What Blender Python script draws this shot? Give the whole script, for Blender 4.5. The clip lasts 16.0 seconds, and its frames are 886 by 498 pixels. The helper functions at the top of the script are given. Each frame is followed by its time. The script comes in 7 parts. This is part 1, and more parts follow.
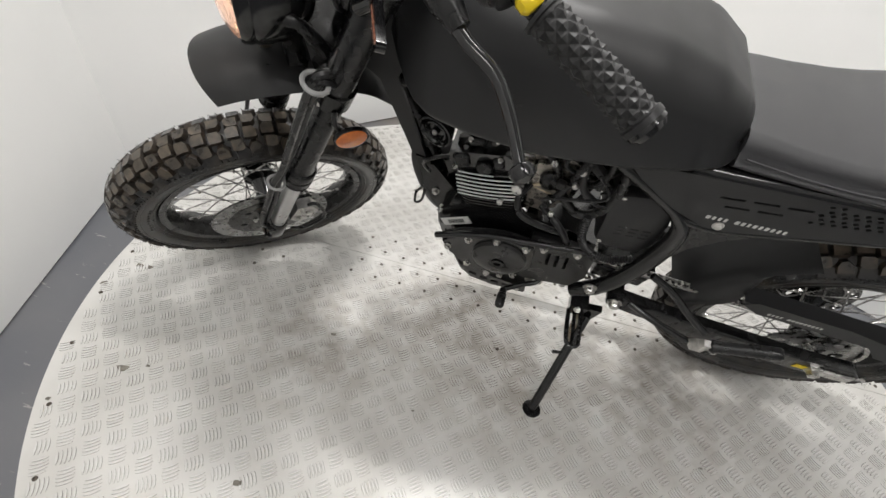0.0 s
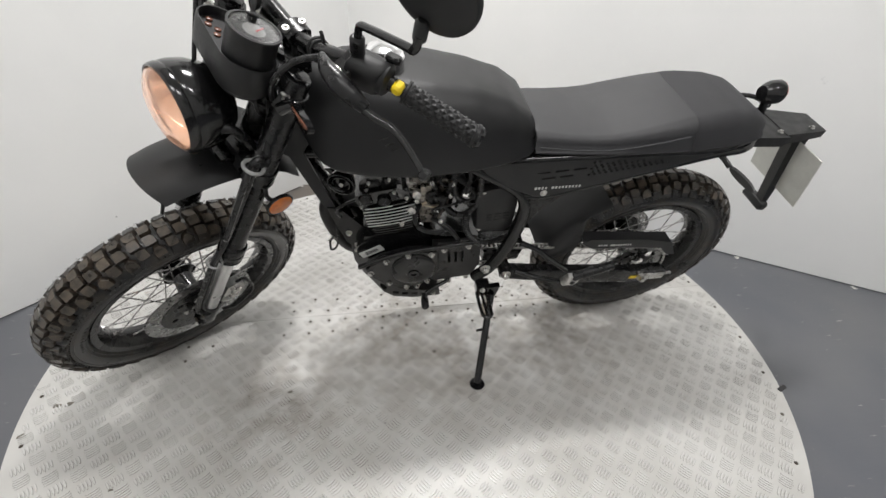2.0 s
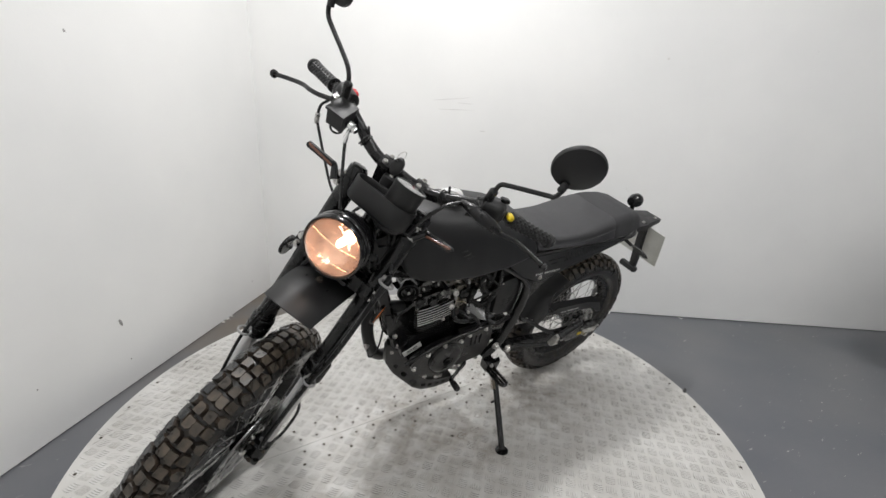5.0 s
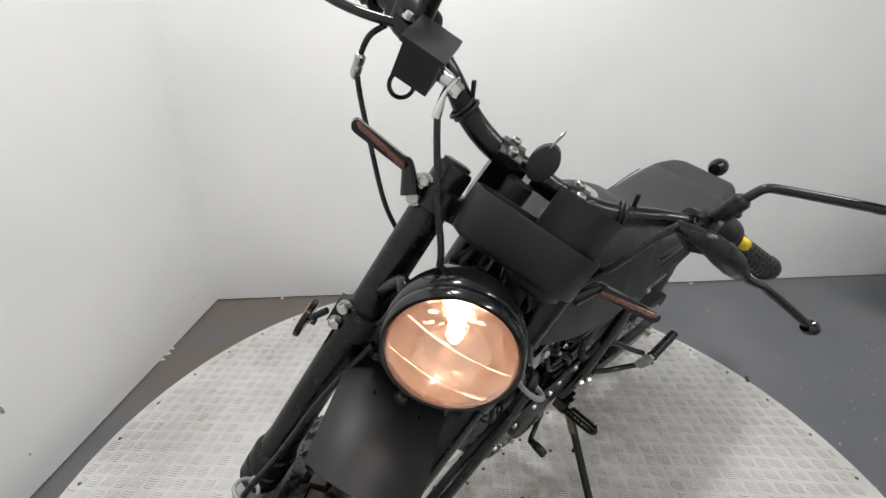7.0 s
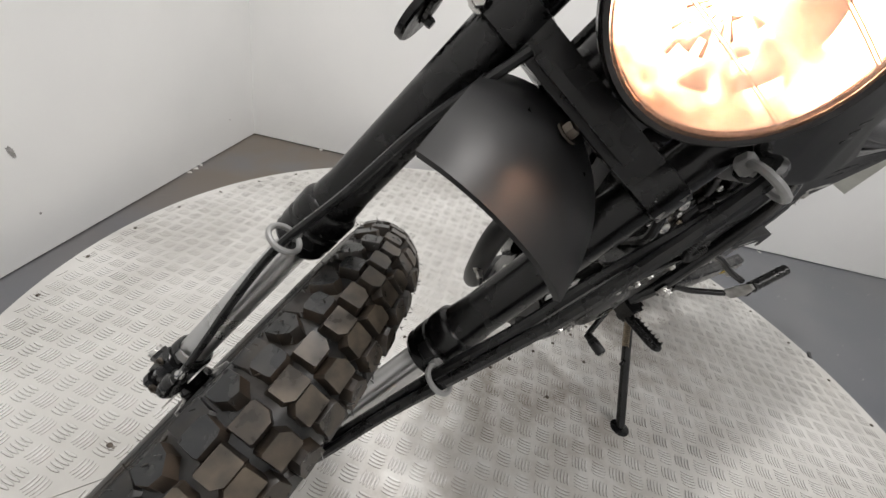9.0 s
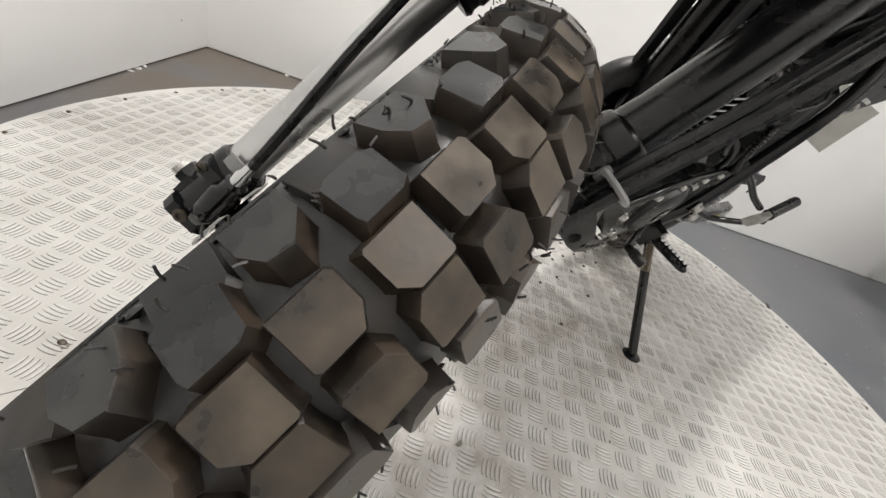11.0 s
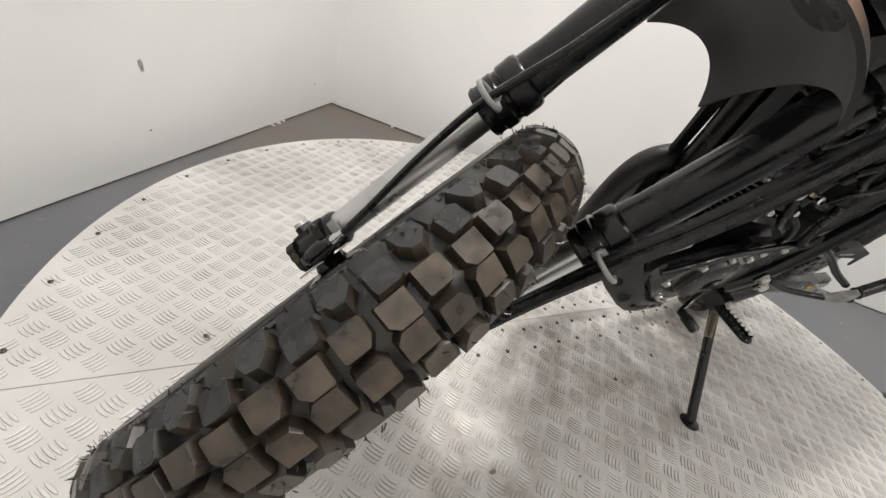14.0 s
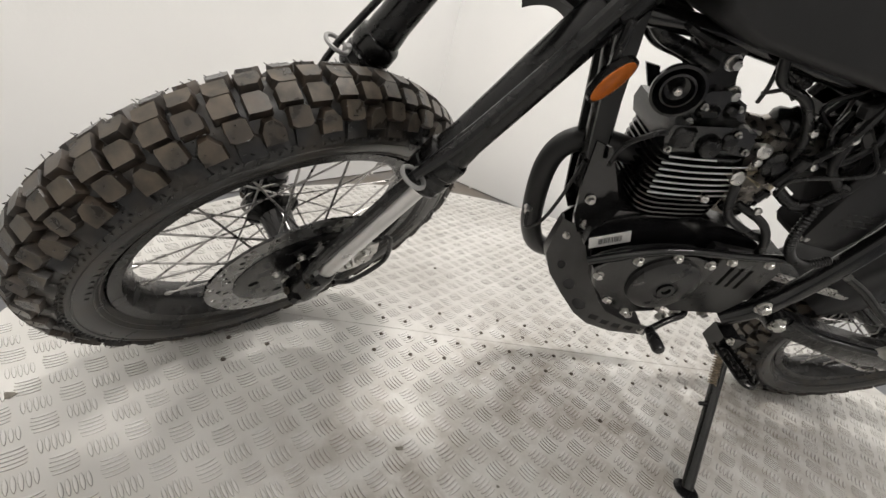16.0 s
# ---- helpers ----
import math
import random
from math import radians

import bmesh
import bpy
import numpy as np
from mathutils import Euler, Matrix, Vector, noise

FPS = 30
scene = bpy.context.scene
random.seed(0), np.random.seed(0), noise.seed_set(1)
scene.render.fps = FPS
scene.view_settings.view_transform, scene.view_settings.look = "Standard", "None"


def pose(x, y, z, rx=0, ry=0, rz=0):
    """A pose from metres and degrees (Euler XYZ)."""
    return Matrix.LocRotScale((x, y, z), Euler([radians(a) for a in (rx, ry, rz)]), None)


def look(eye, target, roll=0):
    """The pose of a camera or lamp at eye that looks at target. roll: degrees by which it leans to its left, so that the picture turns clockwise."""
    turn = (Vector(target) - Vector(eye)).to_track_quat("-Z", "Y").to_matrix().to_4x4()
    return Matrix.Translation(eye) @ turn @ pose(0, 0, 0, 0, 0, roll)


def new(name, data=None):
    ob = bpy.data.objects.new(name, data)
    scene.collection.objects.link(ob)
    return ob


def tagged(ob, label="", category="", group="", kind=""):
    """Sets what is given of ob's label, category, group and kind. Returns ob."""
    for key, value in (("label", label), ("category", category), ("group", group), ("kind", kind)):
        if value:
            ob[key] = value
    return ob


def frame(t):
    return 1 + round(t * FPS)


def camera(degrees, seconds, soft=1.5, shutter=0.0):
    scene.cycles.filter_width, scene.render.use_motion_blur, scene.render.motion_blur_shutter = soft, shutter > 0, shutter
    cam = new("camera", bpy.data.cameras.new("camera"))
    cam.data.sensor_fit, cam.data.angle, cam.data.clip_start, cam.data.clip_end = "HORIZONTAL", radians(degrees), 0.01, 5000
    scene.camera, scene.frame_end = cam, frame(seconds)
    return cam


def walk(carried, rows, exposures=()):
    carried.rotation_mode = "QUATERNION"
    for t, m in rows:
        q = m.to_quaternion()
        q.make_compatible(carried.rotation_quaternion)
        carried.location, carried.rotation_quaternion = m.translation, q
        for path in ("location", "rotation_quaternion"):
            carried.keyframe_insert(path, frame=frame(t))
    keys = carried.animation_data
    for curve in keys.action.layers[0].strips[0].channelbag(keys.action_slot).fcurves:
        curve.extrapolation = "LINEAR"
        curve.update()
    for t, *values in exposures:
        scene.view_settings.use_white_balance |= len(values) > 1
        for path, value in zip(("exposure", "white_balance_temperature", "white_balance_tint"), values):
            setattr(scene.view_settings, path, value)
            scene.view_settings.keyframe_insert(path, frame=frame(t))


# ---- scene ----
cam = camera(94.3, 16.0)
PATH = [
    (0, (0.742, 0.782, 0.94), (0.93, -0.684, -0.408), 10.0),
    (0.5, (0.777, 0.747, 0.928), (0.786, -0.726, -0.425), 4.9),
    (1, (0.835, 0.82, 0.983), (0.437, -0.66, -0.302), 7.3),
    (1.5, (0.949, 0.917, 1.008), (0.392, -0.549, -0.233), 6.1),
    (2, (0.796, 1.018, 0.998), (0.483, -0.634, -0.084), 2.5),
    (2.5, (0.757, 1.119, 1.038), (0.42, -0.669, 0.208), 0.7),
    (3, (0.858, 1.272, 1.045), (0.424, -0.575, 0.412), 0.9),
    (3.2, (0.891, 1.304, 1.026), (0.421, -0.553, 0.449), 1.3),
    (5.3, (1.41, 0.996, 1.062), (0.264, -0.545, 0.501), 0.9),
    (5.5, (1.424, 0.927, 1.063), (0.234, -0.582, 0.511), -0.4),
    (6, (1.369, 0.691, 1.071), (0.138, -0.772, 0.486), -2.2),
    (6.5, (1.315, 0.566, 1.052), (0.052, -0.837, 0.39), -1.6),
    (7, (1.33, 0.522, 1.052), (0.07, -0.838, 0.302), 0.2),
    (7.5, (1.293, 0.478, 0.993), (0.075, -0.864, 0.148), 2.3),
    (8, (1.276, 0.44, 0.912), (0.101, -0.876, -0.03), 5.3),
    (8.5, (1.321, 0.408, 0.842), (0.185, -0.884, -0.178), 9.2),
    (9, (1.351, 0.399, 0.794), (0.244, -0.871, -0.284), 14.3),
    (9.5, (1.399, 0.398, 0.736), (0.305, -0.855, -0.375), 20.0),
    (9.7, (1.423, 0.399, 0.704), (0.342, -0.86, -0.412), 22.2),
    (12, (1.471, 0.276, 0.519), (-0.006, -0.618, -0.492), 22.0),
    (12.5, (1.479, 0.285, 0.542), (0.042, -0.622, -0.514), 20.7),
    (13, (1.52, 0.261, 0.641), (0.194, -0.545, -0.621), 16.6),
    (13.5, (1.527, 0.287, 0.673), (0.309, -0.589, -0.65), 14.9),
    (14, (1.492, 0.408, 0.648), (0.474, -0.954, -0.405), 20.5),
    (14.5, (1.435, 0.543, 0.613), (0.611, -1.068, -0.238), 29.0),
    (15, (1.399, 0.601, 0.588), (0.701, -1.025, -0.345), 27.0),
    (15.5, (1.277, 0.611, 0.583), (0.736, -1.066, -0.364), 21.0),
    (16, (1.2, 0.654, 0.603), (0.779, -1.105, -0.25), 16.1),
]
walk(cam, [(t, look(eye, target, roll)) for t, eye, target, roll in PATH], [(0.0, 0.52, 6550, 11), (1.0, 0.55, 6550, 11), (1.5, 0.42, 6500, 11), (2.0, 0.36, 6450, 11), (2.8, 0.25, 6400, 11), (7.0, 0.2, 6400, 11), (9.0, 0.3, 6550, 12), (11.5, 0.68, 6700, 12), (12.2, 0.76, 6700, 12), (12.9, 0.60, 6700, 12), (13.5, 0.50, 6700, 12), (14.5, 0.50, 6800, 13), (15.5, 0.52, 6800, 12), (16.0, 0.54, 6800, 12)])

# ---- light ----
world = bpy.data.worlds.new("room_air")
world.use_nodes = True
world.node_tree.nodes["Background"].inputs[0].default_value = (0.9, 0.95, 1.0, 1)
world.node_tree.nodes["Background"].inputs[1].default_value = 0.05
scene.world = world


def area(name, at, aim, sx, sy, watts, colour=(1.0, 0.985, 0.96)):
    data = bpy.data.lights.new(name, "AREA")
    data.shape, data.size, data.size_y = "RECTANGLE", sx, sy
    data.energy, data.color = watts, colour
    ob = new(name, data)
    ob.matrix_world = look(at, aim)
    return ob


area("ceiling_lamp_over", (0.60, -0.28, 3.15), (0.60, -0.281, 0), 0.6, 0.2, 38)
# two unseen fill lamps, added to lift the table, walls and engine
area("ceiling_lamp_side", (-0.5, 1.9, 3.2), (-0.5, 1.899, 0), 0.9, 0.25, 23)
area("ceiling_lamp_front", (1.15, 2.0, 3.2), (1.15, 1.999, 0), 1.2, 0.4, 20)
scene.view_settings.exposure = 0.0

# ---- materials ----


def nodes_of(name):
    m = bpy.data.materials.new(name)
    m.use_nodes = True
    nt = m.node_tree
    return m, nt, nt.nodes, nt.links, nt.nodes["Principled BSDF"]


def rgb(c):
    return (c[0], c[1], c[2], 1) if len(c) == 3 else c


def mat(name, col, rough=0.5, metal=0.0, var=0.15, scale=30, bump=0.0, bscale=400, rvar=0.08, col2=None, low=0.35, high=0.7, coat=0.0, spec=0.5, rand=0.0):
    """A worn paint, plastic or metal: two noises for colour, gloss and fine relief."""
    m, nt, N, L, b = nodes_of(name)
    geo = N.new("ShaderNodeNewGeometry")
    big = N.new("ShaderNodeTexNoise")
    big.inputs["Scale"].default_value, big.inputs["Detail"].default_value = scale, 6
    L.new(geo.outputs["Position"], big.inputs["Vector"])
    ramp = N.new("ShaderNodeValToRGB")
    ramp.color_ramp.elements[0].position, ramp.color_ramp.elements[1].position = low, high
    ramp.color_ramp.elements[0].color = rgb([c * (1 - var) for c in col])
    ramp.color_ramp.elements[1].color = rgb(col2 or [min(1, c * (1 + var)) for c in col])
    L.new(big.outputs["Fac"], ramp.inputs["Fac"])
    out = ramp.outputs["Color"]
    if rand:
        info = N.new("ShaderNodeObjectInfo")
        mul = N.new("ShaderNodeMix")
        mul.data_type, mul.blend_type = "RGBA", "MULTIPLY"
        mr = N.new("ShaderNodeMapRange")
        mr.inputs["To Min"].default_value, mr.inputs["To Max"].default_value = 1 - rand, 1 + rand
        L.new(info.outputs["Random"], mr.inputs["Value"])
        mul.inputs["Factor"].default_value = 1
        L.new(out, mul.inputs["A"])
        L.new(mr.outputs["Result"], mul.inputs["B"])
        out = mul.outputs["Result"]
    L.new(out, b.inputs["Base Color"])
    fine = N.new("ShaderNodeTexNoise")
    fine.inputs["Scale"].default_value, fine.inputs["Detail"].default_value = bscale, 3
    L.new(geo.outputs["Position"], fine.inputs["Vector"])
    rr = N.new("ShaderNodeMapRange")
    rr.inputs["From Min"].default_value, rr.inputs["From Max"].default_value = 0.3, 0.7
    rr.inputs["To Min"].default_value, rr.inputs["To Max"].default_value = max(0.03, rough - rvar), min(1, rough + rvar)
    L.new(big.outputs["Fac"], rr.inputs["Value"])
    L.new(rr.outputs["Result"], b.inputs["Roughness"])
    b.inputs["Metallic"].default_value = metal
    b.inputs["Coat Weight"].default_value = coat
    b.inputs["Specular IOR Level"].default_value = spec
    if bump:
        bp = N.new("ShaderNodeBump")
        bp.inputs["Strength"].default_value, bp.inputs["Distance"].default_value = bump, 0.0006
        L.new(fine.outputs["Fac"], bp.inputs["Height"])
        L.new(bp.outputs["Normal"], b.inputs["Normal"])
    return m


MATTE = mat("matte_black_paint", (0.0098, 0.0100, 0.0106), 0.48, var=0.12, scale=12, bump=0.06, bscale=900, rvar=0.05, spec=0.44)
GLOSS = mat("gloss_black_paint", (0.006, 0.006, 0.0065), 0.14, var=0.1, scale=25, bump=0.03, bscale=500, rvar=0.06)
SATIN = mat("satin_black_metal", (0.0050, 0.0050, 0.0053), 0.25, var=0.2, scale=40, bump=0.10, bscale=700, spec=0.38)
CAST = mat("black_engine_casting", (0.009, 0.009, 0.0095), 0.17, var=0.3, scale=60, bump=0.12, bscale=700, rvar=0.07, spec=0.8)
CASE = mat("satin_grey_engine_cover", (0.020, 0.0197, 0.0193), 0.32, var=0.15, scale=40, bump=0.2, bscale=1100)
PLASTIC = mat("black_plastic", (0.011, 0.011, 0.0115), 0.46, var=0.15, scale=50, bump=0.2, bscale=1200, spec=0.4)
HOSE = mat("black_rubber_hose", (0.009, 0.009, 0.0095), 0.30, var=0.2, scale=60, spec=0.4)
RUBBER = mat("dusty_tyre_rubber", (0.0130, 0.0134, 0.0138), 0.33, var=0.2, scale=28, bump=0.12, bscale=500, col2=(0.045, 0.035, 0.025), low=0.44, high=0.80)
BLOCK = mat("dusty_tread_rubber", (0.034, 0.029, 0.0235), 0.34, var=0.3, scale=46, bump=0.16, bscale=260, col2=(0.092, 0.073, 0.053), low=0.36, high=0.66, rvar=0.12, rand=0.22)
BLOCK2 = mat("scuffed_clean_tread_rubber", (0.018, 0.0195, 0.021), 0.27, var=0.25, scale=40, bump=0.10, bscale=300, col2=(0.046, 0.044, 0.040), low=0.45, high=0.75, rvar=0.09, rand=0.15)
# brown of the block sides, darkened for the shade in the grooves
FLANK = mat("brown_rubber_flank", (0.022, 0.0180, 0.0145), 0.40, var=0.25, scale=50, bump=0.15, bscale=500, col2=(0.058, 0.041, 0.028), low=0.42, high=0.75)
SEAT = mat("black_seat_vinyl", (0.026, 0.026, 0.0285), 0.52, var=0.1, scale=18, bump=0.30, bscale=1600, rvar=0.05, spec=0.6)
SEAT2 = mat("dark_grey_seat_suede", (0.030, 0.030, 0.0325), 0.75, var=0.14, scale=22, bump=0.5, bscale=1300, rvar=0.05)
CHROME = mat("bright_chrome", (0.72, 0.72, 0.72), 0.12, 1.0, var=0.08, scale=40, rvar=0.06)
BRIGHT = mat("milled_bright_edge", (0.86, 0.86, 0.85), 0.42, 0.85, var=0.05, scale=60, rvar=0.05)
ZINC = mat("zinc_bolt_steel", (0.55, 0.54, 0.52), 0.32, 1.0, var=0.2, scale=120, bump=0.1, rvar=0.12)
STEEL = mat("brushed_disc_steel", (0.30, 0.30, 0.295), 0.28, 1.0, var=0.2, scale=60, bump=0.15, bscale=900)
SPOKE = mat("spoke_steel", (0.42, 0.41, 0.40), 0.3, 1.0, var=0.2, scale=80)
SILVER = mat("satin_silver_fork_tube", (0.62, 0.62, 0.62), 0.3, 1.0, var=0.07, scale=14, rvar=0.05)
ALLOY = mat("cast_alloy", (0.66, 0.65, 0.63), 0.40, 1.0, var=0.25, scale=70, bump=0.3)
DULL = mat("stained_dark_casting", (0.26, 0.24, 0.215), 0.30, 0.9, var=0.45, scale=90, bump=0.3)
BRASS = mat("brass_tinted_steel", (0.62, 0.54, 0.40), 0.30, 1.0, var=0.15, scale=90)
COATED = mat("scuffed_powder_coat", (0.046, 0.0455, 0.045), 0.38, var=0.2, scale=30, bump=0.15, bscale=1100, rvar=0.07)
CLIP = mat("grey_plastic_clip", (0.30, 0.30, 0.295), 0.4, var=0.1, scale=60)
AMBER = mat("amber_reflector", (0.62, 0.16, 0.02), 0.18, var=0.12, scale=90, bump=0.3, bscale=700, coat=0.4)
LEDS = mat("indicator_lens", (0.17, 0.075, 0.05), 0.2, var=0.4, scale=300, coat=0.3)
YELLOW = mat("yellow_plastic", (0.75, 0.55, 0.01), 0.4, var=0.06, scale=60)
RED = mat("red_plastic", (0.6, 0.02, 0.03), 0.4, var=0.06, scale=60)
STICKER = mat("white_sticker", (0.72, 0.72, 0.70), 0.45, var=0.05, scale=80)
INK = mat("dark_ink", (0.03, 0.03, 0.03), 0.5, var=0.05, scale=80)
PALE = mat("pale_lettering", (0.55, 0.55, 0.53), 0.5, var=0.05, scale=80)
PLATE = mat("number_plate_white", (0.62, 0.62, 0.58), 0.4, var=0.06, scale=30)
# near black for joint and dial, also for shade painted inside openings
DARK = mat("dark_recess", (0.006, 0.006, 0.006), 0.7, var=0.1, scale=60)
BLUEGREY = mat("brown_screw", (0.10, 0.085, 0.07), 0.45, 0.8, var=0.3, scale=200)
WHITEPL = mat("white_plastic", (0.7, 0.7, 0.68), 0.3, var=0.04, scale=20)
RUSTY = mat("spring_steel", (0.33, 0.27, 0.2), 0.4, 1.0, var=0.3, scale=150)


def glass(name, tint=(1, 1, 1), rough=0.0):
    m, nt, N, L, b = nodes_of(name)
    b.inputs["Base Color"].default_value = rgb(tint)
    b.inputs["Transmission Weight"].default_value = 1
    b.inputs["Roughness"].default_value, b.inputs["IOR"].default_value = rough, 1.45
    return m


def lens_glass():
    """Moulded headlight glass: clear, with fine prisms that scatter some of the bulb's light."""
    m, nt, N, L, b = nodes_of("headlight_lens_glass")
    b.inputs["Base Color"].default_value = (1.0, 0.90, 0.82, 1)
    b.inputs["Transmission Weight"].default_value = 1
    b.inputs["Roughness"].default_value, b.inputs["IOR"].default_value = 0.04, 1.3
    scatter = N.new("ShaderNodeBsdfTranslucent")
    scatter.inputs["Color"].default_value = (1.0, 0.82, 0.76, 1)
    mix = N.new("ShaderNodeMixShader")
    mix.inputs["Fac"].default_value = 0.05
    L.new(b.outputs["BSDF"], mix.inputs[1])
    L.new(scatter.outputs["BSDF"], mix.inputs[2])
    L.new(mix.outputs["Shader"], N["Material Output"].inputs["Surface"])
    return m


GLASS = glass("clear_glass", (1, 1, 1), 0.0)
LENS = lens_glass()
PRISM = glass("lens_prism_glass", (1.0, 0.97, 0.94), 0.22)


def glow(name, col, strength):
    m, nt, N, L, b = nodes_of(name)
    b.inputs["Base Color"].default_value = rgb(col)
    b.inputs["Emission Color"].default_value = rgb(col)
    b.inputs["Emission Strength"].default_value = strength
    return m


FILAMENT = glow("glowing_bulb", (1.0, 0.64, 0.43), 36)
MIRROR = mat("mirror_glass", (0.85, 0.85, 0.85), 0.03, 1.0, var=0.02, scale=10, rvar=0.0)
REFLECTOR = mat("headlight_reflector", (0.74, 0.63, 0.56), 0.20, 1.0, var=0.05, scale=60, rvar=0.05)


def wall_paint():
    m, nt, N, L, b = nodes_of("white_wall_paint")
    geo = N.new("ShaderNodeNewGeometry")
    n1 = N.new("ShaderNodeTexNoise")
    n1.inputs["Scale"].default_value, n1.inputs["Detail"].default_value = 1.3, 8
    n2 = N.new("ShaderNodeTexNoise")
    n2.inputs["Scale"].default_value, n2.inputs["Detail"].default_value, n2.inputs["Roughness"].default_value = 9, 10, 0.7
    n3 = N.new("ShaderNodeTexNoise")
    n3.inputs["Scale"].default_value = 90
    for n in (n1, n2, n3):
        L.new(geo.outputs["Position"], n.inputs["Vector"])
    r1 = N.new("ShaderNodeValToRGB")
    r1.color_ramp.elements[0].color, r1.color_ramp.elements[1].color = (0.76, 0.765, 0.76, 1), (0.83, 0.83, 0.82, 1)
    r1.color_ramp.elements[0].position, r1.color_ramp.elements[1].position = 0.3, 0.65
    L.new(n1.outputs["Fac"], r1.inputs["Fac"])
    r2 = N.new("ShaderNodeValToRGB")
    r2.color_ramp.elements[0].color, r2.color_ramp.elements[1].color = (0.6, 0.6, 0.6, 1), (1, 1, 1, 1)
    r2.color_ramp.elements[0].position, r2.color_ramp.elements[1].position = 0.22, 0.3
    L.new(n2.outputs["Fac"], r2.inputs["Fac"])
    mul = N.new("ShaderNodeMix")
    mul.data_type, mul.blend_type = "RGBA", "MULTIPLY"
    mul.inputs["Factor"].default_value = 0.6
    L.new(r1.outputs["Color"], mul.inputs["A"])
    L.new(r2.outputs["Color"], mul.inputs["B"])
    L.new(mul.outputs["Result"], b.inputs["Base Color"])
    b.inputs["Roughness"].default_value = 0.55
    bp = N.new("ShaderNodeBump")
    bp.inputs["Strength"].default_value, bp.inputs["Distance"].default_value = 0.12, 0.002
    L.new(n3.outputs["Fac"], bp.inputs["Height"])
    L.new(bp.outputs["Normal"], b.inputs["Normal"])
    return m


WALL = wall_paint()
FLOOR_Z, HEIGHT = -0.054, 3.25


def floor_paint():
    m, nt, N, L, b = nodes_of("grey_floor_paint")
    geo = N.new("ShaderNodeNewGeometry")
    n1 = N.new("ShaderNodeTexNoise")
    n1.inputs["Scale"].default_value, n1.inputs["Detail"].default_value = 2.2, 9
    n2 = N.new("ShaderNodeTexNoise")
    n2.inputs["Scale"].default_value, n2.inputs["Detail"].default_value, n2.inputs["Roughness"].default_value = 14, 8, 0.65
    stretch = N.new("ShaderNodeMapping")
    stretch.inputs["Rotation"].default_value = (0, 0, 0.9)
    stretch.inputs["Scale"].default_value = (1, 5, 1)
    L.new(geo.outputs["Position"], n1.inputs["Vector"])
    L.new(geo.outputs["Position"], stretch.inputs["Vector"])
    L.new(stretch.outputs["Vector"], n2.inputs["Vector"])
    r1 = N.new("ShaderNodeValToRGB")
    r1.color_ramp.elements[0].color, r1.color_ramp.elements[1].color = (0.105, 0.112, 0.128, 1), (0.155, 0.157, 0.165, 1)
    r1.color_ramp.elements[0].position, r1.color_ramp.elements[1].position = 0.3, 0.7
    L.new(n1.outputs["Fac"], r1.inputs["Fac"])
    r2 = N.new("ShaderNodeValToRGB")
    r2.color_ramp.elements[0].color, r2.color_ramp.elements[1].color = (0, 0, 0, 1), (1, 1, 1, 1)
    r2.color_ramp.elements[0].position, r2.color_ramp.elements[1].position = 0.655, 0.685
    L.new(n2.outputs["Fac"], r2.inputs["Fac"])
    mix = N.new("ShaderNodeMix")
    mix.data_type = "RGBA"
    L.new(r2.outputs["Color"], mix.inputs["Factor"])
    L.new(r1.outputs["Color"], mix.inputs["A"])
    mix.inputs["B"].default_value = (0.34, 0.33, 0.31, 1)
    # brown dirt left lying in the corner of the room
    far = N.new("ShaderNodeVectorMath")
    far.operation = "DISTANCE"
    L.new(geo.outputs["Position"], far.inputs[0])
    far.inputs[1].default_value = (0.96, -1.66, FLOOR_Z)
    near = N.new("ShaderNodeMapRange")
    near.inputs["From Min"].default_value, near.inputs["From Max"].default_value = 1.15, 0.35
    L.new(far.outputs["Value"], near.inputs["Value"])
    patch = N.new("ShaderNodeMapRange")
    patch.inputs["From Min"].default_value, patch.inputs["From Max"].default_value = 0.34, 0.52
    L.new(n1.outputs["Fac"], patch.inputs["Value"])
    dirt = N.new("ShaderNodeMath")
    dirt.operation = "MULTIPLY"
    L.new(near.outputs["Result"], dirt.inputs[0])
    L.new(patch.outputs["Result"], dirt.inputs[1])
    soil = N.new("ShaderNodeMix")
    soil.data_type = "RGBA"
    L.new(dirt.outputs["Value"], soil.inputs["Factor"])
    L.new(mix.outputs["Result"], soil.inputs["A"])
    soil.inputs["B"].default_value = (0.140, 0.118, 0.096, 1)
    L.new(soil.outputs["Result"], b.inputs["Base Color"])
    rr = N.new("ShaderNodeMapRange")
    rr.inputs["To Min"].default_value, rr.inputs["To Max"].default_value = 0.3, 0.55
    L.new(n1.outputs["Fac"], rr.inputs["Value"])
    L.new(rr.outputs["Result"], b.inputs["Roughness"])
    bp = N.new("ShaderNodeBump")
    bp.inputs["Strength"].default_value, bp.inputs["Distance"].default_value = 0.2, 0.002
    L.new(n2.outputs["Fac"], bp.inputs["Height"])
    L.new(bp.outputs["Normal"], b.inputs["Normal"])
    return m


FLOOR = floor_paint()


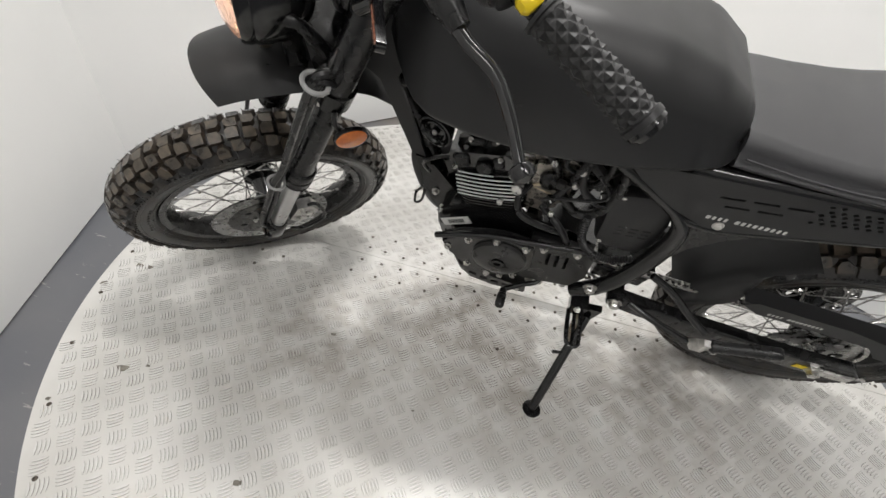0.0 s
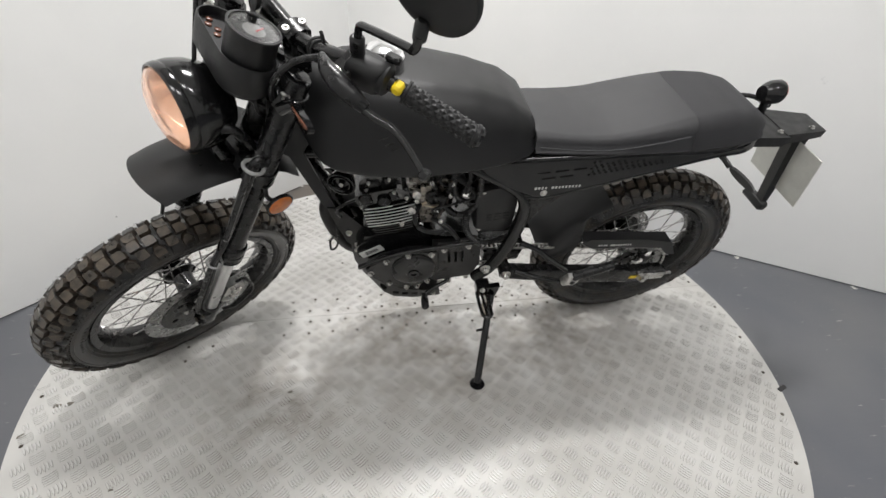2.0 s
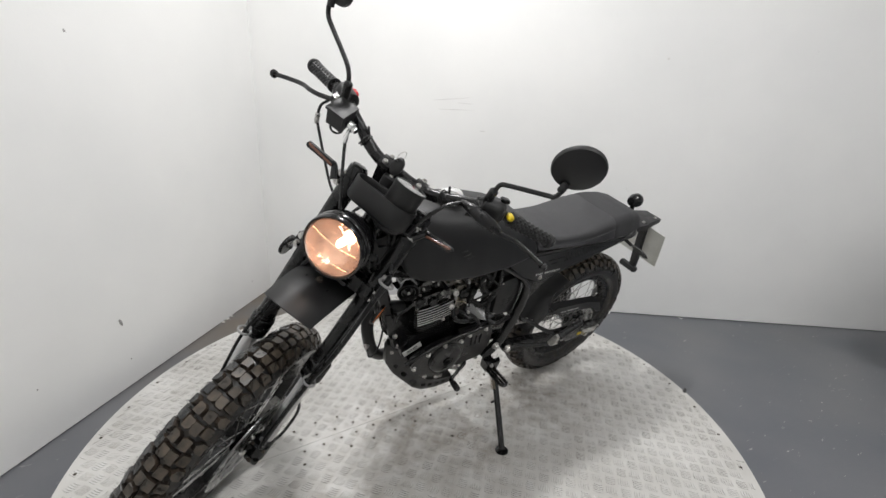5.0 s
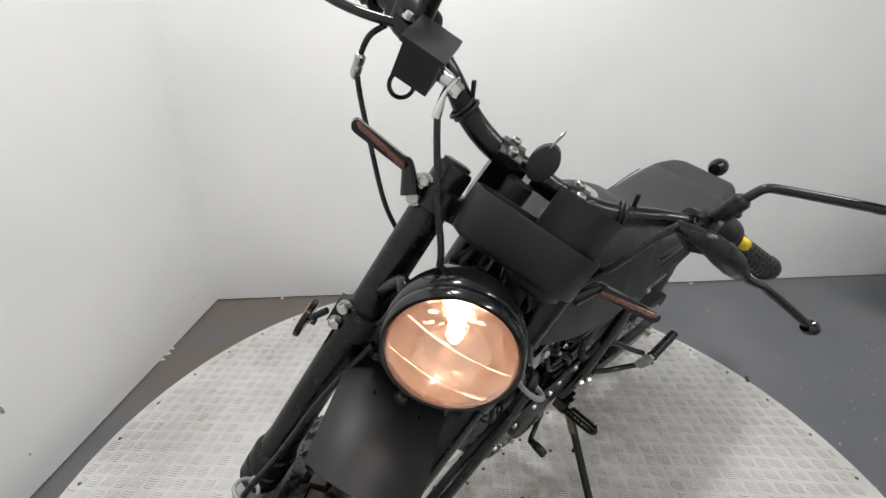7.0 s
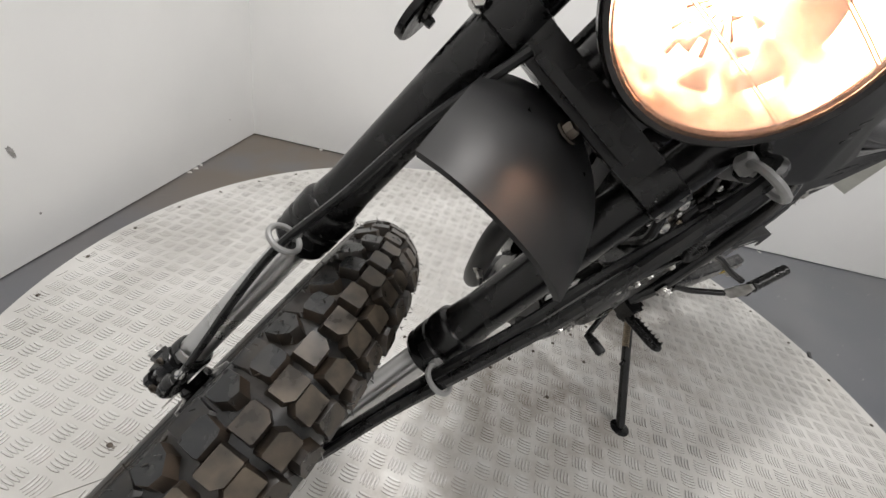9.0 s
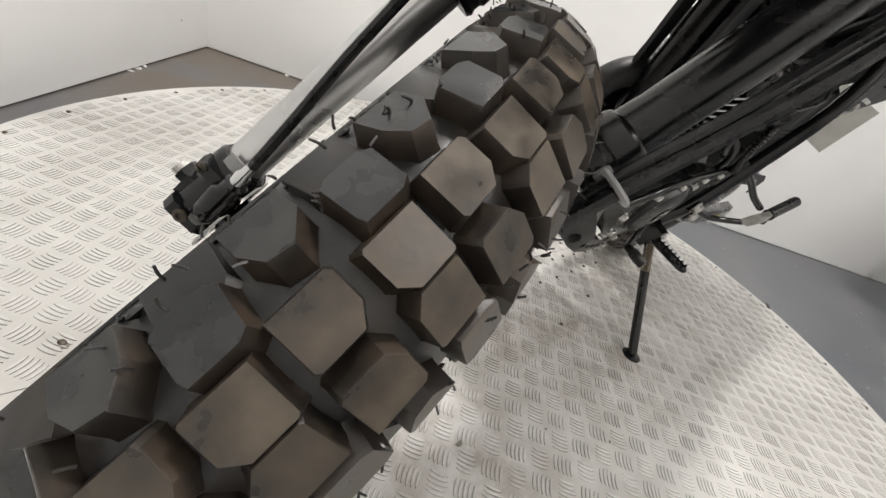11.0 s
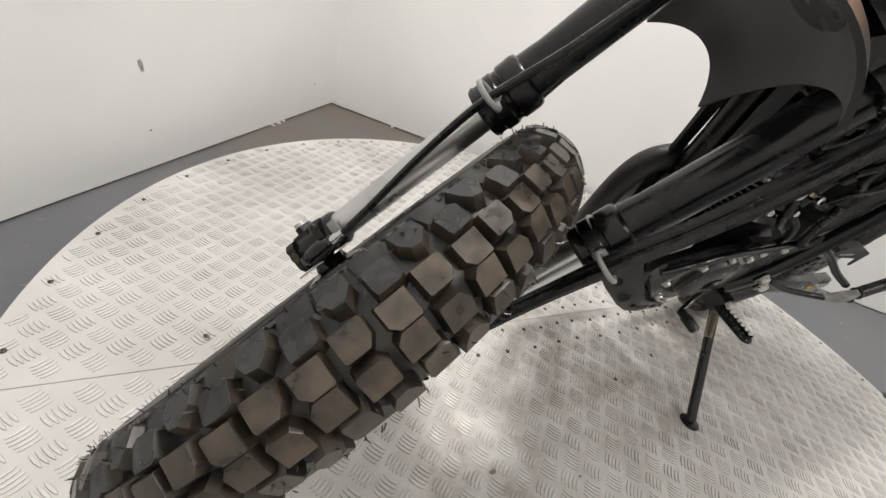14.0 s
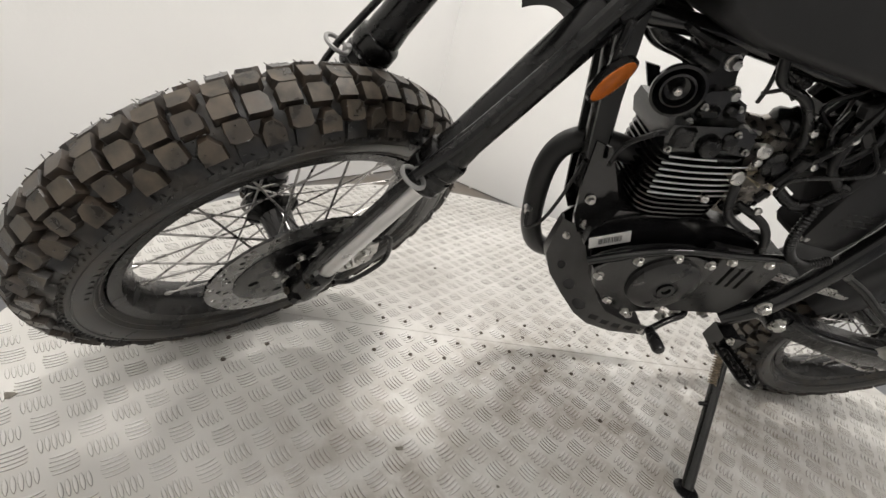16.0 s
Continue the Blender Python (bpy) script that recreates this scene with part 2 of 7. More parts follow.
def tread_plate(name, dark, light, blotch_depth, metal, rough):
    """Worn aluminium with blotchy brown oil and dirt under the machine; the front patch also paints its shadow."""
    m, nt, N, L, b = nodes_of(name)
    geo = N.new("ShaderNodeNewGeometry")
    n1 = N.new("ShaderNodeTexNoise")
    n1.inputs["Scale"].default_value, n1.inputs["Detail"].default_value = 3.2, 8
    n2 = N.new("ShaderNodeTexNoise")
    n2.inputs["Scale"].default_value, n2.inputs["Detail"].default_value, n2.inputs["Roughness"].default_value = 15, 8, 0.62
    for n in (n1, n2):
        L.new(geo.outputs["Position"], n.inputs["Vector"])
    r1 = N.new("ShaderNodeValToRGB")
    r1.color_ramp.elements[0].color, r1.color_ramp.elements[1].color = rgb(dark), rgb(light)
    r1.color_ramp.elements[0].position, r1.color_ramp.elements[1].position = 0.3, 0.68
    L.new(n1.outputs["Fac"], r1.inputs["Fac"])
    stain_shade = None
    # last patch mixes faint dirt with the machine's shadow, painted by the front wheel
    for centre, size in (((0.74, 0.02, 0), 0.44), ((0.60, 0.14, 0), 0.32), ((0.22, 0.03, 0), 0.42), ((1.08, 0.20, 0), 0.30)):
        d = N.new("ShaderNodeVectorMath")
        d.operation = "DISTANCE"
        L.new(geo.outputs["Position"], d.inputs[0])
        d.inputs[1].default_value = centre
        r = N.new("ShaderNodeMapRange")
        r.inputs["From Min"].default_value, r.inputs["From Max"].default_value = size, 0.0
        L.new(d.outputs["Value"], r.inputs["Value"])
        if stain_shade is None:
            stain_shade = r.outputs["Result"]
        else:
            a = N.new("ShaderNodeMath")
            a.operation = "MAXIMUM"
            L.new(stain_shade, a.inputs[0])
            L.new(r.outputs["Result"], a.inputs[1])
            stain_shade = a.outputs["Value"]
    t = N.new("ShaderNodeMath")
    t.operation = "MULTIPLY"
    L.new(stain_shade, t.inputs[0])
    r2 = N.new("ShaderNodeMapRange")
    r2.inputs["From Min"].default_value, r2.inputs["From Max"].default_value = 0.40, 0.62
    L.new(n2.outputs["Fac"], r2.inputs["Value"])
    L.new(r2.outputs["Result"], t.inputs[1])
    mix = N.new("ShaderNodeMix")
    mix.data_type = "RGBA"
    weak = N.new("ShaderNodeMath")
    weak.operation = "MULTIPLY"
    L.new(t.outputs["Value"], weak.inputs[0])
    weak.inputs[1].default_value = blotch_depth
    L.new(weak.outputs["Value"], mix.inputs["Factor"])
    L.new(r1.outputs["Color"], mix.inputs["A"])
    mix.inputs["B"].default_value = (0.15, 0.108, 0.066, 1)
    L.new(mix.outputs["Result"], b.inputs["Base Color"])
    b.inputs["Metallic"].default_value = metal
    rr = N.new("ShaderNodeMapRange")
    rr.inputs["From Min"].default_value, rr.inputs["From Max"].default_value = 0.3, 0.7
    rr.inputs["To Min"].default_value, rr.inputs["To Max"].default_value = rough + 0.08, rough - 0.05
    L.new(n1.outputs["Fac"], rr.inputs["Value"])
    L.new(rr.outputs["Result"], b.inputs["Roughness"])
    bp = N.new("ShaderNodeBump")
    bp.inputs["Strength"].default_value, bp.inputs["Distance"].default_value = 0.12, 0.0015
    L.new(n2.outputs["Fac"], bp.inputs["Height"])
    L.new(bp.outputs["Normal"], b.inputs["Normal"])
    return m


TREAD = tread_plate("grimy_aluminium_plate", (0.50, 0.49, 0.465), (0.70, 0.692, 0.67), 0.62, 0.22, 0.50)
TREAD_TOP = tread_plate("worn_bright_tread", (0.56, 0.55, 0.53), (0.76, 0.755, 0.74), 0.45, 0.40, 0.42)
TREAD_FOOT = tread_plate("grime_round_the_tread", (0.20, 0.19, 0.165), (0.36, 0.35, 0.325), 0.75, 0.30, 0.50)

# ---- shapes ----


class Geo:
    """Collects vertices and faces of one mesh."""

    def __init__(self):
        self.v, self.f = [], []

    def add(self, vs, fs):
        k = len(self.v)
        self.v += [tuple(p) for p in vs]
        self.f += [tuple(i + k for i in f) for f in fs]
        return self

    def mesh(self, name, m=None, sharp=38):
        me = bpy.data.meshes.new(name)
        vs = self.v if m is None else [m @ Vector(p) for p in self.v]
        me.from_pydata([tuple(p) for p in vs], [], self.f)
        bm = bmesh.new()
        bm.from_mesh(me)
        bmesh.ops.recalc_face_normals(bm, faces=bm.faces)
        bm.to_mesh(me)
        bm.free()
        me.shade_smooth()
        me.set_sharp_from_angle(angle=radians(sharp))
        return me


def part(name, geo, material, parent, label="", m=None, sharp=38):
    """One mesh under a thing or under a part."""
    me = geo.mesh(name, m, sharp)
    me.materials.append(material)
    ob = new(name, me)
    ob.parent = parent
    if label:
        ob["label"] = label
    return ob


def hull(g, pts):
    bm = bmesh.new()
    for p in pts:
        bm.verts.new(p)
    bmesh.ops.convex_hull(bm, input=bm.verts)
    loose = [v for v in bm.verts if not v.link_faces]
    bmesh.ops.delete(bm, geom=loose, context="VERTS")
    bm.verts.index_update()
    g.add([v.co[:] for v in bm.verts], [[v.index for v in f.verts] for f in bm.faces])
    bm.free()
    return g


def box(g, at, size, bevel=0.004, rot=(0, 0, 0)):
    """A box with chamfered edges, about its centre."""
    hx, hy, hz = (s / 2 for s in size)
    b = min(bevel, hx * 0.9, hy * 0.9, hz * 0.9)
    m = pose(*at, *rot)
    pts = []
    for sx in (-1, 1):
        for sy in (-1, 1):
            for sz in (-1, 1):
                pts += [(sx * (hx - b), sy * (hy - b), sz * hz), (sx * (hx - b), sy * hy, sz * (hz - b)), (sx * hx, sy * (hy - b), sz * (hz - b))]
    return hull(g, [m @ Vector(p) for p in pts])


def frame_of(d):
    d = Vector(d).normalized()
    u = d.orthogonal().normalized()
    return u, d.cross(u), d


def spline(pts, n=8):
    """Points of a smooth line through the given ones."""
    p = [Vector(q) for q in pts]
    if len(p) < 3:
        return p
    p = [2 * p[0] - p[1]] + p + [2 * p[-1] - p[-2]]
    out = []
    for i in range(1, len(p) - 2):
        for k in range(n):
            t = k / n
            out.append(0.5 * (2 * p[i] + (p[i + 1] - p[i - 1]) * t + (2 * p[i - 1] - 5 * p[i] + 4 * p[i + 1] - p[i + 2]) * t * t + (3 * p[i] - p[i - 1] - 3 * p[i + 1] + p[i + 2]) * t**3))
    return out + [p[-2]]


def tube(g, pts, r, n=12, smooth=6, caps=True):
    """A round bar along a line; r may be a list, spread evenly along it."""
    line = spline(pts, smooth) if smooth else [Vector(p) for p in pts]
    rs = r if isinstance(r, (list, tuple)) else [r]
    u = None
    vs, fs = [], []
    for i, p in enumerate(line):
        d = (line[min(i + 1, len(line) - 1)] - line[max(i - 1, 0)]).normalized()
        u = d.orthogonal().normalized() if u is None else (u - u.dot(d) * d).normalized()
        w = d.cross(u)
        q = i / (len(line) - 1) * (len(rs) - 1)
        k = min(int(q), len(rs) - 2) if len(rs) > 1 else 0
        rad = rs[0] if len(rs) == 1 else rs[k] + (rs[k + 1] - rs[k]) * (q - k)
        for j in range(n):
            a = 2 * math.pi * j / n
            vs.append(p + rad * (math.cos(a) * u + math.sin(a) * w))
    for i in range(len(line) - 1):
        for j in range(n):
            fs.append((i * n + j, i * n + (j + 1) % n, (i + 1) * n + (j + 1) % n, (i + 1) * n + j))
    if caps:
        fs.append(tuple(range(n)))
        fs.append(tuple(range(len(vs) - n, len(vs))))
    return g.add(vs, fs)


def lathe(g, at, axis, profile, n=32, closed=False, caps=True):
    """Turns a profile of (radius, along) about an axis."""
    u, w, d = frame_of(axis)
    at = Vector(at)
    vs, fs = [], []
    for r, h in profile:
        for j in range(n):
            a = 2 * math.pi * j / n
            vs.append(at + h * d + max(r, 1e-5) * (math.cos(a) * u + math.sin(a) * w))
    m = len(profile)
    for i in range(m if closed else m - 1):
        i2 = (i + 1) % m
        for j in range(n):
            fs.append((i * n + j, i * n + (j + 1) % n, i2 * n + (j + 1) % n, i2 * n + j))
    if not closed and caps:
        for i in (0, m - 1):
            if profile[i][0] > 1e-4:
                fs.append(tuple(range(i * n, i * n + n)))
    return g.add(vs, fs)


def ring(g, at, axis, R, r, n=28, k=10):
    return lathe(g, at, axis, [(R + r * math.cos(2 * math.pi * i / k), r * math.sin(2 * math.pi * i / k)) for i in range(k)], n, True)


def bolt(g, at, axis, r=0.006, h=0.005):
    """A hexagon head on a washer."""
    d = Vector(axis).normalized()
    lathe(g, at, d, [(r * 1.35, 0), (r * 1.35, h * 0.25)], 14)
    lathe(g, Vector(at) + d * h * 0.25, d, [(r, 0), (r, h * 0.7), (r * 0.8, h)], 6)
    return g


def sheet(g, outer, y0, y1, holes=(), place=None):
    """A flat plate in x, z from y0 to y1, with holes that go through. place maps (x, y, z) elsewhere."""
    bm = bmesh.new()
    edges = []
    for loop in (outer, *holes):
        vs = [bm.verts.new((p[0], 0, p[1])) for p in loop]
        edges += [bm.edges.new((vs[i], vs[(i + 1) % len(vs)])) for i in range(len(vs))]
    bmesh.ops.triangle_fill(bm, use_beauty=True, use_dissolve=False, edges=edges)
    bm.verts.index_update()
    tri = [[v.index for v in f.verts] for f in bm.faces]
    rim = [(e.verts[0].index, e.verts[1].index) for e in bm.edges if len(e.link_faces) == 1]
    co = [v.co.copy() for v in bm.verts]
    bm.free()
    k = len(co)
    vs = [(c.x, y0, c.z) for c in co] + [(c.x, y1, c.z) for c in co]
    if place:
        vs = [place(p) for p in vs]
    return g.add(vs, tri + [[i + k for i in f] for f in tri] + [(a, b, b + k, a + k) for a, b in rim])


def circle2(x, z, r, n=10, rx=None):
    return [(x + (rx or r) * math.cos(2 * math.pi * i / n), z + r * math.sin(2 * math.pi * i / n)) for i in range(n)]


def loft(g, rings, caps=True):
    n = len(rings[0])
    vs = [p for r in rings for p in r]
    fs = []
    for i in range(len(rings) - 1):
        for j in range(n):
            fs.append((i * n + j, i * n + (j + 1) % n, (i + 1) * n + (j + 1) % n, (i + 1) * n + j))
    if caps:
        fs += [tuple(range(n)), tuple(range(len(vs) - n, len(vs)))]
    return g.add(vs, fs)


def lerp(table, x):
    """A smooth value at x from rows of (x, value)."""
    xs, ys = [r[0] for r in table], [r[1] for r in table]
    return float(np.interp(x, xs, ys)) if xs[0] < xs[-1] else float(np.interp(x, xs[::-1], ys[::-1]))

# ---- the room ----
CORNER = Vector((0.888, -1.762))
UL, UR = Vector((math.cos(radians(49.8)), math.sin(radians(49.8)))), Vector((math.cos(radians(142.2)), math.sin(radians(142.2))))
UT = Vector((math.cos(radians(111)), math.sin(radians(111))))  # the left wall turns inwards beyond the table
TURN = CORNER + 1.92 * UL
PLAN = [CORNER, TURN, TURN + 3.6 * UT, CORNER + 5.6 * UR + 3.0 * UL, CORNER + 5.6 * UR]


def slab(name, z0, z1, material, label, category):
    g = Geo()
    c = sum((Vector(p) for p in PLAN), Vector((0, 0))) / len(PLAN)
    ps = [c + (p - c) * 1.06 for p in PLAN]
    hull(g, [(p.x, p.y, z) for p in ps for z in (z0, z1)])
    ob = part(name, g, material, None)
    return tagged(ob, label, category, kind="structure")


slab("floor", FLOOR_Z - 0.1, FLOOR_Z, FLOOR, "grey painted concrete floor with scuffs and paint flecks", "floor")
slab("ceiling", HEIGHT, HEIGHT + 0.1, WALL, "plain white ceiling over the studio corner", "ceiling")
for k, name in enumerate(("wall_left", "wall_turn", "wall_front", "wall_side", "wall_back")):
    p, q = PLAN[k], PLAN[(k + 1) % 5]
    d = (q - p).normalized()
    out = Vector((d.y, -d.x))
    g = Geo()
    hull(g, [(r.x, r.y, z) for r in (p - d * 0.1, q + d * 0.1, q + d * 0.1 + out * 0.12, p - d * 0.1 + out * 0.12) for z in (FLOOR_Z + 0.006, HEIGHT)])
    hull(g, [(r.x, r.y, z) for r in (p - d * 0.1 + out * 0.012, q + d * 0.1 + out * 0.012, q + d * 0.1 + out * 0.11, p - d * 0.1 + out * 0.11) for z in (FLOOR_Z, FLOOR_Z + 0.0055)])
    tagged(part(name, g, WALL, None), "white painted wall with small scuffs and smudges", "wall", kind="structure")

# ---- the turntable ----
TABLE, TABLE_R = Vector((0.645, -0.093, 0)), 1.138
table = tagged(new("turntable"), "round raised turntable of worn aluminium tread plate", "turntable")
table.location = TABLE
SEAM = -0.030  # the joint between its two plates, from the centre


def table_parts():
    n = 128
    for side in (-1, 1):
        g = Geo()
        pts = []
        cut = (SEAM + side * 0.0008) * side
        a0 = math.asin(cut / TABLE_R)
        for i in range(n + 1):
            a = a0 + (math.pi - 2 * a0) * i / n
            pts.append((TABLE_R * math.cos(a), TABLE_R * math.sin(a) * side))
        k = len(pts)
        vs = [(x, y, 0) for x, y in pts] + [(x, y, -0.005) for x, y in pts]
        fs = [tuple(range(k)), tuple(range(k, 2 * k))] + [(i, (i + 1) % k, (i + 1) % k + k, i + k) for i in range(k)]
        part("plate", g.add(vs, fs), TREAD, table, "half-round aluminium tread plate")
    g = Geo()
    lathe(g, (0, 0, FLOOR_Z), (0, 0, 1), [(TABLE_R - 0.04, 0), (TABLE_R - 0.03, 0.02), (TABLE_R - 0.012, 0.046), (TABLE_R - 0.012, 0.0485)], 96)
    part("base", g, SATIN, table, "dark steel base under the plates")


table_parts()


def tread_bars():
    """Raised five-bar pattern, crossed at right angles from group to group; the foot of each bar is darker."""
    px, py = 0.0590, 0.0578
    n = 12
    lens = [(math.cos(2 * math.pi * k / n), math.sin(2 * math.pi * k / n)) for k in range(n)]
    rng = random.Random(4)
    vs, fs, mi = [], [], []
    m = int(TABLE_R / px) + 2
    for i in range(-2 * m, 2 * m + 1):
        for j in range(-2 * m, 2 * m + 1):
            if (i + j) % 2:
                continue
            cx, cy = i * px / 2 + 0.0180, j * py / 2 + 0.0265
            if abs(cy - SEAM) < 0.012 or math.hypot(cx, cy) > TABLE_R - 0.006:
                continue
            ang = radians(128 if i % 2 == 0 else 38)
            c, s = math.cos(ang), math.sin(ang)
            worn = 0.0011 + 0.0007 * rng.random()
            for b in range(-2, 3):
                half = 0.0158 - 0.0010 * abs(b)
                off = b * 0.0070
                if math.hypot(cx - s * off, cy + c * off) > TABLE_R - 0.018:
                    continue
                k = len(vs)
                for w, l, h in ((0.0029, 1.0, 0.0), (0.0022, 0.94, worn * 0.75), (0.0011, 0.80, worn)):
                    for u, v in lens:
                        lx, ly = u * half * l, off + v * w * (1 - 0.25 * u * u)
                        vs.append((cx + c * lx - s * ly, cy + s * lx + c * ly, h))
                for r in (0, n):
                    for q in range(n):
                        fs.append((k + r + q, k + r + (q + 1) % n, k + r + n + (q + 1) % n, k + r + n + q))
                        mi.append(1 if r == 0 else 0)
                fs.append(tuple(range(k + 2 * n, k + 3 * n)))
                mi.append(0)
    me = bpy.data.meshes.new("raised_tread")
    me.from_pydata(vs, [], fs)
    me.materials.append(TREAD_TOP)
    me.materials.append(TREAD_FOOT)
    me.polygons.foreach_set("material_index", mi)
    me.shade_smooth()
    me.set_sharp_from_angle(angle=radians(28))
    ob = new("raised_tread", me)
    ob.parent = table
    ob["label"], ob["kind"] = "raised five-bar tread pattern", "stuff"


tread_bars()


def table_screws():
    head = Geo()
    lathe(head, (0, 0, 0.0002), (0, 0, 1), [(0.0048, 0), (0.0046, 0.0018), (0.003, 0.0030), (0.0014, 0.0031), (0.001, 0.0016)], 10)
    me = head.mesh("screw")
    me.materials.append(BLUEGREY)
    rng = random.Random(8)
    spots = []
    for row, (dy, x0, step, count) in enumerate(((-0.088, -0.40, 0.079, 12), (-0.029, -0.47, 0.062, 16), (0.029, -0.47, 0.062, 16), (0.088, -0.40, 0.079, 12))):
        spots += [(x0 + k * step + rng.uniform(-0.006, 0.006), SEAM + dy + rng.uniform(-0.005, 0.005)) for k in range(count)]
    for k in range(44):
        a = 2 * math.pi * k / 44 + 0.05
        spots.append(((TABLE_R - 0.028) * math.cos(a), (TABLE_R - 0.028) * math.sin(a)))
    for x, y, in ((0.687, 0.075), (0.76, 0.07), (0.84, -0.09), (-0.01, 0.188), (-0.2, 0.15), (0.839, -0.088), (-0.45, -0.2), (0.3, -0.35), (0.75, 0.13)):
        spots.append((x, y))
    for x, y in spots:
        ob = new("screw", me)
        ob.parent = table
        ob.location = (x, y, 0)
    g = Geo()
    box(g, (-0.382 - TABLE.x - 0.012, 0.38 - TABLE.y, 0.002), (0.035, 0.012, 0.004), 0.0015, (0, 0, 20))
    part("tape_tag", g, INK, table, "scrap of black tape at the rim")
    g = Geo()
    box(g, (0.0, SEAM, -0.0042), (2 * TABLE_R - 0.1, 0.006, 0.001), 0.0004)
    part("joint", g, DARK, table, "dark joint between the plates")


table_screws()


def table_crumbs():
    """Flecks of dirt and old glue on the plates."""
    rng = random.Random(31)
    grit = mat("dark_grit", (0.17, 0.155, 0.13), 0.7, var=0.3, scale=150, bump=0.4)
    for x, y, size in ((1.479, 0.439, 0.016), (1.429, 0.416, 0.006), (1.674, 0.157, 0.012), (1.562, 0.543, 0.007), (1.093, 0.578, 0.011), (1.712, 0.241, 0.016), (1.068, 0.195, 0.009), (0.805, 0.332, 0.005), (0.643, 0.092, 0.004), (0.124, 0.262, 0.005), (0.904, 0.252, 0.004), (0.38, 0.178, 0.005), (1.48, -0.175, 0.009), (1.645, 0.155, 0.014)):
        g = Geo()
        hull(g, [(x - TABLE.x + size * rng.uniform(-1, 1), y - TABLE.y + size * rng.uniform(-0.6, 0.6), q) for q in (0.0002, 0.0014) for _ in range(6)])
        part("grit", g, grit, table, "fleck of dirt")


table_crumbs()

# ---- the motorcycle ----
# Built upright: x ahead of the rear axle, y to its left, z up from the ground line; then leaned onto its side stand.
LEAN, STEER, RAKE = 18.76, 39.9, 27.8
RR, RF, WB, ZF = 0.3137, 0.3225, 1.325, 0.3107
bike = tagged(new("motorcycle"), "matte black scrambler motorcycle on its side stand, headlight lit", "motorcycle")
bike.matrix_world = pose(0, -RR * math.sin(radians(LEAN)), 0.29985 - RR * math.cos(radians(LEAN)), -LEAN, 0, 0)

FA = Vector((-math.sin(radians(RAKE)), 0, math.cos(radians(RAKE))))  # up along the fork
FN = Vector((math.cos(radians(RAKE)), 0, math.sin(radians(RAKE))))  # ahead of the fork
AX = Vector((WB, 0, ZF))
PIV = AX - 0.0511 * FN
MS = Matrix.Translation(PIV) @ Matrix.Rotation(radians(STEER), 4, FA) @ Matrix.Translation(-PIV)
Y = Vector((0, 1, 0))


def F(s, y=0.0, d=0.0):
    """A point of the fork: s up from the axle, y to the left, d ahead."""
    return AX + s * FA + y * Y + d * FN


def sp(name, g, material, label="", parent=None, sharp=38):
    """A part that turns with the handlebar."""
    return part(name, g, material, parent or bike, label, MS, sharp)


def bp(name, g, material, label="", parent=None, sharp=38):
    return part(name, g, material, parent or bike, label, None, sharp)


# -- wheels --


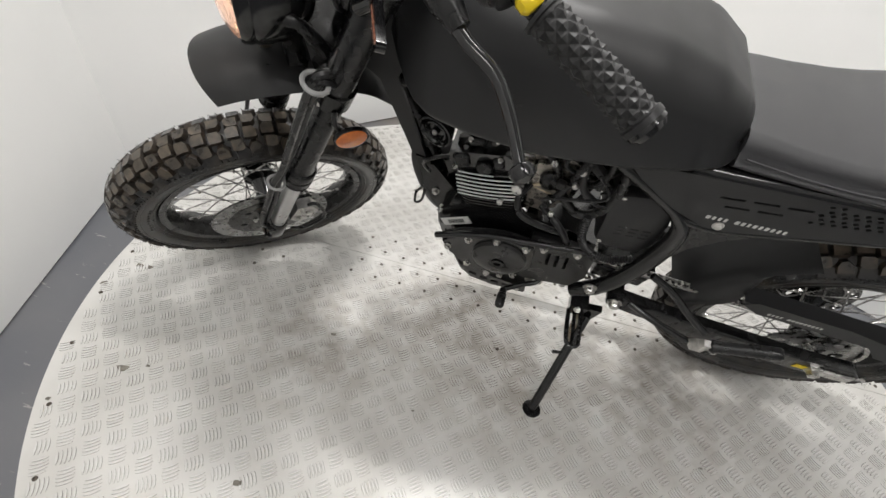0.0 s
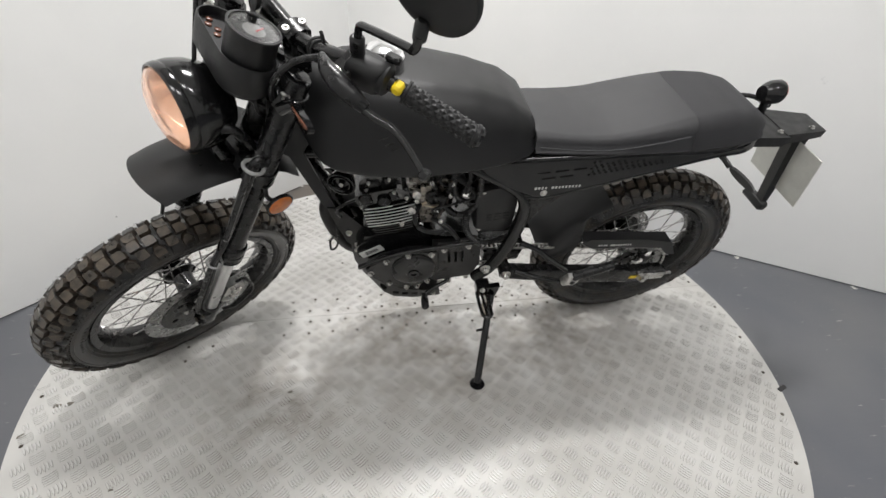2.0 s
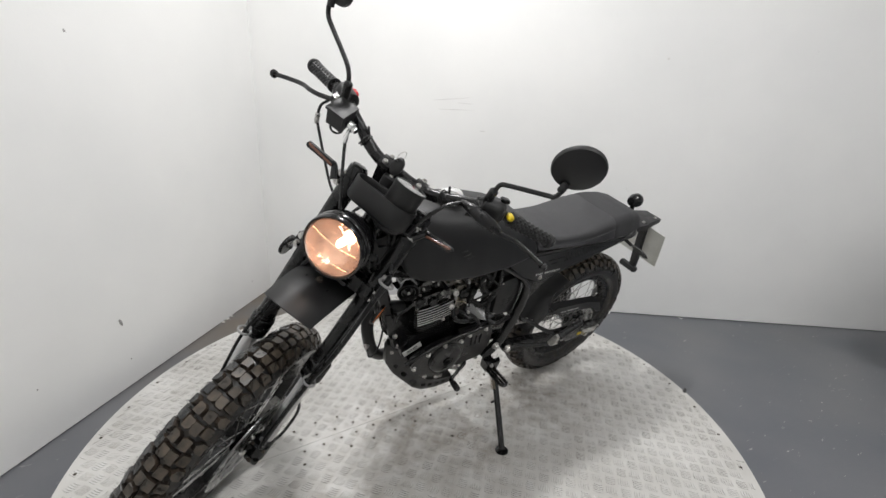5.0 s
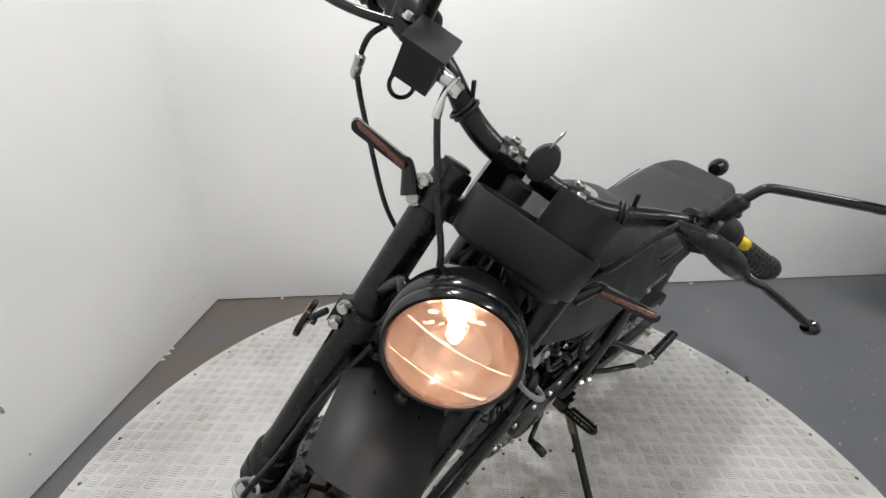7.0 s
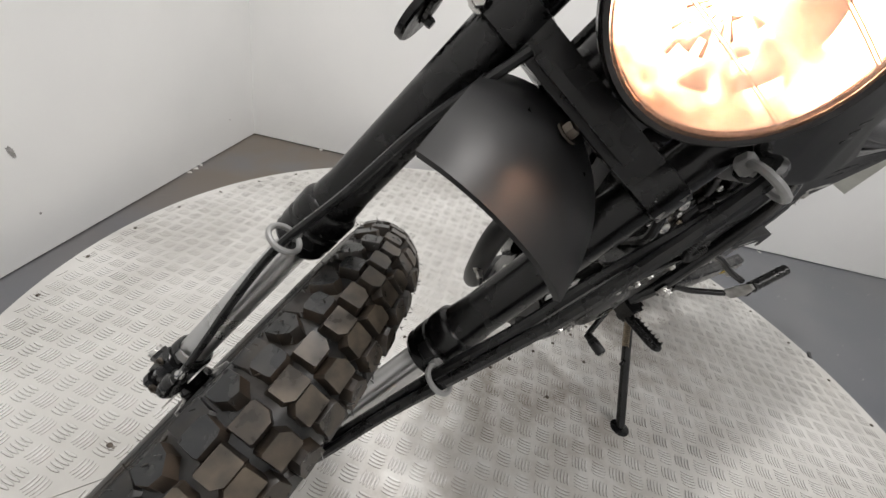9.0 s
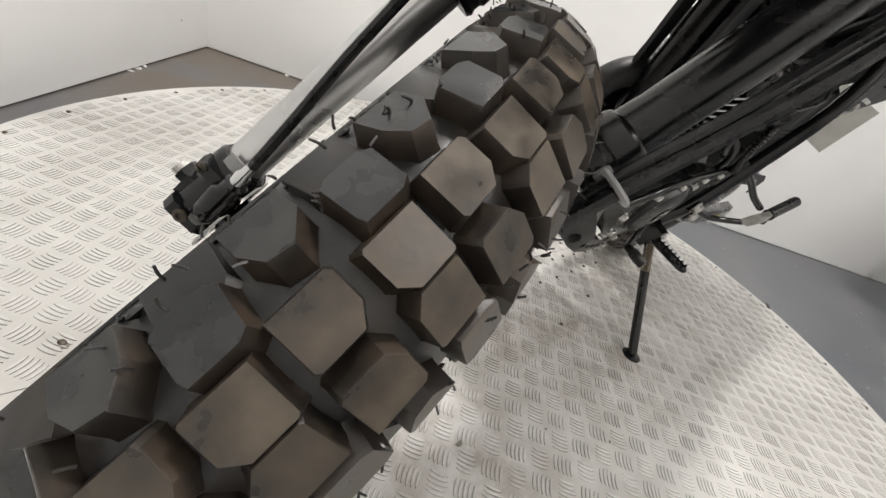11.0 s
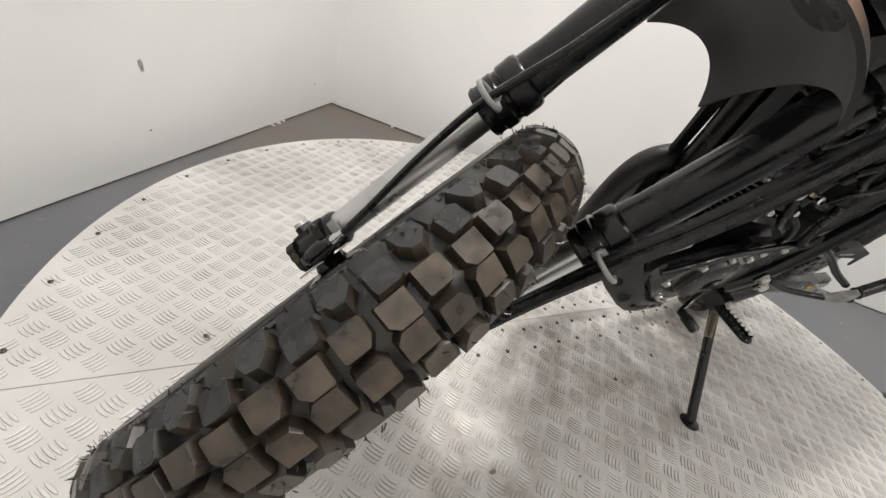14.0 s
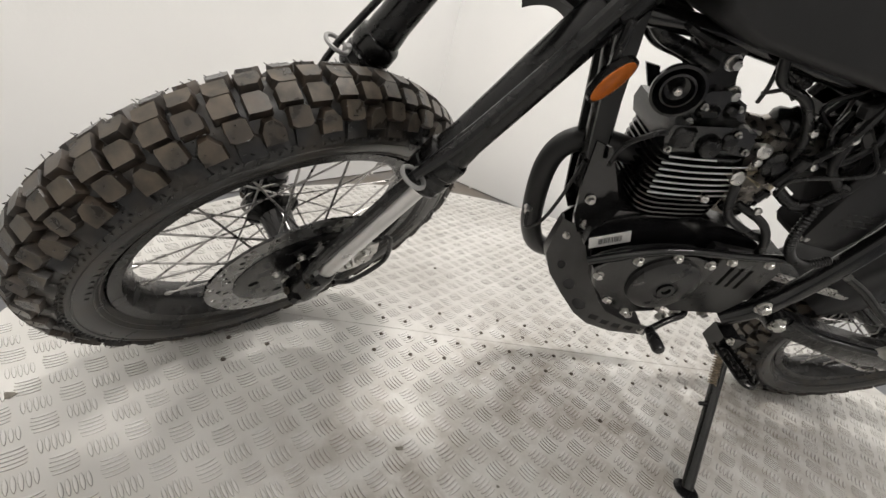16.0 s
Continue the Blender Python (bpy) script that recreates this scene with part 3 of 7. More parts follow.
def wheel(prefix, centre, R, sec, m, disc_side, disc_r, sprocket=False):
    """A spoked wheel with a knobbly tyre; sec: half the tyre's section."""
    c = Vector(centre)
    core = R - sec  # radius of the section's centre line
    car = sec - 0.0112
    prof = []
    for k in range(33):
        a = radians(-138 + 276 * k / 32)
        bulge = 1.0 + 0.13 * min(1, max(0, (abs(a) - 0.9) / 0.5))
        prof.append((core + car * math.cos(a), car * bulge * math.sin(a)))
    g = Geo()
    lathe(g, c, Y, prof, 96, True)
    # lettering on the side wall, as small plain bars
    tyre = part(prefix + "_tyre", g, RUBBER, bike, "worn knobbly tyre with brown dust", m)
    g = Geo()
    for side in (-1, 1):
        for run, count in ((0.3, 9), (3.4, 7)):
            for k in range(count):
                a = run + k * 0.055
                r0 = core - 0.012
                yy = side * (math.sqrt(car**2 - (r0 - core) ** 2) * 1.13)
                p = c + Vector((math.cos(a) * r0, yy, math.sin(a) * r0))
                box(g, p, (0.008, 0.0016, 0.009 if k % 3 else 0.006), 0.0005, (0, -math.degrees(a) + 90, 0))
    part("moulded_mark", g, RUBBER, tyre, "", m)["kind"] = "stuff"
    # two rows of fine moulded chevrons round the side wall
    g = Geo()
    for side in (-1, 1):
        for k in range(150):
            for row, slant in ((0, 32), (1, -32)):
                a, r0 = 2 * math.pi * (k + 0.5 * row) / 150, core + 0.0095 + 0.0042 * row
                yy = side * (math.sqrt(car**2 - (r0 - core) ** 2) * 1.125)
                e, f = Vector((math.cos(a), 0, math.sin(a))), Vector((-math.sin(a), 0, math.cos(a)))
                d = (e * math.cos(radians(slant)) + f * math.sin(radians(slant))) * 0.0026
                w_ = f * 0.0012
                p = c + e * r0 + Y * yy
                hull(g, [p + d + w_, p + d - w_, p - d + w_, p - d - w_, p + Y * (side * 0.0014) + d * 0.5, p + Y * (side * 0.0014) - d * 0.5, p - Y * (side * 0.002)])
    part("moulded_chevron", g, RUBBER, tyre, "", m)["kind"] = "stuff"
    for r0 in (core - 0.020, core - 0.026, core + 0.002):
        for side in (-1, 1):
            g = Geo()
            ring(g, c + Y * (side * math.sqrt(car**2 - (r0 - core) ** 2) * 1.13), Y, r0, 0.0012, 96, 6)
            part("sidewall_rib", g, RUBBER, tyre, "", m)

    # tread blocks: two crown rows, two outer rows; low shoulder lugs stay with the carcass
    n = 66
    # inner and outer places alternate along each row; rows: angle of the even and the odd blocks, shift along the tyre
    for sgn, even, odd, off in ((-1, 37.5, 51.0, 0.49), (-1, 11.0, 15.0, 0.27), (1, 11.5, 15.8, 0.22), (1, 38.5, 50.0, 0.38)):
        outer_row = even > 30
        shapes = []
        for pointed in (False, True):
            hw, hl, tall = (0.0105, 0.0112, 0.0112) if outer_row else (0.0102, 0.0114, 0.0112)
            if outer_row and pointed:
                outline = [(-hl, -hw), (hl, -hw * 0.9), (hl, hw * 0.35), (hl * 0.25, hw * 1.25), (-hl * 0.55, hw * 1.1), (-hl, hw * 0.3)]
            elif outer_row:
                outline = [(-hl, -hw * 0.75), (-hl * 0.6, -hw), (hl * 0.6, -hw), (hl, -hw * 0.7), (hl * 0.9, hw * 0.8), (hl * 0.55, hw), (-hl * 0.9, hw), (-hl, hw * 0.7)]
            elif pointed:
                outline = [(-hl, -hw), (hl * 0.85, -hw), (hl, -hw * 0.8), (hl, hw * 0.35), (hl * 0.55, hw), (-hl * 0.85, hw), (-hl, hw * 0.85)]
            else:
                outline = [(-hl, -hw * 0.9), (-hl * 0.9, -hw), (hl, -hw), (hl, hw * 0.9), (hl * 0.9, hw), (-hl * 0.5, hw), (-hl, hw * 0.45)]
            low, base, mid, top = [], [], [], []
            for x, y in outline:
                curve = x * x / (2 * R) + y * y / (2 * sec)
                top.append((x * 0.955, y * 0.955 * sgn, tall - curve * 0.9))
                mid.append((x * 0.985, y * 0.985 * sgn, tall - 0.0006 - curve))
                base.append((x * 1.04, y * 1.05 * sgn, 0.0016 - curve))
                low.append((x * 1.12, y * 1.14 * sgn, -0.0018 - curve * 1.1))
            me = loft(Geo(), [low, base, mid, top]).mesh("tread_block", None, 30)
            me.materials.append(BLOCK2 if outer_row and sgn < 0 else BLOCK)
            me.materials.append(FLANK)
            # dusty tops also painted lighter for sheen, flanks darker for groove shade
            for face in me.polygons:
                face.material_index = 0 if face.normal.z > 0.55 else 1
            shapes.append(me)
        for k in range(n):
            th = 2 * math.pi * (k + off) / n
            a = radians(sgn * (odd if k % 2 else even))
            radial = Vector((math.cos(th), 0, math.sin(th)))
            tang = Vector((-math.sin(th), 0, math.cos(th)))
            nrm = radial * math.cos(a) + Y * math.sin(a)
            side = nrm.cross(tang)
            mm = Matrix((tang, side, nrm)).transposed().to_4x4()
            mm.translation = c + radial * core + nrm * (car - 0.0003)
            ob = new("tread_block", shapes[k % 2])
            ob.parent = tyre
            ob.matrix_local = m @ mm
    g = Geo()
    for sgn in (-1, 1):
        for k in range(0, n, 2):
            hw, hl, tall = 0.0088, 0.0128, 0.0082
            th = 2 * math.pi * (k + 0.52) / n
            a = radians(63.5 * sgn)
            radial = Vector((math.cos(th), 0, math.sin(th)))
            tang = Vector((-math.sin(th), 0, math.cos(th)))
            nrm = radial * math.cos(a) + Y * math.sin(a)
            side = nrm.cross(tang) * sgn
            p = c + radial * core + nrm * car
            rows_ = []
            for q, h in ((1.12, -0.002), (1.03, 0.001), (0.97, tall - 0.0007), (0.93, tall)):
                rows_.append([p + tang * (x * q) + side * (y * q) + nrm * (min(h, tall * lift) - y * y / (2 * sec)) for x, y, lift in ((-hl, -hw, 1.0), (hl, -hw, 1.0), (hl * 0.95, hw, 0.55), (hl * 0.4, hw * 1.5, 0.2), (-hl * 0.4, hw * 1.5, 0.2), (-hl * 0.95, hw, 0.55))])
            loft(g, rows_)
    ob = part("shoulder_tread", g, RUBBER, tyre, "", m)
    ob["kind"] = "stuff"
    # hair-thin moulding nibs on the blocks
    rng = random.Random(11)
    g = Geo()
    for k in range(n * 7):
        th = rng.uniform(0, 2 * math.pi)
        a = radians(rng.choice((-70, -62, -56, -48, -42, -32, 32, 42, 48, 56, 62, 70)) + rng.uniform(-3, 3))
        radial = Vector((math.cos(th), 0, math.sin(th)))
        tang = Vector((-math.sin(th), 0, math.cos(th))) * rng.choice((-1, 1))
        nrm = radial * math.cos(a) + Y * math.sin(a)
        p = c + radial * core + nrm * (sec - 0.0015)
        tip = p + nrm * rng.uniform(0.002, 0.0045) + Vector((rng.uniform(-1, 1), rng.uniform(-1, 1), rng.uniform(-1, 1))) * 0.0018
        tube(g, [p, p.lerp(tip, 0.5) + tang * 0.0009, tip + tang * 0.0026], [0.0006, 0.00045], 4, 2)
    ob = part("moulding_hair", g, RUBBER, tyre, "", m)
    ob["kind"] = "stuff"

    rim_r = core - sec * 0.86
    g = Geo()
    w = 0.034
    prof = [(rim_r + 0.012, -w), (rim_r + 0.0135, -w + 0.003), (rim_r + 0.004, -w + 0.006), (rim_r - 0.001, -w + 0.012), (rim_r - 0.014, -0.012), (rim_r - 0.016, 0), (rim_r - 0.014, 0.012), (rim_r - 0.001, w - 0.012), (rim_r + 0.004, w - 0.006), (rim_r + 0.0135, w - 0.003), (rim_r + 0.012, w), (rim_r - 0.003, w - 0.002), (rim_r - 0.018, 0.013), (rim_r - 0.021, 0), (rim_r - 0.018, -0.013), (rim_r - 0.003, -w + 0.002)]
    lathe(g, c, Y, prof, 80, True)
    rim = part(prefix + "_rim", g, SATIN, bike, "black wheel rim laced with steel spokes", m)
    g = Geo()
    lathe(g, c - Y * 0.062, Y, [(0.012, 0), (0.02, 0.002), (0.024, 0.012), (0.040, 0.016), (0.042, 0.024), (0.026, 0.034), (0.024, 0.062), (0.026, 0.090), (0.042, 0.100), (0.042, 0.108), (0.024, 0.112), (0.012, 0.124)], 32)
    hub = part(prefix + "_hub", g, GLOSS, bike, "black wheel hub", m)
    # spokes share one mesh
    gs = Geo()
    lathe(gs, (0, 0, 0), (0, 0, 1), [(0.0017, 0), (0.0017, 1)], 6)
    me = gs.mesh("spoke")
    me.materials.append(SPOKE)
    gn = Geo()
    lathe(gn, (0, 0, 0), (0, 0, 1), [(0.0034, 0), (0.0034, 0.009), (0.0022, 0.013)], 6)
    men = gn.mesh("nipple")
    men.materials.append(SPOKE)
    for k in range(36):
        a1 = 2 * math.pi * (k + 0.5) / 36
        lead = (1 if (k // 2) % 2 else -1) * radians(52)
        a0 = a1 + lead
        yy = 0.040 if k % 2 else -0.040
        p = c + Vector((math.cos(a0) * 0.040, yy, math.sin(a0) * 0.040))
        q = c + Vector((math.cos(a1) * (rim_r - 0.018), yy * 0.12, math.sin(a1) * (rim_r - 0.018)))
        for mesh, start, end, stretch in ((me, p, q, True), (men, q, p, False)):
            d = end - start
            u, v, w_ = frame_of(d)
            mm = Matrix((u, v, w_ * (d.length if stretch else 1))).transposed().to_4x4()
            mm.translation = start
            ob = new(mesh.name, mesh)
            ob.parent = rim
            ob.matrix_local = m @ mm
    # brake disc: drilled steel ring on a dark carrier
    yd = disc_side * 0.066
    place = lambda p: (c.x + p[0], p[1], c.z + p[2])  # noqa: E731
    ang = lambda k, cnt: 2 * math.pi * k / cnt  # noqa: E731
    holes = []
    for k in range(54):
        r0 = disc_r * (0.80, 0.87, 0.94)[k % 3]
        holes.append(circle2(math.cos(ang(k, 54)) * r0, math.sin(ang(k, 54)) * r0, 0.0040, 8))
    g = Geo()
    sheet(g, circle2(0, 0, disc_r, 64), yd - 0.002, yd + 0.002, holes + [circle2(0, 0, disc_r * 0.71, 48)], place)
    disc = part(prefix + "_brake_disc", g, STEEL, bike, "drilled steel brake disc", m)
    g = Geo()
    slots = [circle2(math.cos(ang(k, 6)) * disc_r * 0.52, math.sin(ang(k, 6)) * disc_r * 0.52, 0.008, 9) for k in range(6)]
    sheet(g, circle2(0, 0, disc_r * 0.73, 48), yd - 0.003, yd + 0.003, slots + [circle2(0, 0, 0.026, 24)], place)
    part("carrier", g, SATIN, disc, "black disc carrier", m)
    for k in range(5):
        a = ang(k, 5) + 0.3
        g = Geo()
        bolt(g, c + Vector((math.cos(a) * 0.040, yd + disc_side * 0.003, math.sin(a) * 0.040)), Y * disc_side, 0.005)
        part("disc_bolt", g, ZINC, disc, "zinc bolt", m)
    return tyre, rim, hub


EYE4 = Matrix.Identity(4)
wheel("front", AX, RF, 0.0535, MS, 1, 0.138)
wheel("rear", (0, 0, RR), RR, 0.0560, EYE4, -1, 0.105)

# -- fork --
for side, tag in ((1, "left"), (-1, "right")):
    y, yl = (0.097 if side > 0 else -0.083), 0.091 * side
    g = Geo()
    tube(g, [F(0.03, y), F(0.34, y)], 0.0172, 24, 0)
    sp("fork_stanchion", g, SILVER, "satin silver fork tube")
    g = Geo()
    lathe(g, F(0.265, y), FA, [(0.0190, 0), (0.0268, 0.001), (0.0285, 0.005), (0.0270, 0.008), (0.0270, 0.013), (0.0290, 0.015), (0.0290, 0.027), (0.0272, 0.029), (0.0272, 0.033), (0.0290, 0.035), (0.0290, 0.052), (0.0275, 0.056), (0.0245, 0.058), (0.0238, 0.070), (0.0226, 0.082), (0.0226, 0.494), (0.021, 0.498), (0.018, 0.498)], 32)
    leg = sp("fork_leg", g, SATIN, "black upper fork leg")
    g = Geo()
    lathe(g, F(0.760, y), FA, [(0.018, 0), (0.018, 0.008), (0.012, 0.010)], 6)
    sp("fork_cap", g, SATIN, "", leg)
    # axle lug with clamp bolts
    g = Geo()
    lathe(g, F(-0.028, y), FA, [(0.010, -0.006), (0.019, 0), (0.0235, 0.012), (0.0235, 0.062), (0.0225, 0.072), (0.0195, 0.076)], 24)
    hull(g, [F(s, yl + q, d) for s, d in ((-0.022, 0.0), (-0.014, 0.015), (0.010, 0.018), (0.016, -0.006), (0.010, -0.020), (-0.014, -0.017)) for q in (-0.014 - 0.006 * (side > 0), 0.014 + 0.006 * (side < 0))])
    lug = sp("axle_lug", g, GLOSS, "glossy black axle clamp")
    # a split ear across the front of the clamp, with two screws, and the end plate under it
    g = Geo()
    for s, d0, d1, reach in ((0.030, 0.010, 0.027, 0.023), (-0.021, -0.008, 0.024, 0.020)):
        thick = 0.0055 if s > 0 else 0.0065
        hull(g, [F(s + ds, y + w, d) for ds in (-thick, thick) for w, d in ((-reach, d0), (reach, d0), (-reach, d1 - 0.006), (reach, d1 - 0.006), (-reach + 0.006, d1), (reach - 0.006, d1))])
    sp("clamp_ear", g, GLOSS, "black clamp ear", lug)
    for s, w, d, r in ((0.030, -0.017, 0.0265, 0.0046), (0.030, 0.017, 0.0265, 0.0046), (-0.021, -0.002, 0.0238, 0.0062)):
        g = Geo()
        lathe(g, F(s, y + w, d), FN, [(r, -0.001), (r, 0.0022), (r * 0.55, 0.0026), (r * 0.5, 0.0008), (0, 0.0008)], 14)
        sp("clamp_screw", g, BLUEGREY, "", lug)
    g = Geo()
    hull(g, [F(0.050 + ds, y + w, 0.0195 + 0.0042 * (1 - abs(w) / 0.012)) for ds in (-0.006, 0.006) for w in (-0.011, -0.004, 0.004, 0.011)])
    sp("pale_label", g, CLIP, "small pale label", lug)
    g = Geo()
    lathe(g, F(0, yl + side * 0.012), Y * side, [(0.011, 0), (0.011, 0.010), (0.007, 0.011), (0.006, 0.004)], 6)
    sp("clamp_bolt", g, SATIN, "", lug)
    # cable guide ring
    g = Geo()
    ring(g, F(0.286, y + side * (0.012 if side > 0 else 0.007), 0.0445), FA + FN * 0.05, 0.0150, 0.0028, 30, 8)
    box(g, F(0.286, y + side * 0.004, 0.028), (0.012, 0.012, 0.014), 0.003)
    sp("cable_guide", g, CLIP, "light grey plastic guide ring")

g = Geo()
tube(g, [F(0, -0.118), F(0, 0.118)], 0.0095, 16, 0)
sp("front_axle", g, ZINC, "steel axle")
g = Geo()
lathe(g, F(0, -0.082), Y, [(0.02, 0), (0.031, 0.002), (0.031, 0.012), (0.022, 0.018)], 24)
box(g, F(0.012, -0.074, 0.03), (0.03, 0.014, 0.02), 0.004, (0, 20, 0))
lathe(g, F(0.006, -0.072, 0.030), FA + FN * 0.25, [(0.008, 0), (0.0125, 0.002), (0.0125, 0.030), (0.0095, 0.034), (0.0095, 0.046), (0.005, 0.050)], 18)
drive = sp("speed_sensor", g, GLOSS, "black speed drive at the hub")
g = Geo()
lathe(g, F(0.052, -0.073, 0.042), FA + FN * 0.25, [(0.006, 0), (0.0062, 0.010), (0.0045, 0.014), (0.0045, 0.024)], 12)
sp("cable_collar", g, CHROME, "bright cable collar", drive)
g = Geo()
lathe(g, F(0, -0.062), Y, [(0.036, 0), (0.043, 0), (0.043, 0.002), (0.036, 0.002)], 36, True)
sp("toothed_ring", g, ZINC, "", drive)

# lower and upper fork clamps
for s, name, thick, yw in ((0.545, "lower_fork_clamp", 0.036, 0.085), (0.722, "upper_fork_clamp", 0.030, 0.084)):
    g = Geo()
    for side in (-1, 1):
        lathe(g, F(s - thick / 2, side * yw + 0.007), FA, [(0.025, 0), (0.031, 0.002), (0.031, thick - 0.002), (0.025, thick)], 28)
    hull(g, [F(s + q, side * 0.078, d) for q in (-thick / 2 + 0.002, thick / 2 - 0.002) for side in (-1, 1) for d in (-0.028, 0.026)] + [F(s + q, side * 0.03, -0.078) for q in (-thick / 2, thick / 2) for side in (-1, 1)])
    for side in (-1, 1):
        hull(g, [F(s + q, side * (yw + w), d) for q in (-thick / 2 + 0.003, thick / 2 - 0.003) for w in (0.006, 0.032) for d in (-0.008, 0.016)])
    cl = sp(name, g, SATIN, "black cast fork clamp")
    for side in (-1, 1):
        for q in (-0.011, 0.011):
            g = Geo()
            bolt(g, F(s + q, side * (yw + 0.021), 0.016), FN, 0.0070, 0.008)
            sp("pinch_bolt", g, ZINC, "bright pinch bolt", cl)
g = Geo()
tube(g, [F(0.540, 0, -0.0511), F(0.742, 0, -0.0511)], 0.022, 24, 0)
sp("steering_stem", g, SATIN)
g = Geo()
lathe(g, F(0.738, 0, -0.0511), FA, [(0.02, 0), (0.02, 0.006), (0.014, 0.010)], 6)
sp("stem_nut", g, SATIN)

# round amber reflectors beside the fork
for side in (1, -1):
    rc = Vector((1.069, side * 0.142, 0.735))
    g = Geo()
    lathe(g, rc, Y * side, [(0.0250, 0.0), (0.0252, 0.002), (0.0245, 0.0036), (0.020, 0.0044), (0.0, 0.0048)], 32)
    rf = sp("side_reflector", g, AMBER, "round amber side reflector")
    g = Geo()
    lathe(g, rc, Y * side, [(0.0, -0.005), (0.026, -0.005), (0.0278, -0.003), (0.0278, 0.0028), (0.0254, 0.0028)], 32)
    bolt(g, rc - Y * side * 0.005, -Y * side, 0.005, 0.008)
    tube(g, [rc - Y * side * 0.006, F(0.515, side * 0.133, 0.000), F(0.535, side * 0.122, 0.004)], 0.0045, 8, 4)
    sp("reflector_stay", g, SATIN, "black backing and stay", rf)

# -- front mudguard: a curved blade under the headlight --
def mudguard():
    g = Geo()
    cols, rows = 17, 23
    spine = spline([(0.966, 0, 0.674), (0.998, 0, 0.722), (1.045, 0, 0.762), (1.090, 0, 0.784), (1.142, 0, 0.799), (1.200, 0, 0.805), (1.250, 0, 0.802)], 5)
    outer, inner = [], []
    m = len(spine)
    for i, p in enumerate(spine):
        t = i / (m - 1)
        half = 0.0620 + 0.006 * math.sin(math.pi * t)
        d = (spine[min(i + 1, m - 1)] - spine[max(i - 1, 0)]).normalized()
        up = Y.cross(d) * -1
        if up.z < 0:
            up = -up
        ro, ri = [], []
        for k in range(cols):
            w = -1 + 2 * k / (cols - 1)
            drop = 0.024 * (abs(w) ** 2.2)
            back = -d * (0.013 * max(0, (t - 0.70) / 0.30) * abs(w) ** 2.2 + 0.026 * max(0, (0.3 - t) / 0.3) * (abs(w) ** 2.0 - 0.5))
            ro.append(p + back + Y * (w * half) - up * drop)
            ri.append(p + back + Y * (w * (half - 0.003)) - up * (drop + 0.0035))
        outer.append(ro)
        inner.append(ri)
    vs, fs = [], []
    for r in outer + inner:
        vs += r
    for b in (0, m):
        for i in range(m - 1):
            for k in range(cols - 1):
                a = (b + i) * cols + k
                fs.append((a, a + 1, a + 1 + cols, a + cols))
    for i in range(m - 1):
        for k in (0, cols - 1):
            a, c = i * cols + k, (m + i) * cols + k
            fs.append((a, a + cols, c + cols, c))
    for i in (0, m - 1):
        for k in range(cols - 1):
            a, c = i * cols + k, (m + i) * cols + k
            fs.append((a, a + 1, c + 1, c))
    g.add(vs, fs)
    guard = sp("front_mudguard", g, MATTE, "matte black blade mudguard under the headlight", sharp=60)
    g = Geo()
    bolt(g, (1.142, 0, 0.8015), (-0.20, 0, 1), 0.0065, 0.006)
    sp("mudguard_bolt", g, BLUEGREY, "", guard)
    g = Geo()
    bolt(g, (1.085, 0, 0.7845), (-0.42, 0, 1), 0.0065, 0.006)
    sp("mudguard_bolt", g, BLUEGREY, "", guard)
    g = Geo()
    hull(g, [F(0.535 + a, b, c) for a in (0, 0.008) for b in (-0.05, 0.05) for c in (-0.02, 0.05)])
    hull(g, [(x, b, z) for x, z in ((1.060, 0.767), (1.150, 0.7945), (1.150, 0.797), (1.060, 0.770)) for b in (-0.030, 0.030)])
    sp("mudguard_stay", g, SATIN, "", guard)


mudguard()

# -- headlight --
HL = Vector((1.146, 0.001, 0.916))
HD = Vector((math.cos(radians(13.1)), 0.0, math.sin(radians(13.1))))
g = Geo()
lathe(g, HL, HD, [(0.0630, -0.003), (0.0650, 0.0015), (0.0680, 0.002), (0.0700, -0.002), (0.0712, -0.010), (0.0700, -0.0145), (0.0712, -0.0165), (0.0720, -0.028), (0.0695, -0.048), (0.0610, -0.070), (0.046, -0.088), (0.024, -0.099), (0.0, -0.102)], 56, False, False)
headlight = sp("headlight", g, GLOSS, "glossy black round headlight shell, lit")
g = Geo()
hu, hw, _ = frame_of(HD)
bowl = []
rng = random.Random(6)
for k, (r, h) in enumerate(((0.0618, -0.003), (0.0585, -0.013), (0.054, -0.022), (0.048, -0.031), (0.041, -0.038), (0.033, -0.0445), (0.024, -0.050), (0.014, -0.054), (0.004, -0.055))):
    dents = [0.0011 * rng.uniform(-1, 1) * (r < 0.061) for _ in range(24)]
    bowl.append([HL + HD * (h + dents[q // 3]) + r * (math.cos(q * math.pi / 36) * hu + math.sin(q * math.pi / 36) * hw) for q in range(72)])
loft(g, bowl, False)
sp("reflector_bowl", g, REFLECTOR, "silvered faceted bowl", headlight, 14)
g = Geo()
dome = [(0.0632, -0.001), (0.0622, 0.0035), (0.0585, 0.0075), (0.0500, 0.0125), (0.0380, 0.0165), (0.0220, 0.0192), (0.0, 0.0200)]
lathe(g, HL, HD, dome + [(r * 0.97, h - 0.0024) for r, h in dome[::-1]], 48, True)
lens = sp("lens", g, LENS, "clear lens", headlight, 60)
lens.visible_shadow = False
g = Geo()
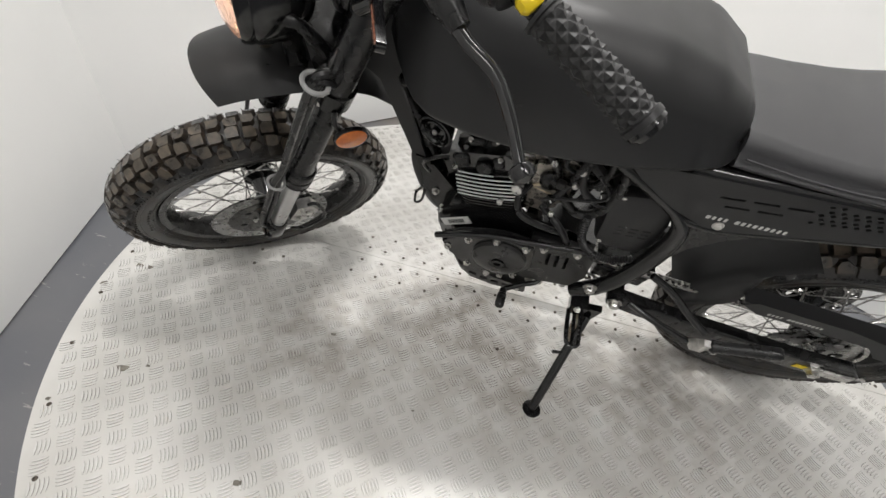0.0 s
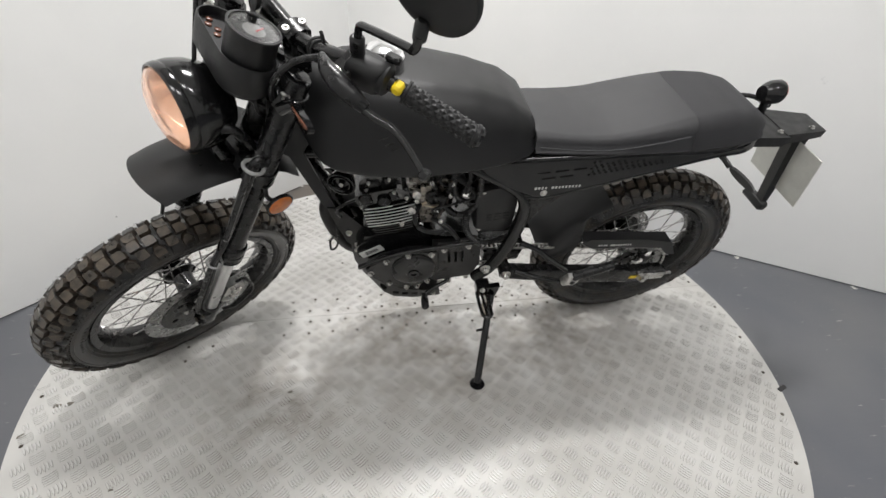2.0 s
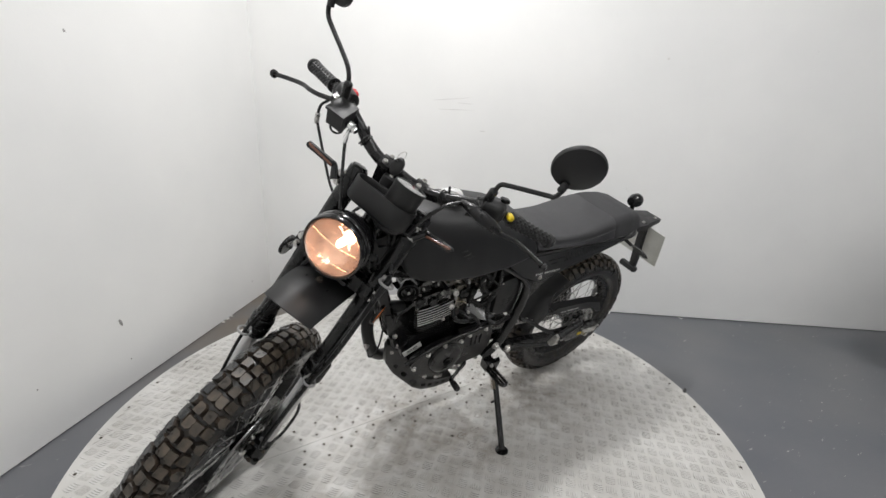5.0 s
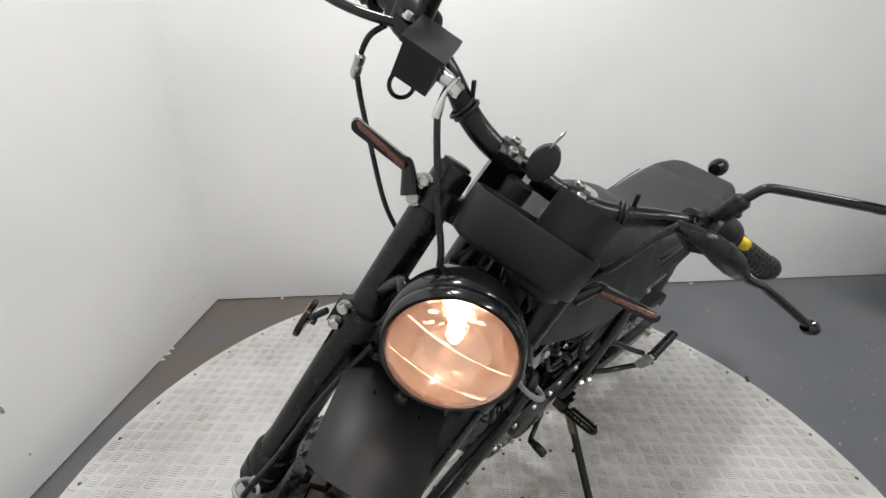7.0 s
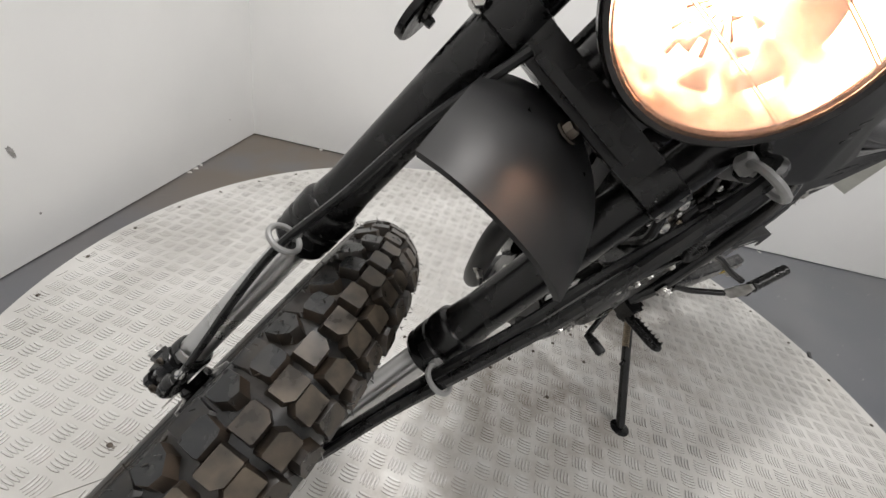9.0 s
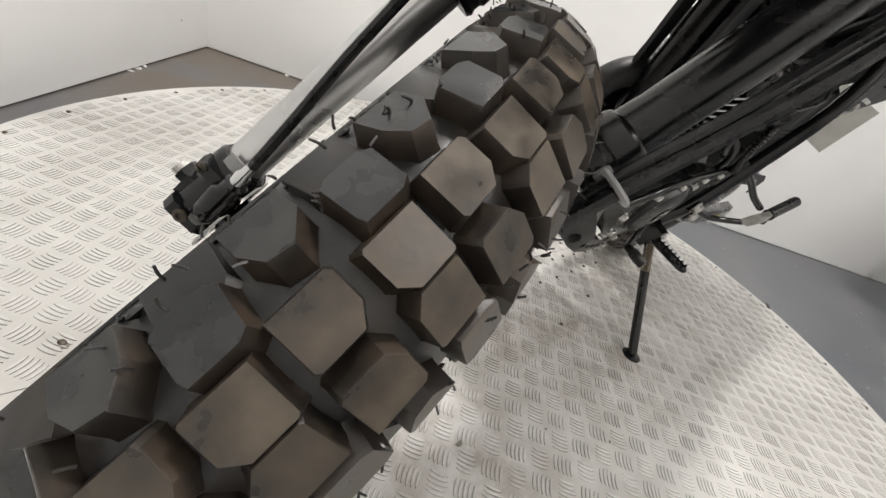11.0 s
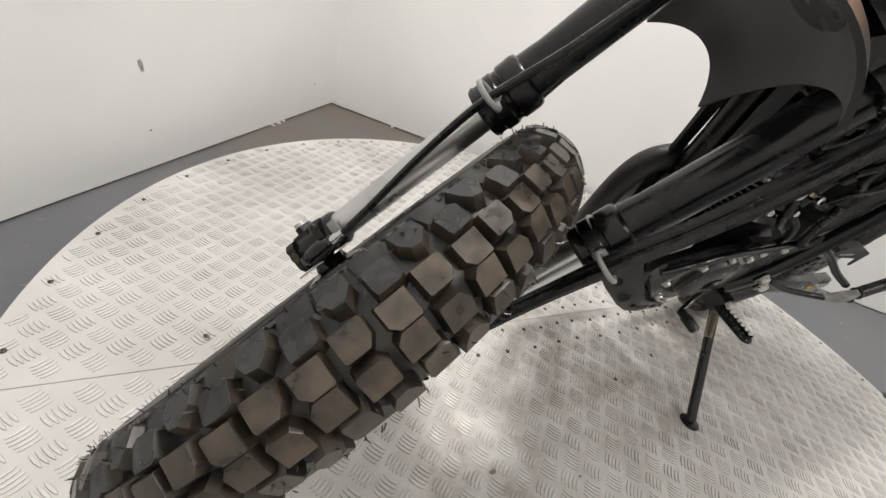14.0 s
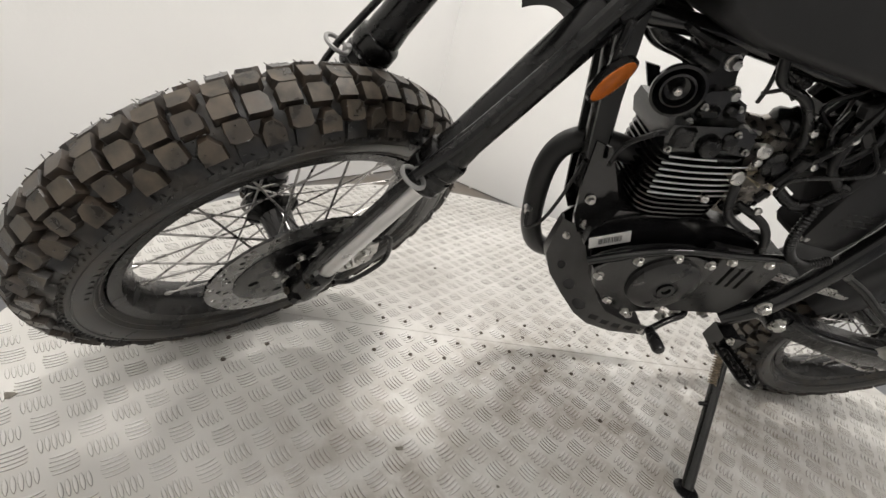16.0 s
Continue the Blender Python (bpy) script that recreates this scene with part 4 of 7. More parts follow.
for z in (0.020, -0.020):
    g = Geo()
    ww = math.sqrt(0.060**2 - z**2)
    u = Vector((0, 1, 0))
    v = HD.cross(u).normalized()
    tube(g, [HL + HD * (0.0170 - 0.0042 * (abs(z) / 0.02) ** 2 - 0.0135 * (q * ww / 0.0632) ** 2) + v * z + u * (q * ww) for q in np.linspace(-0.97, 0.97, 9)], 0.0011, 6, 2)
    sp("lens_rib", g, PRISM, "", headlight)
g = Geo()
lathe(g, HL + HD * -0.052, HD, [(0.004, 0), (0.0085, 0.004), (0.0085, 0.020), (0.005, 0.027), (0.0, 0.029)], 16)
bulb = sp("bulb", g, FILAMENT, "glowing warm bulb", headlight)
for side in (-1, 1):
    g = Geo()
    tube(g, [HL + HD * -0.045 + Y * side * 0.060, HL + HD * -0.065 + Y * side * 0.070, F(0.60, side * 0.078, 0.02)], [0.009, 0.008, 0.010], 10, 6)
    sp("headlight_bracket", g, SATIN, "", headlight)

# -- dash: a curved housing with one round gauge --
SD = Vector((-0.42, 0, 0.907)).normalized()
SC = Vector((1.000, 0.050, 1.048))
g = Geo()
lathe(g, SC, SD, [(0.0, -0.106), (0.024, -0.105), (0.032, -0.099), (0.0345, -0.085), (0.0355, -0.06), (0.0360, -0.004), (0.0372, -0.002), (0.0372, 0.003), (0.0340, 0.003), (0.0325, -0.003)], 40)
gauge = sp("gauge", g, PLASTIC, "black round speedometer")
g = Geo()
lathe(g, SC, SD, [(0.0, -0.0035), (0.0325, -0.0035), (0.0325, -0.006), (0, -0.006)], 32)
sp("gauge_face", g, DARK, "", gauge)
g = Geo()
lathe(g, SC, SD, [(0.0335, 0.0022), (0.02, 0.0035), (0, 0.0038), (0, 0.0015), (0.02, 0.001), (0.0335, 0.0)], 32, True)
sp("gauge_glass", g, GLASS, "", gauge)
g = Geo()
box(g, SC + SD * -0.002 + Vector((-0.006, 0.004, 0)), (0.020, 0.0025, 0.001), 0.0004, (0, -25, 30))
sp("needle", g, RED, "small red needle", gauge)
SU = Vector((SD.z, 0, -SD.x))  # ahead, in the plane of the gauge
for k in range(13):
    a = radians(-40 + 260 * k / 12)
    p0 = SC + SD * -0.0032 + Y * (0.0245 * math.cos(a)) - SU * (0.0245 * math.sin(a))
    p1 = SC + SD * -0.0032 + Y * (0.0295 * math.cos(a)) - SU * (0.0295 * math.sin(a))
    sp("dial_tick", tube(Geo(), [p0, p1], 0.0006, 4, 0), PALE, "", gauge)
g = Geo()
lathe(g, SC, SD, [(0.0, -0.0034), (0.0150, -0.0034), (0.0155, -0.0026), (0.0, -0.0026)], 28)
sp("dial_display", g, CLIP, "grey inner dial", gauge)


def housing(h, grow):
    """Outline round the gauge and the warning lamps beside it, h along the gauge's axis."""
    out = []
    for cy, cu, r, a0 in ((0.0, 0.0, 0.0425, 0), (-0.078, -0.002, 0.032, 180)):
        for k in range(13):
            a = radians(a0 + 180 * k / 12)
            out.append(SC + SD * h + Y * (cy + (r + grow) * math.sin(a)) + SU * (cu + (r + grow) * math.cos(a)))
    return out


g = Geo()
loft(g, [housing(-0.094, -0.012), housing(-0.090, -0.003), housing(-0.086, 0), housing(-0.042, 0), housing(-0.040, -0.001), housing(-0.040, -0.003), housing(-0.042, -0.0042), housing(-0.054, -0.005)])
dash = sp("dash_panel", g, PLASTIC, "matte black housing wrapped round the gauge", sharp=50)
g = Geo()
for k in range(4):
    lathe(g, SC + SD * -0.054 + Y * (-0.058 - 0.012 * k) + SU * (0.012 - 0.008 * (k % 2)), SD, [(0.005, 0), (0.005, 0.002), (0.003, 0.003)], 10)
sp("warning_lamp", g, LEDS, "", dash)
g = Geo()
lathe(g, (0.966, -0.012, 0.985), (-0.42, 0, 0.907), [(0.017, 0), (0.018, 0.022), (0.014, 0.027), (0.006, 0.028)], 20)
sp("ignition_lock", g, PLASTIC, "black ignition lock", dash)
g = Geo()
kc = Vector((0.962, -0.008, 1.044))
loft(g, [[kc + Vector((e, 0, 0)) + Vector((0.25, 0.9, 0.0)) * (0.0165 * q * math.cos(a)) + Vector((-0.3, 0.1, 0.95)) * (0.021 * q * math.sin(a)) for a in np.linspace(0, 2 * math.pi, 19)[:-1]] for e, q in ((-0.005, 0.85), (-0.004, 1.0), (0.004, 1.0), (0.005, 0.85))])
key = sp("ignition_key", g, PLASTIC, "black-headed ignition key", dash)
g = Geo()
box(g, (0.962, -0.010, 1.018), (0.002, 0.009, 0.022), 0.0006, (0, -25, 0))
sp("key_blade", g, ZINC, "steel key blade", dash)
g = Geo()
ring(g, (0.956, -0.010, 1.068), (0.3, 1, 0), 0.013, 0.0009, 20, 5)
sp("key_ring", g, ZINC, "thin steel key ring", dash)

# -- handlebar --
BAR = [(0.816, -0.358, 1.036), (0.857, -0.283, 1.053), (0.897, -0.210, 1.070), (0.924, -0.150, 1.056), (0.932, -0.100, 1.028), (0.938, -0.055, 1.016), (0.940, 0.000, 1.015), (0.940, 0.055, 1.016), (0.938, 0.100, 1.028), (0.934, 0.150, 1.056), (0.917, 0.210, 1.072), (0.880, 0.285, 1.060), (0.843, 0.360, 1.048)]
g = Geo()
tube(g, BAR, [0.0111, 0.0111, 0.0111, 0.0115, 0.014, 0.0142, 0.0142, 0.0142, 0.014, 0.0115, 0.0111, 0.0111, 0.0111], 16, 8)
bar = sp("handlebar", g, SATIN, "black braced motorcycle handlebar")
for side in (1, -1):
    g = Geo()
    hull(g, [(0.940 + x, 0.006 + side * (0.046 + w), 0.964 + z) for x in (-0.016, 0.016) for w in (-0.013, 0.013) for z in (-0.02, 0.051)])
    hull(g, [(0.940 + x, 0.006 + side * (0.046 + w), 1.0165 + z) for x, z in ((-0.020, 0), (0.020, 0), (0.020, 0.010), (0.010, 0.016), (-0.010, 0.016), (-0.020, 0.010)) for w in (-0.014, 0.014)])
    rs = sp("handlebar_riser", g, SATIN, "black handlebar clamp", bar)
    g = Geo()
    for x in (-0.014, 0.014):
        lathe(g, (0.940 + x, 0.006 + side * 0.046, 1.0280), (0, 0, 1), [(0.0062, 0), (0.0062, 0.006), (0.0052, 0.0072), (0.0030, 0.0072), (0.0028, 0.004)], 14)
    g2 = Geo()
    for k in (0, 1):
        ring(g2, (0.936, side * (0.106 + 0.006 * k), 1.033), (0.1, side, 0.4), 0.0155, 0.0022, 16, 6)
    box(g2, (0.930, side * 0.112, 1.054), (0.005, 0.005, 0.020), 0.0012, (25, 0, 0))
    sp("cable_tie", g2, PLASTIC, "", bar)
    sp("riser_bolt", g, ZINC, "steel socket bolts", rs)


def on_bar(u, side):
    """Place and outward way along one half of the bar; u: 0 middle, 1 end; side: 1 left, -1 right."""
    line = spline(BAR, 8)
    half = line[len(line) // 2 :] if side > 0 else line[len(line) // 2 :: -1]
    q = u * (len(half) - 1)
    i = min(int(q), len(half) - 2)
    return half[i] + (half[i + 1] - half[i]) * (q - i), (half[i + 1] - half[i]).normalized()


def grip(side):
    """A rubber grip with raised diamonds."""
    end = Vector(BAR[-1] if side > 0 else BAR[0])
    _, d = on_bar(0.97, side)
    start = end - d * 0.118
    u = Vector((0, 0, 1)) - d * d.z
    u.normalize()
    w = d.cross(u)
    rows, n = 108, 64
    vs, fs = [], []
    for i in range(rows + 1):
        t = i / rows
        for j in range(n):
            a = 2 * math.pi * j / n
            p1 = abs(((t * 9 + j / n * 8) % 1) - 0.5) * 2
            p2 = abs(((t * 9 - j / n * 8) % 1) - 0.5) * 2
            r = 0.0142 + 0.0021 * min(p1, p2) * 1.4
            if t < 0.06 or t > 0.93:
                r = 0.0178 if t < 0.03 or t > 0.95 else 0.0155
            p = start + d * (0.118 * t) + r * (math.cos(a) * u + math.sin(a) * w)
            vs.append(p)
    for i in range(rows):
        for j in range(n):
            fs.append((i * n + j, i * n + (j + 1) % n, (i + 1) * n + (j + 1) % n, (i + 1) * n + j))
    fs += [tuple(range(n)), tuple(range(rows * n, rows * n + n))]
    g = Geo().add(vs, fs)
    gr = sp("grip", g, PLASTIC, "black rubber grip with raised diamonds", bar, 25)
    g = Geo()
    lathe(g, end, d, [(0.0165, 0), (0.017, 0.004), (0.013, 0.009), (0.006, 0.010)], 20)
    sp("bar_end", g, GLOSS, "bar end", bar)


grip(1)
grip(-1)


def mirrored(pts, side):
    return [Vector((p[0], p[1] * side, p[2])) for p in pts]


def controls(side):
    s = side
    # switch block, in two clamped halves
    c, d = on_bar(0.67 if s > 0 else 0.66, s)
    g = Geo()
    lathe(g, c - d * 0.026, d, [(0.016, 0), (0.0225, 0.003), (0.0235, 0.02), (0.0225, 0.048), (0.017, 0.052)], 20)
    rings = []
    for a, q in ((-0.024, 0.80), (-0.021, 0.95), (-0.012, 1.0), (0.010, 1.0), (0.019, 0.95), (0.023, 0.82)):
        rings.append([c + d * a + Vector((0.007 + 0.022 * q * math.copysign(abs(math.cos(e)) ** 0.7, math.cos(e)), 0, 0.001 + 0.024 * q * math.copysign(abs(math.sin(e)) ** 0.7, math.sin(e)))) for e in np.linspace(0, 2 * math.pi, 21)[:-1]])
    loft(g, rings)
    sw = sp("switch_block", g, PLASTIC, "black switch block", bar)
    g = Geo()
    if s > 0:
        box(g, (0.907, 0.252, 1.077), (0.024, 0.015, 0.014), 0.004, (-12, -14, 28))
        sp("horn_button", g, YELLOW, "yellow switch", sw)
        g = Geo()
        box(g, (0.893, 0.222, 1.095), (0.016, 0.022, 0.010), 0.003, (0, -10, 30))
        sp("rocker_switch", g, SATIN, "", sw)
    else:
        box(g, c + d * -0.010 + Vector((-0.020, 0, 0.012)), (0.018, 0.022, 0.012), 0.004, (0, -15, -30))
        sp("stop_switch", g, RED, "red engine stop switch", sw)
        g = Geo()
        ring(g, (0.945, -0.180, 1.020), (0.75, 0.45, 0.2), 0.0140, 0.0026, 20, 6)
        sp("throttle_loop", g, HOSE, "", sw)
    # lever perch and lever
    c, d = on_bar(0.60 if s > 0 else 0.64, s)
    g = Geo()
    lathe(g, c - d * 0.010, d, [(0.0185, 0), (0.0185, 0.020)], 18)
    hull(g, [c + d * a + Vector((x, 0, z)) for a in (-0.013, 0.020) for x, z in ((0.005, 0.014), (0.044, 0.006), (0.046, -0.008), (0.006, -0.014))])
    perch = sp("lever_perch", g, SATIN, "black lever perch", bar)
    g = Geo()
    tip = (0.954, 0.369, 1.057) if s > 0 else (0.932, -0.375, 1.026)
    root, end = c + Vector((0.030, 0.004 * s, 0)), Vector(tip)
    pts = [root, root.lerp(end, 0.22) + Vector((0.008, 0, 0)), root.lerp(end, 0.40) + Vector((0.004, 0, 0)), root.lerp(end, 0.58) - Vector((0.008, 0, 0)), root.lerp(end, 0.78) - Vector((0.007, 0, 0)), end]
    line = spline(pts, 7)
    rings = []
    for i, p in enumerate(line):
        t = i / (len(line) - 1)
        hw = 0.0068 - 0.0022 * t
        hz = 0.0052
        dd = (line[min(i + 1, len(line) - 1)] - line[max(i - 1, 0)]).normalized()
        sd = dd.cross(Vector((0, 0, 1))).normalized()
        rings.append([p + sd * (hw * math.cos(2 * math.pi * k / 12)) + Vector((0, 0, hz * math.sin(2 * math.pi * k / 12))) for k in range(12)])
    loft(g, rings)
    lathe(g, Vector(tip) - Vector((0, 0.007 * s, 0)), (-0.1, s, -0.1), [(0.003, 0), (0.0085, 0.003), (0.0100, 0.008), (0.0085, 0.013), (0.003, 0.016), (0, 0.0165)], 16)
    sp("lever", g, GLOSS, "glossy black ball-end lever", bar)
    g = Geo()
    bolt(g, c + Vector((0.036, 0.004 * s, 0.009)), (0, 0, 1), 0.005, 0.005)
    sp("pivot_bolt", g, ZINC, "", perch)
    # mirror stalk
    b0 = Vector((0.930, 0.192 * s, 1.096))
    g = Geo()
    lathe(g, b0 - Vector((0, 0, 0.01)), (0.05, 0, 1), [(0.009, 0), (0.010, 0.004), (0.010, 0.034), (0.0065, 0.038)], 14)
    sp("mirror_boot", g, HOSE, "", bar)
    g = Geo()
    if s > 0:
        tube(g, [b0 + Vector((0, 0, 0.02)), (0.9315, 0.193, 1.127), (0.932, 0.197, 1.142), (0.932, 0.215, 1.152), (0.934, 0.280, 1.182), (0.936, 0.292, 1.188), (0.937, 0.297, 1.198), (0.937, 0.298, 1.212)], 0.0052, 10, 6)
    else:
        tube(g, [b0 + Vector((0, 0, 0.02)), (0.927, -0.196, 1.118), (0.923, -0.202, 1.132), (0.915, -0.222, 1.150), (0.900, -0.288, 1.190), (0.897, -0.300, 1.200), (0.897, -0.304, 1.212), (0.897, -0.304, 1.226)], 0.0052, 10, 6)
    stalk = sp("mirror_stalk", g, GLOSS, "black bent mirror stalk", bar)
    mc = Vector((0.928, 0.296, 1.260)) if s > 0 else Vector((0.890, -0.302, 1.274))
    md = Vector((math.cos(radians(19)) * math.cos(radians(12)), math.sin(radians(19)) * math.cos(radians(12)) * s, -math.sin(radians(12))))
    g = Geo()
    lathe(g, mc, md, [(0.047, -0.005), (0.0505, -0.004), (0.051, 0.0), (0.049, 0.005), (0.038, 0.010), (0.020, 0.013), (0.0, 0.014)], 40)
    lathe(g, mc - Vector((-0.006, 0, 0.048)), (0, 0, 1), [(0.008, -0.006), (0.008, 0.012), (0.005, 0.016)], 12)
    sp("mirror_shell", g, MATTE, "round matte black mirror shell", bar)
    return c


controls(1)
controls(-1)
for s in (1, -1):
    mc = Vector((0.928, 0.296, 1.260)) if s > 0 else Vector((0.890, -0.302, 1.274))
    md = Vector((math.cos(radians(19)) * math.cos(radians(12)), math.sin(radians(19)) * math.cos(radians(12)) * s, -math.sin(radians(12))))
    g = Geo()
    lathe(g, mc, md, [(0.0, -0.0056), (0.0465, -0.0056), (0.0465, -0.0045), (0, -0.0045)], 40)
    sp("mirror_glass", g, MIRROR, "mirror glass", bar)

# front brake reservoir on the right
g = Geo()
hull(g, [Vector((x, -0.180 - w, z)) for x, z in ((0.942, 1.052), (0.982, 1.040), (0.990, 1.076), (0.944, 1.086)) for w in (-0.032, 0.008)])
res = sp("brake_reservoir", g, PLASTIC, "black brake fluid reservoir", bar)
g = Geo()
hull(g, [Vector((x, -0.180 - w, z)) for x, z in ((0.941, 1.086), (0.993, 1.076), (0.994, 1.082), (0.942, 1.092)) for w in (-0.035, 0.011)])
sp("reservoir_lid", g, PLASTIC, "", res)
g = Geo()
lathe(g, (0.966, -0.147, 1.062), (0.2, 1, -0.1), [(0.008, 0), (0.008, 0.012), (0.006, 0.016)], 12)
bolt(g, (0.969, -0.131, 1.060), (0.2, 1, -0.1), 0.008, 0.009)
tube(g, [(0.970, -0.134, 1.060), (0.979, -0.133, 1.048), (0.988, -0.128, 1.030)], [0.0036, 0.0036, 0.0036, 0.0050, 0.0050], 10, 4)
sp("hose_fitting", g, CHROME, "chrome hose fitting", res)
def cable(label, pts, r=0.0042):
    return sp("cable", tube(Geo(), pts, r, 8, 8), HOSE, label)


cable("black cable down the fork", [(1.10, -0.055, 0.80), F(0.45, -0.072, 0.040), F(0.36, -0.079, 0.045), F(0.278, -0.089, 0.046), F(0.20, -0.086, 0.045), F(0.12, -0.077, 0.050), F(0.07, -0.073, 0.046)])
cable("black front brake hose", [(0.984, -0.131, 1.036), (1.006, -0.110, 1.010), (1.038, -0.078, 0.973), (1.070, -0.046, 0.936), (1.085, -0.040, 0.88), (1.08, -0.035, 0.79)], 0.0037)
cable("black throttle cable", [(0.935, -0.222, 1.060), (0.948, -0.230, 1.045), (0.950, -0.230, 1.018), (0.950, -0.222, 0.995), (0.960, -0.185, 0.95), (0.975, -0.13, 0.89), (0.975, -0.08, 0.85)], 0.0032)
g = Geo()
lathe(g, (0.950, -0.230, 1.020), (0, 0.06, -1), [(0.003, -0.006), (0.0058, -0.004), (0.0058, 0.004), (0.0050, 0.006), (0.0058, 0.008), (0.0058, 0.018), (0.0036, 0.022)], 12)
sp("cable_adjuster", g, ZINC, "knurled cable adjuster", bar)
cable("black brake hose down the fork", [(0.99, 0.05, 0.95), (1.055, 0.112, 0.868), F(0.60, 0.122, 0.050), F(0.45, 0.124, 0.052), F(0.36, 0.120, 0.048), F(0.286, 0.111, 0.050), F(0.20, 0.106, 0.046), F(0.10, 0.104, 0.044), F(0.045, 0.104, 0.034), F(0.03, 0.108, 0.010)], 0.0062)
cable("black cable down the fork", [(1.0, 0.07, 0.93), (1.06, 0.118, 0.85), F(0.60, 0.126, 0.044), F(0.47, 0.118, 0.040), F(0.38, 0.114, 0.040), F(0.286, 0.106, 0.038), F(0.18, 0.104, 0.032), F(0.06, 0.100, 0.029)], 0.0058)
cable("black clutch cable", [(0.960, 0.152, 1.069), (0.99, 0.128, 1.052), (1.015, 0.108, 1.01), (1.015, 0.092, 0.955), (0.99, 0.06, 0.90)], 0.0045)
for yy in (-0.02, 0.02, 0.045):
    cable("black wiring behind the headlight", [(1.02, yy, 0.95), (1.035, yy * 1.6, 0.92), (1.01, yy * 1.2 + 0.01, 0.88), (0.985, yy, 0.84)], 0.0035)
# clutch boot on the left perch
g = Geo()
tube(g, [(0.958, 0.150, 1.068), (0.969, 0.180, 1.076), (0.970, 0.205, 1.075), (0.965, 0.228, 1.070), (0.959, 0.250, 1.064)], [0.006, 0.0120, 0.0145, 0.0135, 0.0085], 16, 5)
sp("clutch_boot", g, HOSE, "rubber boot over the clutch lever joint", bar)

# upper cable guide and clamp on the left fork
g = Geo()
ring(g, F(0.60, 0.124, 0.048), FA, 0.0165, 0.0034, 26, 8)
box(g, F(0.60, 0.112, 0.032), (0.016, 0.014, 0.014), 0.003)
sp("cable_guide", g, CLIP, "light grey plastic guide ring")

# front indicators
def indicator(side):
    a = F(0.712, side * 0.110, 0.022)
    tip = Vector((0.999, side * 0.128, 0.972))
    way = (Vector((1.016, side * 0.202, 0.992)) - tip).normalized()
    g = Geo()
    tube(g, [a, tip, tip + way * 0.006], [0.011, 0.007, 0.008], 12, 5)
    up = Vector((-0.35, 0, 1)).normalized()
    fwd = way.cross(up).normalized() * side
    r0, r1 = [], []
    for k in range(20):
        q = 2 * math.pi * (k + 0.5) / 20
        x = 0.036 + math.copysign(0.030, math.cos(q)) + 0.0068 * math.cos(q)
        z = 0.0068 * math.sin(q)
        r0.append(tip + way * x + up * z - fwd * 0.006)
        r1.append(tip + way * x + up * z + fwd * 0.004)
    loft(g, [r0, r1])
    ind = sp("indicator", g, GLOSS, "black strip indicator")
    g = Geo()
    mid = tip + way * 0.036 + fwd * 0.004
    flat = lambda p, a, b: mid + way * ((p - mid).dot(way) * a) + up * ((p - mid).dot(up) * b)  # noqa: E731
    loft(g, [[flat(p, 0.90, 0.50) for p in r1], [flat(p, 0.86, 0.36) + fwd * 0.0014 for p in r1]])
    sp("indicator_lens", g, LEDS, "pale amber strip lens", ind)


indicator(1)
indicator(-1)

# front brake caliper behind the left fork leg
g = Geo()
hull(g, [F(s, y_, d) for s, d in ((0.035, -0.030), (0.10, -0.036), (0.108, -0.068), (0.075, -0.092), (0.030, -0.085), (0.018, -0.055)) for y_ in (0.072, 0.098)])
hull(g, [F(s, y_, d) for s, d in ((0.040, -0.040), (0.095, -0.042), (0.098, -0.070), (0.070, -0.082), (0.038, -0.076)) for y_ in (0.040, 0.066)])
cal = sp("brake_caliper", g, ALLOY, "silver cast brake caliper")
g = Geo()
for s, d in ((0.05, -0.045), (0.09, -0.052)):
    bolt(g, F(s, 0.098, d), Y, 0.007, 0.007)
lathe(g, F(0.068, 0.098, -0.066), Y, [(0.016, 0), (0.016, 0.005), (0.012, 0.008)], 18)
sp("caliper_bolt", g, ZINC, "", cal)
g = Geo()
tube(g, [F(0.10, 0.09, -0.06), F(0.125, 0.10, -0.075), F(0.07, 0.112, -0.105), F(0.02, 0.116, -0.07), F(0.02, 0.113, -0.03)], 0.0042, 8, 6)
sp("caliper_hose", g, HOSE, "", cal)

# -- tank --


def rounded(x, w, z0, z1, rt, rb, crown=0.0, n=7, lean_in=0.0):
    """A closed ring in y, z at x: a box with rounded corners, widest at the bottom by lean_in."""
    pts = []
    for cy, cz, r, a0 in ((w - rt - lean_in, z1 - rt, rt, 0), (-(w - rt - lean_in), z1 - rt, rt, 90), (-(w - rb), z0 + rb, rb, 180), (w - rb, z0 + rb, rb, 270)):
        for k in range(n):
            a = radians(a0 + 90 * k / (n - 1))
            pts.append([x, cy + r * math.cos(a), cz + r * math.sin(a)])
    for p in pts:
        if p[2] > (z0 + z1) / 2:
            p[2] -= crown * (p[1] / w) ** 2
    return pts


